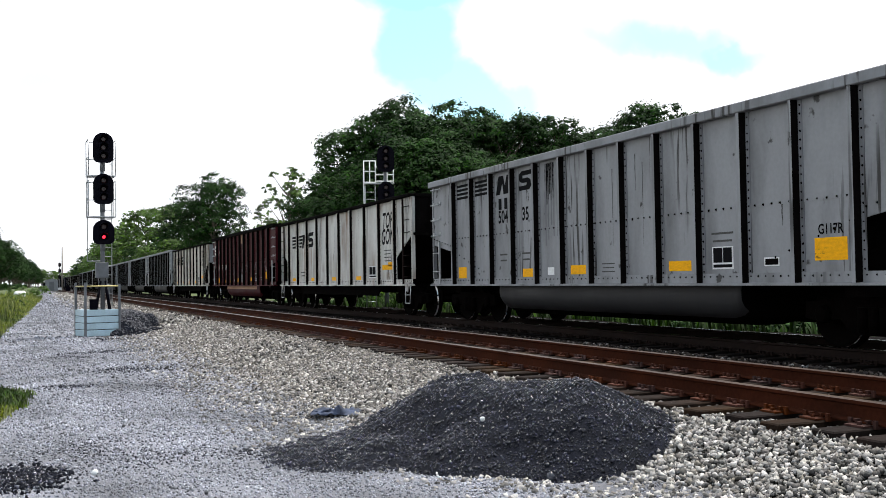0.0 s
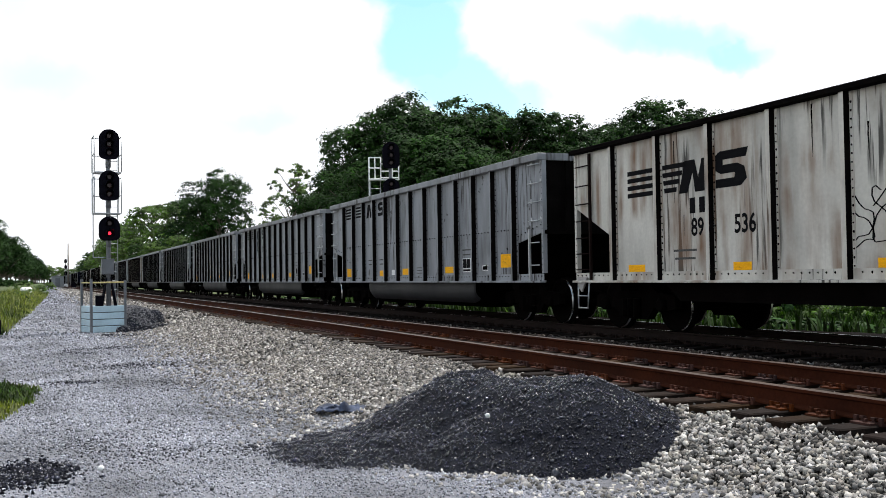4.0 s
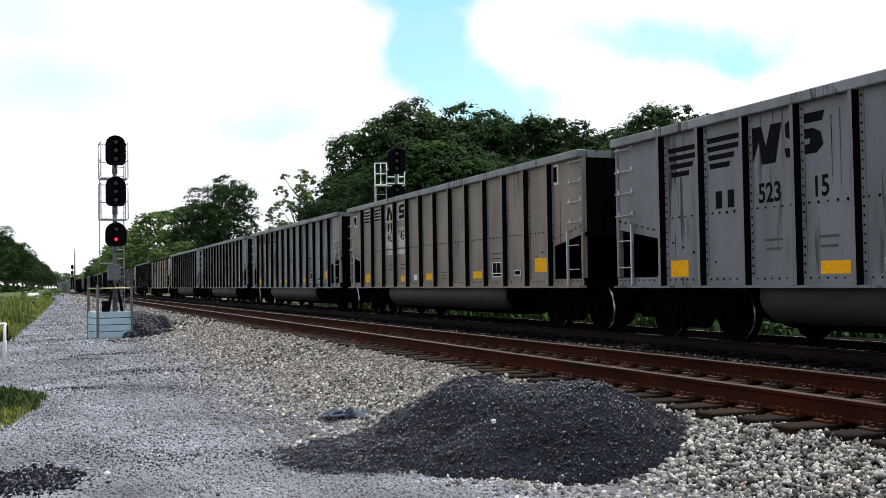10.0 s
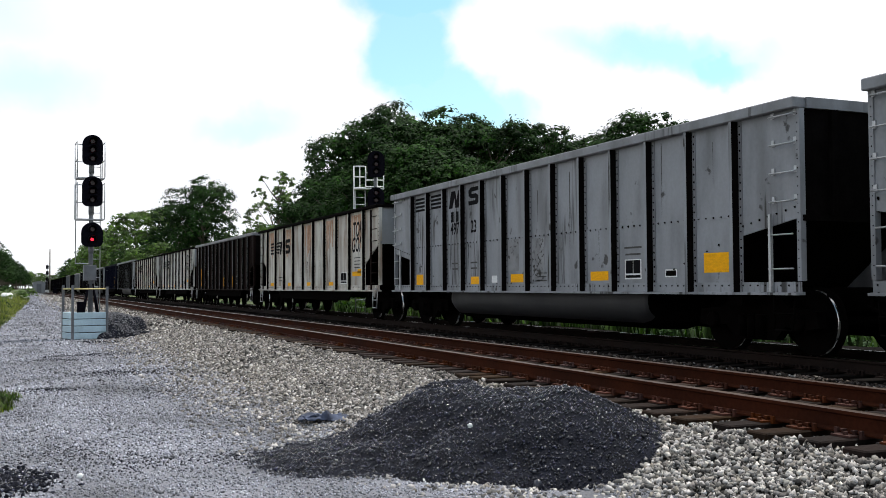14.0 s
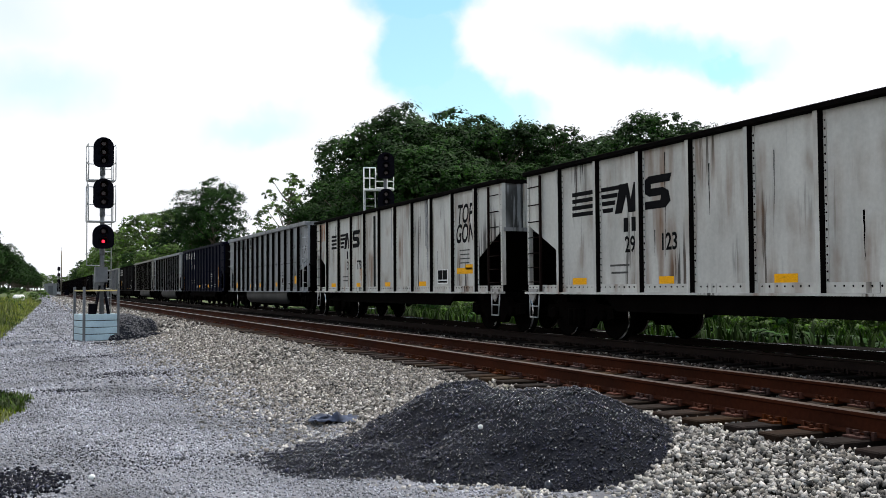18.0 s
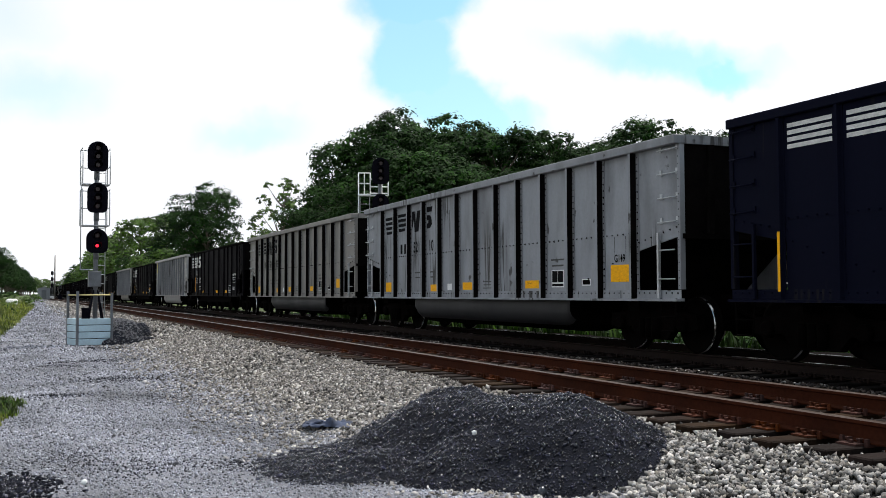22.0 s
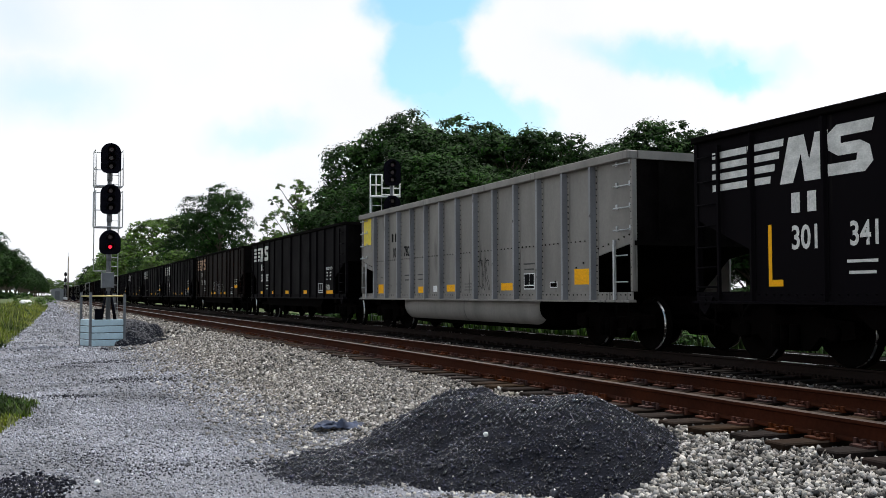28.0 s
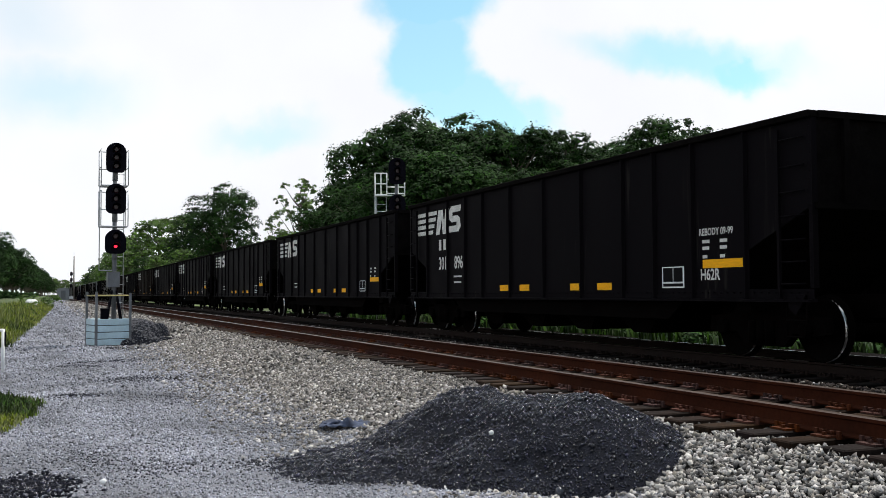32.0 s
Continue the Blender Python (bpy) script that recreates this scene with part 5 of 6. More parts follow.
def build_car(spec, near=True):
    shape, colour, label = spec["shape"], spec["paint"], spec["label"]
    L, top, e, a, b, ch, ribs = SHAPES[shape]
    h = top - SILL
    P = PAINT[colour]
    car = thing("coal_car", pose(0, 0, RAIL), label, "railway wagon", "coal cars of the train")
    dark = shape in ("hopper", "tall", "gon")
    chord = P if shape in ("tub", "tall") and colour != "red" else M["grime"]
    if "silver" in colour or colour == "brown":
        chord = PAINT["dull silver"]
    if shape == "gon":
        chord = PAINT["dark silver"]
    # second material: the flank's shade, with soot, as a dark colour
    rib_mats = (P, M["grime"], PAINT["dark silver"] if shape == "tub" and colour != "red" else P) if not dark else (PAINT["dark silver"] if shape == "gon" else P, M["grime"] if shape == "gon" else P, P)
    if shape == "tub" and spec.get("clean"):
        # clean stakes: lit face and shaded flank as lighter and darker paint
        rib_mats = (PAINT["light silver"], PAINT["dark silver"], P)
    # near-black for the ends: coal dirt and their shade in one colour
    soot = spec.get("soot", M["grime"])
    for turn in (0, 180):
        T = pose(0, 0, 0, 0, 0, turn)
        part("side", cached(("side", shape), lambda: side_mesh(shape)), P, car, m=T)
        part("top_chord", cached(("chord", shape), lambda: chord_mesh(shape)), chord, car, m=T)
        part("side_sill", cached(("sill", shape), lambda: sill_mesh(shape)), P, car, m=T)
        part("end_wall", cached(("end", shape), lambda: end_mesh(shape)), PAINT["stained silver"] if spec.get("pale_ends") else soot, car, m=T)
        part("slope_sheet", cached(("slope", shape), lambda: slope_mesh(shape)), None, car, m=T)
        part("end_chord", cached(("endchord", shape), lambda: end_chord_mesh(shape)), chord, car, m=T)
        for r in (ribs if near or turn == 0 else ribs[::3]):
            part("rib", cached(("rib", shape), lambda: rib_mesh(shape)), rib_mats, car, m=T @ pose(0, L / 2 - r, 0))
        if shape == "tub":
            # most tubs get the shade-dark silver in place of the car's paint
            part("tub", cached("tubs", tub_mesh), P if spec.get("clean") or colour == "red" else PAINT["shaded silver"], car, m=T)
        if shape != "tub":
            part("girder", cached("girder", girder_mesh), None, car, m=T)
        part("coupler", cached("coupler", coupler_mesh), None, car, m=T @ pose(0, 0.42 if shape == "hopper" else 0.08, 0))
        if near:
            part("corner_post", cached(("post", shape), lambda: post_mesh(shape)), P, car, m=T)
            for x in (-0.95, 0.0, 0.95):
                part("end_post", cached(("endpost", shape), lambda: end_post_mesh(shape)), P if spec.get("pale_ends") else soot, car, m=T @ pose(x, 0, 0))
            part("corner_post", cached(("post", shape), lambda: post_mesh(shape)), P, car, m=T @ Matrix.Diagonal((1, -1, 1, 1)))
    part("floor", cached(("floor", shape), lambda: floor_mesh(shape)), None, car)
    part("centre_sill", cached("centresill", lambda: centre_sill_mesh(shape)), None, car)
    if shape in ("hopper", "tall"):
        for y in (-3.0, -1.0, 1.0, 3.0):
            part("chute", cached("chute", chute_mesh), None, car, m=pose(0, y, 0))
    for y in (-6.17, 6.17):
        build_truck(car, y)
    Q = cached("quad", quad_mesh)

    def patch(name, aa, z, w, hh, mat, label=""):
        return part(name, Q, mat, car, label, flat_pose(L, aa, z, w, hh))

    def words(body, aa, z, size, mat, name="lettering"):
        lean = 0.25 if body in ("TOP", "GON") else 0.0
        return part(name, cached(("text", body), lambda: text_mesh(body, lean)), mat, car, m=flat_pose(L, aa, z, size * (0.74 if lean else 0.84), size))

    def mark(name, key, polys, aa, z, w, hh, mat):
        return part(name, cached(("poly", key), lambda: poly_mesh(polys)), mat, car, m=flat_pose(L, aa, z, w, hh))

    def label_box(aa, z, w, hh):
        """Black data panel in a white frame."""
        p = patch("data_panel", aa, z, w, hh, M["white"], "black data panel in a white frame")
        for dx, dz, fw, fh in ((-0.225, 0.12, 0.44, 0.66), (0.23, 0.12, 0.41, 0.66), (0.0, -0.36, 0.90, 0.14)):
            part("field", Q, M["ink"], p, m=Matrix.Translation((dx, dz, 0.003)) @ Matrix.Diagonal((fw, fh, 1, 1)))

    def fine_print(aa, z, w, rows, mat, hh=0.05):
        for i in range(rows):
            patch("fine_print", aa, z - i * hh * 1.4, w * (1 - 0.12 * (i % 2)), hh * 0.38, mat)

    if near:
        part("rivets", cached(("rivets", shape), lambda: rivet_mesh(shape)), None if not dark else P, car)["kind"] = "stuff"
        for s in (1, -1):
            E = pose(0, s * L / 2, 0)
            iron = P if dark else (M["steel"] if shape == "tub" else PAINT["dark brown"])
            if shape in ("tub", "tall"):
                for f in (0.93, 0.78, 0.63, 0.48):
                    part("grab_iron", cached("grab", grab_mesh), iron, car, m=E @ pose(0, -s * 0.28, SILL + f * h))
                part("ladder_stile", cached("stile_short", lambda: stile_mesh(0.4 * 2.6)), iron, car, m=E @ pose(0, -s * 0.52, SILL))
                rungs = (0.12, 0.30)
            else:
                part("ladder_stile", cached("stile_long", lambda: stile_mesh(2.3)), iron, car, m=E @ pose(0, -s * 0.60, SILL))
                rungs = (0.08, 0.2, 0.32, 0.45, 0.58, 0.72, 0.87)
            for f in rungs:
                part("rung", cached("rung", rung_mesh), iron, car, m=E @ pose(0, -s * 0.33, SILL + f * h))
            part("stirrup", cached("stirrup", stirrup_mesh), M["steel"] if shape in ("flat", "gon") else M["iron"], car, m=E @ pose(0, -s * 0.30, 0))
            if shape in ("flat", "gon", "hopper"):
                part("corner_casting", cached("brace", brace_mesh), PAINT["black"] if shape == "hopper" else PAINT["pale grey"], car, m=E @ pose(0, -s * 0.28, SILL - 0.02))
    ink = M["chalk"] if dark else M["ink"]
    ink = spec.get("ink", ink)
    logo = spec.get("logo", ink)
    n1, n2 = spec.get("number", ("", ""))
    code = spec.get("code", "")
    pan = lambda i: ribs[0] + (ribs[1] - ribs[0]) * (i - 0.5)
    if shape in ("tub", "tall"):
        if spec.get("mark") == "large":
            mark("owner_stripes", "slant", SLANT_STRIPES, pan(1) + 0.05, 0.765 * h, 0.86, 0.50, logo)
            mark("owner_stripes", "slant", SLANT_STRIPES, pan(2), 0.775 * h, 0.86, 0.50, logo)
            mark("owner_mark", "block_a", BLOCK_A, pan(3) - 0.22, 0.77 * h, 0.86, 0.54, logo)
            mark("owner_mark", "block_b", BLOCK_B, pan(4) - 0.42, 0.785 * h, 0.80, 0.54, logo)
        elif spec.get("mark", "panel") == "panel":
            if spec.get("white_field"):
                for i, z0, z1 in ((1, 0.78, 0.95), (2, 0.78, 0.95), (3, 0.74, 0.95), (4, 0.74, 0.95), (3, 0.36, 0.66), (4, 0.36, 0.66)):
                    part("repaint_patch", Q, PAINT["white"], car, "pale repainted patch", flat_pose(L, pan(i), (z0 + z1) / 2 * h, 0.80, (z1 - z0) * h, 0.0025))
                logo = M["ink"]
            mark("owner_stripes", "stripes", STRIPES, pan(1), 0.845 * h, 0.80, 0.36, logo)
            mark("owner_stripes", "stripes", STRIPES, pan(2), 0.845 * h, 0.80, 0.36, logo)
            mark("owner_mark", "block_a", BLOCK_A, pan(3) + 0.02, 0.835 * h, 0.72, 0.40, logo)
            mark("owner_mark", "block_b", BLOCK_B, pan(4), 0.835 * h, 0.62, 0.40, logo)
        if colour == "red":
            mark("owner_mark", "block_b", BLOCK_B, 0.62, 0.74 * h, 0.5, 0.5, M["chalk"])
            part("rust_band", Q, M["orange"], car, "rust-streaked pale band along the tub", flat_pose(L, 7.3, -0.13, 7.3, 0.13, -0.076))
        z_num, p0 = spec.get("number_at", (0.56, 3))
        z_num *= h
        if n1 and spec.get("mark") == "large":
            z_num = 0.5 * h
            for dx in (-0.14, 0.14):
                patch("owner_initial", pan(2) + dx, z_num, 0.15, 0.26, ink)
            words(n1, pan(3) - 0.06, z_num, 0.38, ink, "number")
            words(n2, pan(4) - 0.12, z_num, 0.38, ink, "number")
        elif n1:
            patch("owner_initial", pan(p0) - 0.14, max(z_num + 0.29, 0.67 * h), 0.15, 0.24, ink)
            patch("owner_initial", pan(p0) + 0.14, max(z_num + 0.29, 0.67 * h), 0.15, 0.24, ink)
            back = 0.12 if spec.get("third") else 0.0
            words(n1, pan(p0) - back, z_num, 0.38, ink, "number")
            words(n2, pan(p0 + 1) - 1.6 * back, z_num, 0.38, ink, "number")
            if spec.get("third"):
                words(spec["third"], pan(p0 + 2) - 2 * back, z_num, 0.42, ink, "number")
        y = M["yellow"]
        if not dark:
            patch("yellow_patch", pan(1) - 0.12, 0.26, 0.46, 0.26, y)
            patch("yellow_patch", pan(4) + 0.1, 0.22, 0.52, 0.17, y)
            patch("white_tag", pan(5), 0.24, 0.26, 0.15, M["white"])
            patch("yellow_patch", pan(6), 0.25, 0.55, 0.17, y)
            patch("yellow_patch", pan(9), 0.26, 0.58, 0.16, y)
            patch("yellow_patch", pan(12) + 0.05, 0.42, 0.56, 0.29, y)
            fine_print(pan(7), 0.34, 0.42, 3, M["faded_ink"])
            fine_print(pan(3), 0.62, 0.36, 2, M["faded_ink"], 0.09)
            fine_print(pan(4), 0.62, 0.36, 2, M["faded_ink"], 0.09)
            fine_print(pan(10), 0.72, 0.5, 2, M["faded_ink"], 0.08)
        else:
            patch("yellow_patch", pan(4) + 0.3, 0.22, 0.35, 0.12, y)
            patch("yellow_patch", pan(6), 0.25, 0.5, 0.13, y)
            patch("yellow_patch", pan(9), 0.26, 0.55, 0.14, y)
            part("yellow_strip", Q, y, car, "", flat_pose(L, ribs[12], 0.72, 0.06, 1.0, 0.075))
            part("yellow_strip", Q, y, car, "", flat_pose(L, ribs[0], 0.5, 0.05, 0.8, 0.075))
            patch("white_tag", pan(5), 0.24, 0.24, 0.13, M["white"])
            fine_print(pan(7), 0.34, 0.42, 4, ink)
            fine_print(pan(8), 0.34, 0.32, 3, ink)
            fine_print(pan(3), 0.6, 0.36, 2, ink, 0.09)
            fine_print(pan(4), 0.6, 0.36, 2, ink, 0.09)
            fine_print(pan(10), 0.9, 0.6, 3, ink, 0.09)
        label_box(pan(10), 0.36, 0.48, 0.33)
        pl = patch("maker_plate", pan(11), 0.28, 0.30, 0.12, M["white"])
        part("field", Q, M["grime"], pl, m=Matrix.Translation((0, 0, 0.003)) @ Matrix.Diagonal((0.86, 0.7, 1, 1)))
        if code:
            words(code, pan(12) + 0.05, 0.67, 0.18, ink)
    elif shape in ("flat", "gon"):
        if shape == "flat":
            mark("owner_stripes", "stripes", STRIPES, 2.28, 0.665 * h, 1.0, 0.48, logo)
            mark("owner_stripes", "slant", SLANT_STRIPES, 3.09, 0.665 * h, 0.62, 0.48, logo)
            mark("owner_mark", "block_a", BLOCK_A, 3.64, 0.665 * h, 0.80, 0.50, logo)
            mark("owner_mark", "block_b", BLOCK_B, 4.47, 0.675 * h, 0.86, 0.54, logo)
            words("TOP", pan(9), 0.745 * h, 0.62, ink)
            words("GON", pan(9), 0.555 * h, 0.62, ink)
            fine_print(pan(9), 0.40 * h, 0.6, 4, M["faded_ink"], 0.07)
            patch("yellow_patch", pan(9), 0.20 * h, 0.95, 0.14, M["yellow"])
            patch("yellow_patch", pan(9) + 0.25, 0.235 * h, 0.42, 0.12, M["yellow"])
            label_box(pan(8), 0.15 * h, 0.66, 0.35)
            for i, w in ((1, 0.5), (3, 0.4), (5, 0.45), (7, 0.5)):
                patch("yellow_patch", pan(i), 0.055 * h + 0.06, w, 0.12, M["yellow"])
            fine_print(pan(2), 0.19 * h, 0.6, 2, M["faded_ink"], 0.09)
            if code:
                words(code, pan(9) + 0.2, 0.11 * h, 0.22, ink)
        if n1:
            a1, a2 = (2.86, 3.86) if shape == "gon" else (3.70, 4.80)
            patch("owner_initial", a1 - 0.12, 0.475 * h, 0.14, 0.24, ink)
            patch("owner_initial", a1 + 0.12, 0.475 * h, 0.14, 0.24, ink)
            words(n1, a1, 0.33 * h, 0.38, ink, "number")
            words(n2, a2, 0.33 * h, 0.38, ink, "number")
        if shape == "gon":
            for i, z, hh in ((1, 0.62, 0.95), (7, 0.34, 0.46), (9, 0.36, 0.5)):
                part("yellow_strip", Q, M["yellow"], car, "", flat_pose(L, ribs[i], z, 0.062, hh, 0.106))
            frame_ = patch("data_panel", 11.35, 0.42, 0.55, 0.34, M["pale"], "faint outlined data panel")
            part("field", Q, PAINT["dark brown"], frame_, m=Matrix.Translation((0, 0, 0.003)) @ Matrix.Diagonal((0.92, 0.86, 1, 1)))
    else:
        mark("owner_stripes", "stripes", STRIPES, 0.80, 0.765 * h, 0.78, 0.62, logo)
        mark("owner_stripes", "slant", SLANT_STRIPES, 1.57, 0.765 * h, 0.74, 0.62, logo)
        mark("owner_mark", "block_a", BLOCK_A, 2.32, 0.765 * h, 0.90, 0.62, logo)
        mark("owner_mark", "block_b", BLOCK_B, 3.12, 0.775 * h, 0.84, 0.64, logo)
        if n1:
            patch("owner_initial", 2.16, 0.53 * h, 0.16, 0.27, ink)
            patch("owner_initial", 2.46, 0.53 * h, 0.16, 0.27, ink)
            words(n1, 2.34, 0.335 * h, 0.44, ink, "number")
            words(n2, 3.36, 0.335 * h, 0.42, ink, "number")
        if spec.get("bracket"):
            patch("yellow_bracket", 1.65, 0.30 * h - 0.12, 0.07, 0.85, M["yellow"])
        if spec.get("bracket") == "angle":
            patch("yellow_bracket", 1.79, 0.30 * h - 0.50, 0.22, 0.09, M["yellow"])
        for aa, w in spec.get("tabs", ((5.95, 0.5), (6.9, 0.45), (9.1, 0.5), (10.1, 0.5))):
            patch("yellow_patch", aa, 0.2, w, 0.13, M["yellow"])
        if spec.get("band", 0.52):
            patch("yellow_patch", 13.45, spec.get("band", 0.52), 0.95, 0.13, M["yellow"])
        label_box(12.2, 0.33, 0.60, 0.34)
        for dz, w in ((0.86, 0.42), (0.76, 0.40), (0.63, 0.28)):
            for dx in (-0.32, 0.10):
                patch("fine_print", 13.3 + dx + w * 0.2, dz, w * 0.42, 0.05, ink)
        fine_print(3.3, 0.5, 0.5, 2, ink, 0.1)
        if code:
            words(code, 13.15, 0.35, 0.24, ink)
        if spec.get("year"):
            words(spec["year"], 13.3, 1.0, 0.15, ink)
    for k, (aa, z, w, hh, mat) in enumerate(spec.get("spray", ())):
        part("graffiti", cached(("scrawl", k % 4), lambda: scrawl_mesh(40 + k % 4)), M[mat], car, "looping sprayed lines", flat_pose(L, aa, z, w, hh))
    for name, aa, z, w, hh, mat in spec.get("patches", ()):
        mm = M[mat] if mat in M and mat not in ("white",) else PAINT[mat]
        if name.endswith(("stain", "smear")):
            key = int(aa * 10) % 5
            part(name, cached(("smear", key), lambda: smear_mesh(60 + key)), mm, car, "", flat_pose(L, aa, z, w, hh, 0.0035))
            continue
        pl = patch(name, aa, z, w, hh, mm)
        if name == "placard":
            part("field", Q, M["grime"], pl, m=Matrix.Translation((0, 0, 0.003)) @ Matrix.Diagonal((0.76, 0.76, 1, 1)))
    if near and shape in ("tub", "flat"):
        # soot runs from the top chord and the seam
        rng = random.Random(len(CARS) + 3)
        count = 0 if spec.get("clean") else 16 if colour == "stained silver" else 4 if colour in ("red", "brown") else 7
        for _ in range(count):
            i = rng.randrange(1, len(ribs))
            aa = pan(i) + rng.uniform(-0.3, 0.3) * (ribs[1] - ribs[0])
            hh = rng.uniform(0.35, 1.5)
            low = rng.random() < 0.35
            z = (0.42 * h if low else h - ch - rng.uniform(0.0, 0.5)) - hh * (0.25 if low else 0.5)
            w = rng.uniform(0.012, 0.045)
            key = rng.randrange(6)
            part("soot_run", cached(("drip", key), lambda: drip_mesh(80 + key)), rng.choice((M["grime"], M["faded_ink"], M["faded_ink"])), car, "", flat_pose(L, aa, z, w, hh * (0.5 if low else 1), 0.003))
    CARS.append(car)
    return car


SILVER = "silver ribbed coal car with round-bellied tubs and sooty shade-dark ends"
WHITE = "dirty white ribbed coal car with black lettering and sooty shade-dark end slopes"
BLACK = "black ribbed coal car with a white mark and yellow patches"


def tubcar(colour, n1="", n2="", **k):
    return dict(shape="tub", paint=colour, number=(n1, n2), label=k.pop("label", SILVER), **k)


def flatcar(colour, n1="", n2="", **k):
    return dict(shape="flat", paint=colour, number=(n1, n2), pale_ends=not k.pop("dark_ends", False), label=k.pop("label", WHITE), **k)


def hopper(colour, n1="", n2="", **k):
    return dict(shape="hopper", paint=colour, number=(n1, n2), label=k.pop("label", BLACK), **k)


TRAIN = [
    tubcar("light silver", "504", "35", code="G117R", patches=[("soot_stain", 6.15, 1.45, 0.55, 1.8, "dark silver"), ("soot_stain", 6.1, 1.9, 0.3, 0.9, "grime")]),
    flatcar("white", "", "447", dark_ends=True),
    tubcar("red", "50", "74", third="84", number_at=(0.36, 1), code="G52X", mark="none", ink=M["chalk"], soot=M["grime"], label="oxide-red ribbed coal car with white numbers and graffiti",
           spray=[(4.2, 0.5, 0.8, 0.7, "pale"), (6.3, 0.55, 0.8, 0.8, "pale"), (8.3, 0.5, 0.8, 0.9, "pale"), (9.4, 0.8, 0.9, 0.4, "pale"), (10.8, 0.85, 1.0, 0.4, "pale"), (12.8, 0.9, 0.9, 0.6, "pale"), (5.2, 0.5, 0.8, 0.7, "pale")],
           patches=[("yellow_patch", 3.6, 0.2, 0.3, 0.15, "yellow"), ("rust_plate", 7.9, 2.2, 0.65, 0.42, "orange"), ("steel_plate", 7.9, 0.3, 0.55, 0.4, "dark silver")]),
    flatcar("rusty white", "89", "536", code="G-85R", label="rust-streaked white ribbed coal car with sprayed lines", spray=[(7.6, 0.75, 1.5, 0.8, "ink"), (9.2, 0.9, 0.9, 0.9, "ink")]),
    tubcar("silver", "", ""),
    tubcar("silver", "483", "56"),
    tubcar("silver", "517", "02", code="G118R"),
    tubcar("dull silver", "477", "72", code="G116"),
    tubcar("dark silver", "523", "15", mark="large"),
    tubcar("brown", "463", "45", white_field=True, patches=[("placard", 0.55, 2.1, 0.34, 0.36, "chalk"), ("placard", 14.0, 2.18, 0.44, 0.40, "chalk")], label="brown-grimed ribbed coal car with pale repainted patches"),
    tubcar("stained silver", "478", "20", label="silver coal car with dark soot runs down its ribbed side"),
    tubcar("dull silver", "475", "00", code="G116"),
    tubcar("silver", "497", "23", patches=[("repaint_patch", 6.85, 0.75, 0.75, 0.7, "light silver"), ("repaint_patch", 7.9, 0.6, 0.75, 0.85, "light silver")]),
    flatcar("rusty white", "", "128", patches=[("rust_stain", 2.0 + 1.35 * i, 1.7, 1.0, 1.1, "orange") for i in range(0, 9, 2)], label="white ribbed coal car badly streaked with orange rust"),
    dict(shape="gon", paint="dark brown", number=("10", "519"), label="plain dark brown ribbed coal car with yellow reflector strips"),
    flatcar("white", "29", "123", code="G-90R"),
    flatcar("white", "39", "778", patches=[("black_stripe", 6.28, 1.16, 0.2, 2.1, "ink"), ("soot_smear", 7.95, 1.45, 0.4, 1.7, "dull silver"), ("soot_smear", 10.5, 1.35, 0.35, 2.0, "dull silver"), ("rust_stain", 0.7, 1.75, 1.0, 1.1, "orange"), ("rust_stain", 5.0, 0.4, 0.3, 0.6, "orange")]),
    tubcar("silver", "479", "59", code="G116"),
    dict(shape="tall", paint="blue black", number=("148", "736"), code="H69", label="smooth blue-black ribbed coal car with white lettering and yellow strips"),
    tubcar("silver", "521", "10", mark="large", code="G119", label="silver coal car with dark soot runs and peeling spots"),
    tubcar("tan", "508", "75", mark="large", label="dusty tan-grey ribbed coal car with round-bellied tubs"),
    hopper("black", "301", "878", bracket="line", code="H62R", year="REBODY 09-99", band=0, tabs=((4.46, 0.5), (8.65, 0.5), (11.25, 0.5))),
    tubcar("pale grey", "", "", mark="none", clean=True, patches=[("yellow_panel", 0.52, 2.0, 0.72, 0.8, "lemon")], label="clean pale grey ribbed coal car with a yellow end panel"),
    hopper("black", "301", "341", bracket="angle", code="H62R", tabs=((4.6, 0.45), (8.6, 0.5), (11.0, 0.45))),
    tubcar("tan", "10", "782", number_at=(0.5, 2), mark="none", clean=True, patches=[("yellow_panel", 0.52, 2.0, 0.72, 0.8, "lemon")], spray=[(8.9, 0.55, 0.9, 0.8, "ink")], label="clean tan ribbed coal car with yellow panel and black graffiti"),
    hopper("black", "301", "823", code="H62R", year="REBODY 09-99", band=0.18, tabs=((2.2, 0.45), (4.5, 0.4), (7.07, 0.55), (10.0, 0.48))),
    hopper("rusty black", "300", "906", logo=M["orange"], spray=[(6.4, 0.6, 1.0, 0.5, "pale"), (8.0, 0.5, 1.2, 0.8, "pale"), (9.2, 0.5, 0.8, 0.5, "pale")], label="brown-black coal car with a faded orange mark and graffiti"),
    hopper("black", "301", "896", code="H62R", year="REBODY 09-99"),
    hopper("black"), hopper("black"), hopper("black"), hopper("black"), hopper("rusty black"), hopper("black"),
]
REST = [hopper("black"), tubcar("brown"), hopper("rusty black"), tubcar("silver"), flatcar("rusty white"), hopper("black"), tubcar("dull silver"), tubcar("tan")]
COUNT = 56
for number in range(COUNT):
    if number < len(TRAIN):
        build_car(TRAIN[number])
    else:
        build_car(REST[number % len(REST)], near=False)

# ---- signals and lineside things ----


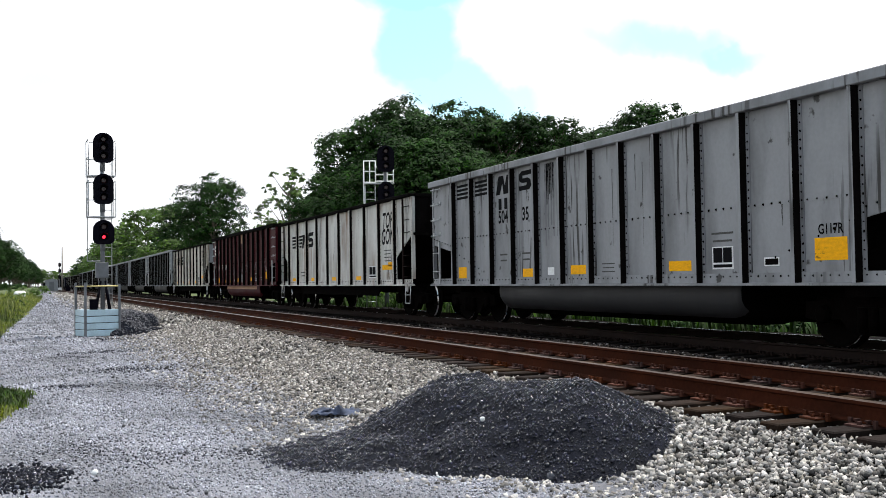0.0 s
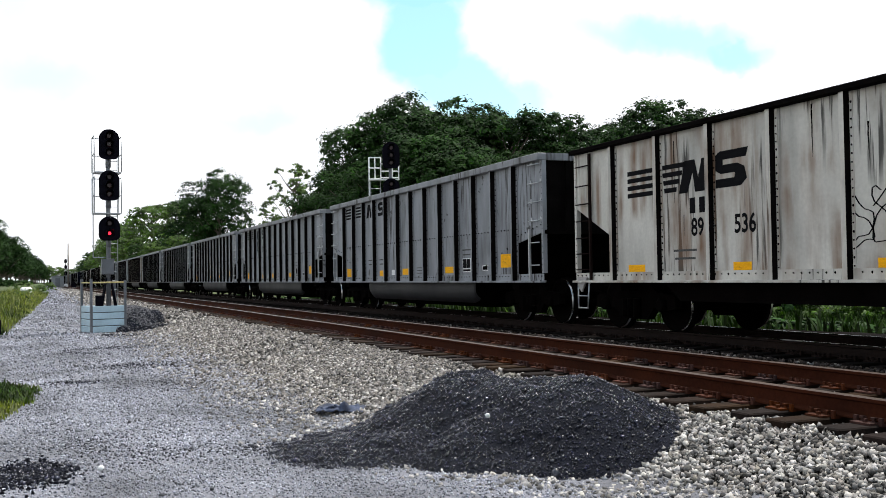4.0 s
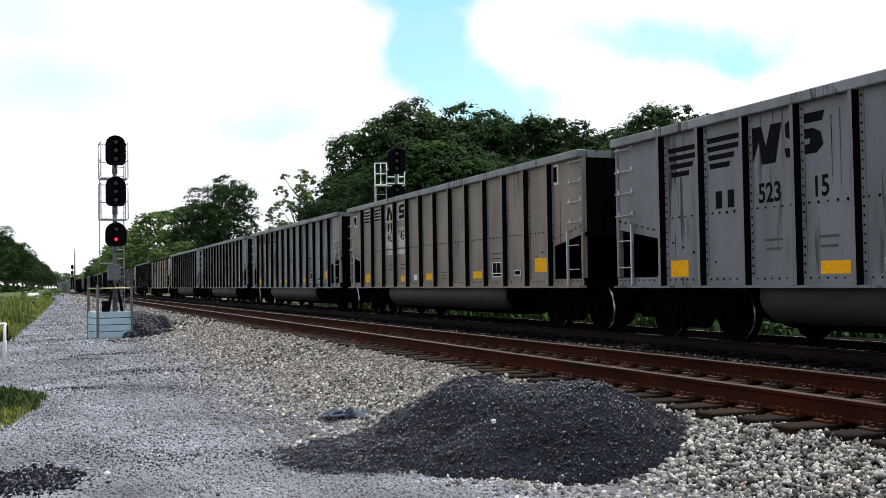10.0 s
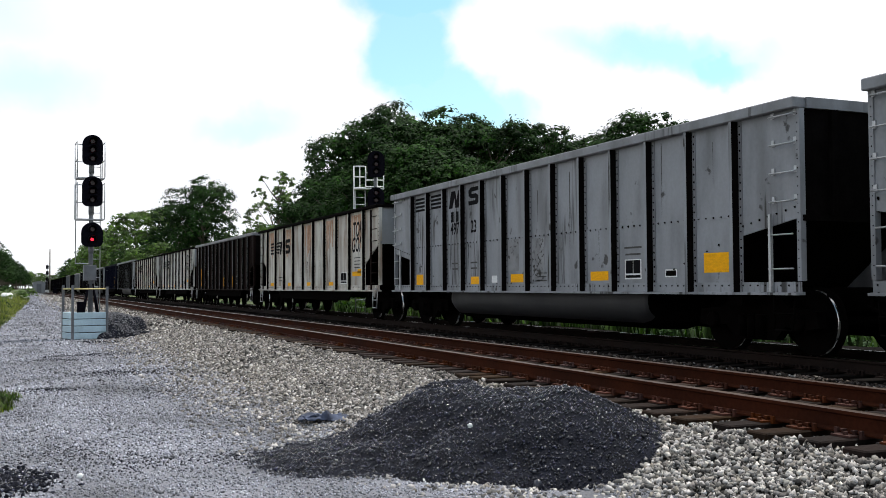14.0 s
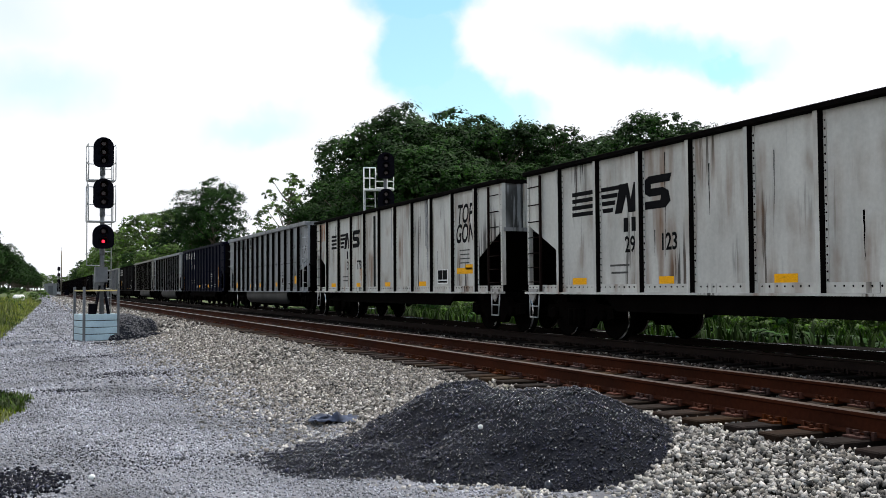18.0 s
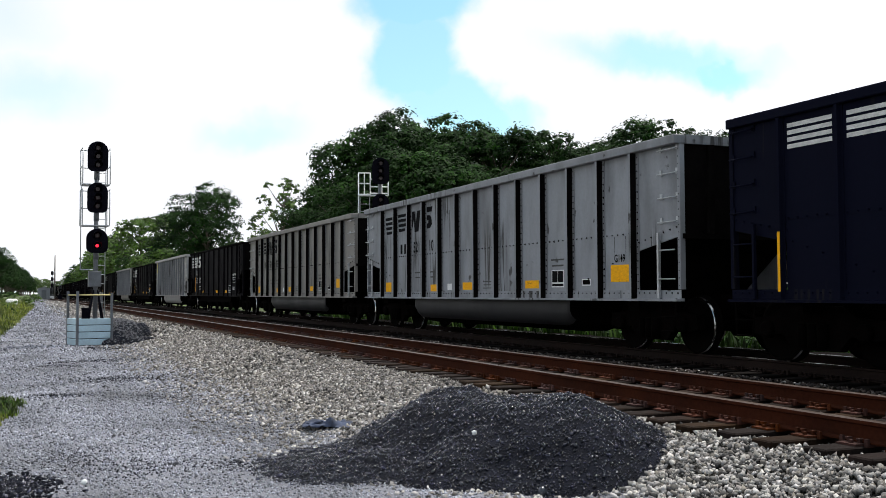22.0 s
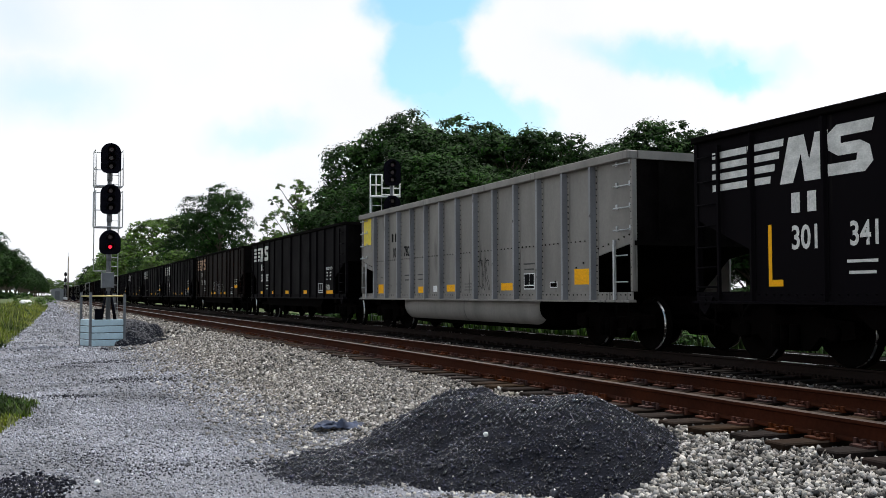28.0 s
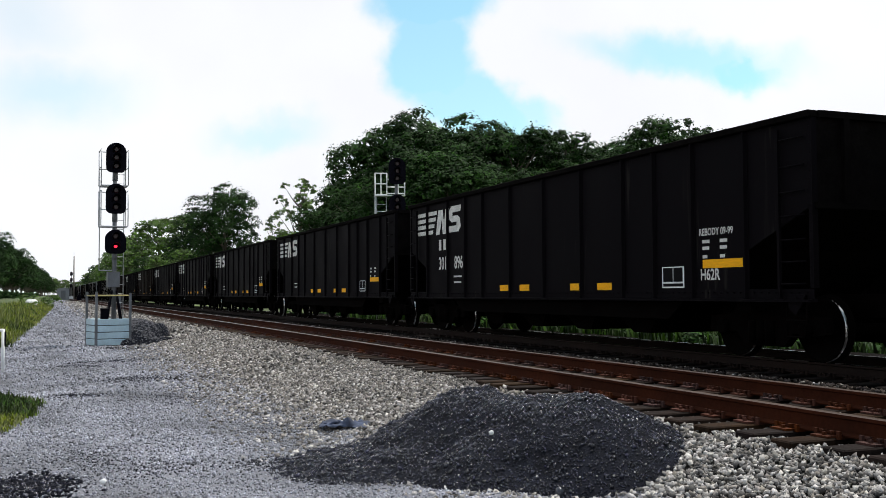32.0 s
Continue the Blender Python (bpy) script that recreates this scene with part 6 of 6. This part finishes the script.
def head_mesh(w, h):
    """Target board with a round top, rounded lower corners and a rim."""
    bm = bmesh.new()
    r = w / 2
    pts = [(r * math.cos(t), h / 2 - r + r * math.sin(t)) for t in np.linspace(0, math.pi, 17)]
    k = w * 0.28
    pts += [(-r + k - k * math.cos(t), -h / 2 + k - k * math.sin(t)) for t in np.linspace(0.0, math.pi / 2, 6)]
    pts += [(r - k + k * math.sin(t), -h / 2 + k - k * math.cos(t)) for t in np.linspace(0.0, math.pi / 2, 6)]
    prism(bm, pts, 1, -0.02, 0.02)
    return done(bm, M["black"])


def hood_mesh(r, depth):
    """Visor: three quarters of a tube, longer above."""
    bm = bmesh.new()
    n = 18
    rows = [[], []]
    for i in range(n + 1):
        t = math.radians(-50 + 280 * i / n)
        d = depth * (0.55 + 0.45 * math.sin(t))
        rows[0].append(bm.verts.new((r * math.cos(t), 0, r * math.sin(t))))
        rows[1].append(bm.verts.new((r * math.cos(t), -d, r * math.sin(t))))
    for i in range(n):
        bm.faces.new((rows[0][i], rows[0][i + 1], rows[1][i + 1], rows[1][i])).smooth = True
    me = done(bm, M["black"])
    return me


def disc_mesh(r):
    bm = bmesh.new()
    lathe(bm, ((-0.035, r * 0.75), (-0.025, r), (0.0, r)), 1, 20)
    return done(bm, M["lens"])


def frame_cage(sig, m, w, d, h, rail):
    """A work platform with its posts and hoops of handrail."""
    x0, x1, y0, y1 = -w / 2, w / 2, 0.0, d
    bm = bmesh.new()
    box(bm, x0, x1, y0, y1, -0.03, 0.0)
    deck = part("platform", bm, M["steel"], sig, "galvanised work platform with handrails", m)
    for a in ((x0, y0), (x0, y1), (x1, y1), (x1, y0)):
        bm = bmesh.new()
        tube(bm, (a[0], a[1], 0), (a[0], a[1], h), rail, 6)
        part("post", bm, M["steel"], deck)
    for z in (h * 0.5, h):
        for p, q in (((x0, y0), (x0, y1)), ((x0, y1), (x1, y1)), ((x1, y1), (x1, y0))):
            bm = bmesh.new()
            tube(bm, (*p, z), (*q, z), rail, 6)
            part("handrail", bm, M["steel"], deck)


def signal_head(sig, z, w, h, lit):
    hd = part("signal_head", cached(("head", w, h), lambda: head_mesh(w, h)), None, sig, "black target board with hooded lamps", pose(0, -0.28, z))
    bm = bmesh.new()
    box(bm, -w * 0.3, w * 0.3, 0.022, 0.20, -h * 0.40, h * 0.36)
    bmesh.ops.bevel(bm, geom=list(bm.edges), offset=0.03, segments=2, affect="EDGES")
    part("lamp_housing", bm, M["black"], hd)
    zs = (h * 0.28, 0.0, -h * 0.28) if h > 0.9 else (h * 0.22, -h * 0.2)
    for i, zz in enumerate(zs):
        part("visor", cached(("hood", 0.125), lambda: hood_mesh(0.125, 0.34)), None, hd, m=pose(0, -0.02, zz))
        last = i == len(zs) - 1
        part("lens", cached(("disc", lit and last), lambda: disc_mesh(0.05 if lit and last else 0.085)), M["lens_red"] if lit and last else M["lens"], hd, "glowing red lens" if lit and last else "", pose(0, -0.022, zz))


def build_signal():
    base = float(ground_z(*site(1.8, 32.2)))
    sig = thing("signal_mast", pose(*site(1.80, 32.25), 0, 0, 0, 3), "three-head railway signal mast showing one red light", "railway signal")
    bm = bmesh.new()
    lathe(bm, ((0.80, 0.075), (3.0, 0.07), (6.47, 0.06), (6.49, 0.02)), 2, 14)
    part("pole", bm, M["grey_steel"], sig)
    bm = bmesh.new()
    box(bm, -0.22, 0.16, -0.16, 0.16, 1.85, 2.35)
    box(bm, -0.20, 0.14, -0.165, -0.16, 1.87, 2.33)
    bmesh.ops.bevel(bm, geom=list(bm.edges), offset=0.01, segments=1, affect="EDGES")
    part("junction_box", bm, M["grey_steel"], sig)
    for x, y in ((-0.22, -0.22), (0.22, -0.22), (-0.22, 0.22), (0.22, 0.22)):
        bm = bmesh.new()
        tube(bm, (x, y, 0.80), (x * 0.3, y * 0.3, 1.75), 0.028, 6)
        part("leg", bm, M["black"], sig)
    bm = bmesh.new()
    box(bm, -0.3, 0.3, -0.3, 0.3, 0.76, 0.83)
    part("base_plate", bm, M["grey_steel"], sig)
    lad = None
    bm = bmesh.new()
    for y in (0.22,):
        for x in (0.02, 0.36):
            tube(bm, (x - 0.05, y, 0.85), (x - 0.05, y, 6.35), 0.016, 6)
    lad = part("ladder", bm, M["steel"], sig)
    bm = bmesh.new()
    tube(bm, (-0.03, 0.22, 0), (0.31, 0.22, 0), 0.011, 6)
    rung = done(bm, M["steel"])
    for i in range(18):
        part("rung", rung, None, lad, m=pose(0, 0, 1.05 + i * 0.3))
    for z, w, h, lit in ((6.04, 0.63, 0.97, False), (4.71, 0.63, 0.97, False), (3.32, 0.66, 0.78, True)):
        signal_head(sig, z, w, h, lit)
        bm = bmesh.new()
        tube(bm, (0, -0.2, z - h * 0.1), (0, 0, z - h * 0.1), 0.05, 8)
        tube(bm, (0.0, -0.02, z - h * 0.75), (0.0, -0.02, z - h * 0.35), 0.085, 8)
        part("bracket", bm, M["grey_steel"], sig)
    for z in (5.19, 3.86):
        frame_cage(sig, pose(-0.02, -0.12, z - 0.02), 0.84, 0.7, 1.15, 0.016)
    bm = bmesh.new()
    tube(bm, (-0.46, 0.1, 2.4), (-0.46, 0.1, 5.6), 0.016, 6)
    tube(bm, (-0.46, 0.1, 2.4), (0, 0.05, 2.4), 0.016, 6)
    part("guard_rail", bm, M["steel"], sig)

    crib = thing("signal_crib", pose(*site(1.235, 31.4), base, 0, 0, 13), "pale blue-grey planked crib retaining the signal's base", "retaining crib")
    bm = bmesh.new()
    box(bm, 0.03, 1.03, -0.025, 0.025, 0, 0.192)
    bmesh.ops.bevel(bm, geom=list(bm.edges), offset=0.012, segments=1, affect="EDGES")
    plank = done(bm, M["crib"])
    for i in range(4):
        for m in (pose(0, 0, 0.03 + i * 0.213), pose(0, 0, 0.03 + i * 0.213, 0, 0, 90), pose(0, 1.06, 0.03 + i * 0.213), pose(1.06, 0, 0.03 + i * 0.213, 0, 0, 90)):
            part("plank", plank, None, crib, m=m)
    bm = bmesh.new()
    box(bm, -0.035, 0.035, -0.035, 0.035, -0.1, 1.72)
    post = done(bm, M["grey_steel"])
    for x, y in ((0, 0), (1.06, 0), (0, 1.06), (1.06, 1.06)):
        part("post", post, None, crib, m=pose(x, y, -0.05 if x else 0))
    for z in (1.60,):
        for p, q in (((0, 0), (0, 1.06)), ((0, 1.06), (1.06, 1.06)), ((0, 0.02), (1.06, 0.02))):
            bm = bmesh.new()
            tube(bm, (*p, z), (*q, z), 0.022, 8)
            part("handrail", bm, M["yellow_rail"], crib, "faded yellow handrail")
    bm = bmesh.new()
    box(bm, 0.03, 1.03, 0.03, 1.03, 0.0, 0.80)
    part("fill", bm, M["ballast"], crib, "gravel fill inside the planks")
    # small gear at the mast's foot
    bm = bmesh.new()
    box(bm, -0.12, 0.12, -0.1, 0.1, 0, 0.36)
    box(bm, -0.14, 0.14, -0.12, 0.12, 0.36, 0.39)
    ob = part("relay_case", bm, M["black"], None, m=pose(*site(1.50, 31.9), base + 0.80))
    tagged(ob, "small black relay case on the crib's gravel", "relay case")
    bm = bmesh.new()
    bent(bm, ((0, 0, 0.06), (0.3, 0.2, 0.10), (0.9, 0.5, 0.08), (1.5, 0.9, 0.05)), 0.03, 6)
    ob = part("cable", bm, M["white"], None, m=pose(*site(2.5, 35.6), float(ground_z(*site(3.0, 36))) + 0.10))
    tagged(ob, "pale conduit running from the crib towards the track", "conduit")


def build_far_signal_head():
    """The opposite track's signal, whose upper part stands over the train."""
    x, y = site(12.93, 36.2)
    sig = thing("signal_mast", pose(x, y, float(ground_z(x, y)) - 0.3, 0, 0, -14), "black signal head with white railed platform above the train", "railway signal")
    bm = bmesh.new()
    lathe(bm, ((0.0, 0.09), (4.0, 0.08), (6.5, 0.07)), 2, 12)
    part("pole", bm, M["grey_steel"], sig)
    bm = bmesh.new()
    box(bm, -0.35, 0.35, -0.35, 0.35, -0.1, 0.05)
    part("base_plate", bm, M["grey_steel"], sig)
    signal_head(sig, 6.32, 0.70, 1.08, False)
    signal_head(sig, 4.85, 0.68, 1.05, False)
    bm = bmesh.new()
    box(bm, -0.86, 0.36, -0.1, 0.3, 5.32, 5.36)
    deck = part("platform", bm, M["white"], sig, "white railed work platform")
    for p, q in [((a, 3.2 if a < -0.8 else 5.35), (a, 6.3)) for a in (-0.86, -0.62, -0.38)] + [((a, 5.35), (a, 6.05)) for a in (0.1, 0.36)] + \
            [((-0.86, z), (-0.38, z)) for z in (5.4, 5.85, 6.28)] + [((-0.38, z), (0.36, z)) for z in (5.45, 5.72, 6.03)]:
        bm = bmesh.new()
        tube(bm, (p[0], 0.25, p[1]), (q[0], 0.25, q[1]), 0.026, 6)
        part("rail_bar", bm, M["white"], deck)
    bm = bmesh.new()
    for a in (-0.20, 0.20):
        tube(bm, (a - 0.6, 0.25, 0.1), (a - 0.6, 0.25, 5.4), 0.018, 6)
    lad = part("ladder", bm, M["steel"], sig)
    bm = bmesh.new()
    tube(bm, (-0.8, 0.25, 0), (-0.4, 0.25, 0), 0.012, 6)
    rung = done(bm, M["steel"])
    for i in range(16):
        part("rung", rung, None, lad, m=pose(0, 0, 0.5 + i * 0.3))


def build_far_end():
    x, y = site(1.95, 230.0)
    z = float(ground_z(x, y))
    cab = thing("signal_cabinet", pose(x, y, z), "grey equipment cabinet far along the gravel road", "cabinet")
    bm = bmesh.new()
    box(bm, -1.3, 1.3, -1, 1, 0, 2.5)
    part("body", bm, M["bungalow"], cab)
    bm = bmesh.new()
    prism(bm, ((-1.4, 2.5), (1.4, 2.5), (0, 2.75)), 1, -1.1, 1.1)
    part("roof", bm, M["bungalow"], cab)
    bm = bmesh.new()
    box(bm, -0.5, 0.5, -1.03, -1.0, 0.1, 2.1)
    part("door", bm, M["grey_steel"], cab)
    x, y = site(3.95, 250.0)
    sig = thing("signal_mast", pose(x, y, float(ground_z(x, y))), "distant three-head signal mast beside the track", "railway signal")
    bm = bmesh.new()
    lathe(bm, ((0, 0.1), (7.0, 0.07)), 2, 8)
    part("pole", bm, M["grey_steel"], sig)
    for zz in (6.4, 4.95, 3.4):
        signal_head(sig, zz, 0.66, 0.97, False)
    bm = bmesh.new()
    box(bm, -0.5, 0.5, -0.5, 0.5, 0, 0.8)
    part("base", bm, M["white"], sig)
    x, y = site(4.75, 262.0)
    pole = thing("utility_pole", pose(x, y, float(ground_z(x, y))), "tall slender weathered pole beside the far signal", "pole")
    bm = bmesh.new()
    lathe(bm, ((0, 0.22), (11.2, 0.13)), 2, 10)
    part("shaft", bm, M["wood_pole"], pole)
    bm = bmesh.new()
    tube(bm, (0, 0, 11.2), (0, 0, 12.3), 0.03, 6)
    part("rod", bm, M["steel"], pole)
    x, y = site(4.75, 205.0)
    ob = thing("switch_box", pose(x, y, float(ground_z(x, y))), "black switch machine box beside the far track", "switch box")
    bm = bmesh.new()
    box(bm, -0.45, 0.45, -0.3, 0.3, 0.0, 0.9)
    part("body", bm, M["black"], ob)
    bm = bmesh.new()
    box(bm, -0.25, 0.25, -0.2, 0.2, 0.9, 1.35)
    part("top", bm, M["black"], ob)
    # verge things
    x, y = site(-1.95, 98.0)
    tank = thing("white_tank", pose(x, y, float(ground_z(x, y)) + 0.42, 0, 0, 20), "small white rounded tank half hidden in the grass", "tank")
    bm = bmesh.new()
    lathe(bm, ((-0.55, 0.06), (-0.5, 0.25), (-0.36, 0.36), (0.36, 0.36), (0.5, 0.25), (0.55, 0.06)), 0, 18, centre=(0, 0, 0.36))
    part("shell", bm, M["white"], tank)
    for s in (-0.5, 0.5):
        bm = bmesh.new()
        box(bm, s * 0.5 - 0.05, s * 0.5 + 0.05, -0.25, 0.25, -0.35, 0.06)
        part("saddle", bm, M["grey_steel"], tank)
    for cx, cy, turn, mat, label in ((-7.2, 150.0, 75, M["white"], "small white car parked under the trees across the road"), (-10.2, 152.0, 82, M["car_paint"], "small red car parked under the trees across the road")):
        auto = thing("parked_car", pose(cx, cy, float(ground_z(cx, cy)), 0, 0, turn), label, "car", "cars across the road")
        bm = bmesh.new()
        prism(bm, ((-2.1, 0.3), (2.1, 0.3), (2.15, 0.72), (1.2, 0.92), (-1.9, 0.95), (-2.15, 0.6)), 1, -0.86, 0.86)
        part("body", done(bm, mat), None, auto)
        bm = bmesh.new()
        prism(bm, ((-1.7, 0.95), (1.0, 0.92), (0.35, 1.40), (-1.2, 1.42)), 1, -0.74, 0.74)
        part("cabin", done(bm, M["dark_glass"]), None, auto)
        bm = bmesh.new()
        box(bm, -1.2, 0.35, -0.72, 0.72, 1.42, 1.47)
        part("roof", done(bm, mat), None, auto)
        bm = bmesh.new()
        lathe(bm, ((-0.1, 0.2), (-0.1, 0.32), (0.1, 0.32), (0.1, 0.2)), 1, 14)
        tyre = done(bm, M["black"])
        for wx in (-1.3, 1.35):
            for wy in (-0.78, 0.78):
                part("wheel", tyre, None, auto, m=pose(wx, wy, 0.32))
    x, y = -0.74, 22.4
    z = float(ground_z(x, y))
    gate = thing("marker_post", pose(x, y, z, 0, 0, 8), "white tubular post with a crossbar and dark reflector", "post")
    bm = bmesh.new()
    tube(bm, (0, 0, -0.2), (0, 0, 0.90), 0.035, 10)
    part("upright", bm, M["white"], gate)
    bm = bmesh.new()
    tube(bm, (0, 0, 0.88), (-1.2, 0, 0.88), 0.03, 10)
    part("crossbar", bm, M["white"], gate)
    bm = bmesh.new()
    tube(bm, (-1.2, 0, -0.2), (-1.2, 0, 0.90), 0.035, 10)
    part("upright", bm, M["white"], gate)
    bm = bmesh.new()
    box(bm, 0.02, 0.05, -0.05, -0.035, 0.55, 0.85)
    part("reflector", bm, M["black"], gate)
    bm = bmesh.new()
    box(bm, -0.30, -0.16, -0.02, 0.02, 0.25, 0.62)
    part("plate", bm, M["black"], gate)


build_signal()
build_far_signal_head()
build_far_end()

# ---- movement ----
# far end of each car, in metres along the train; past these the cars follow at the last pitch
FAR = (-4.07, 12.27, 28.46, 45.11, 61.55, 78.0, 94.5, 111.25, 127.75, 144.1, 160.55, 177.33, 193.65, 209.75, 226.05, 242.04, 258.1, 274.54, 291.05, 307.4,
       323.75, 340.85, 357.6, 375.3, 392.2, 409.3, 426.7, 443.75, 460.4)


def far_end(k):
    return FAR[k] if k < len(FAR) else FAR[-1] + PITCH * (k - len(FAR) + 1)


def run_at(t):
    """Metres run at t seconds: a nearly even pace of 14 metres a second."""
    u = (t - 16) / 16
    return 196.28 + 222.4 * u - 1.1 * u ** 2 + 0.302 * u ** 3 + 0.282 * u ** 4


def motions():
    seconds = range(0, 33)
    run = [run_at(t) for t in seconds]
    for k, car in enumerate(CARS):
        shape = (TRAIN[k] if k < len(TRAIN) else REST[k % len(REST)])["shape"]
        half = SHAPES[shape][0] / 2
        walk(car, [(t, pose(TRACK_2, far_end(k) - s - half, RAIL)) for t, s in zip(seconds, run)])
    # the wheels of one pair are keyed; the others turn with the same action
    first = {}
    for w, dy in WHEELS:
        if dy not in first:
            rows = []
            for i in range(0, 961):
                turn = (run_at(i / FPS) - run_at(0)) / 0.457
                rows.append((i / FPS, pose(0, dy, 0.457, math.degrees(turn))))
            walk(w, rows)
            first[dy] = w.animation_data
        else:
            w.rotation_mode = "QUATERNION"
            w.animation_data_create()
            w.animation_data.action = first[dy].action
            w.animation_data.action_slot = first[dy].action_slot


motions()
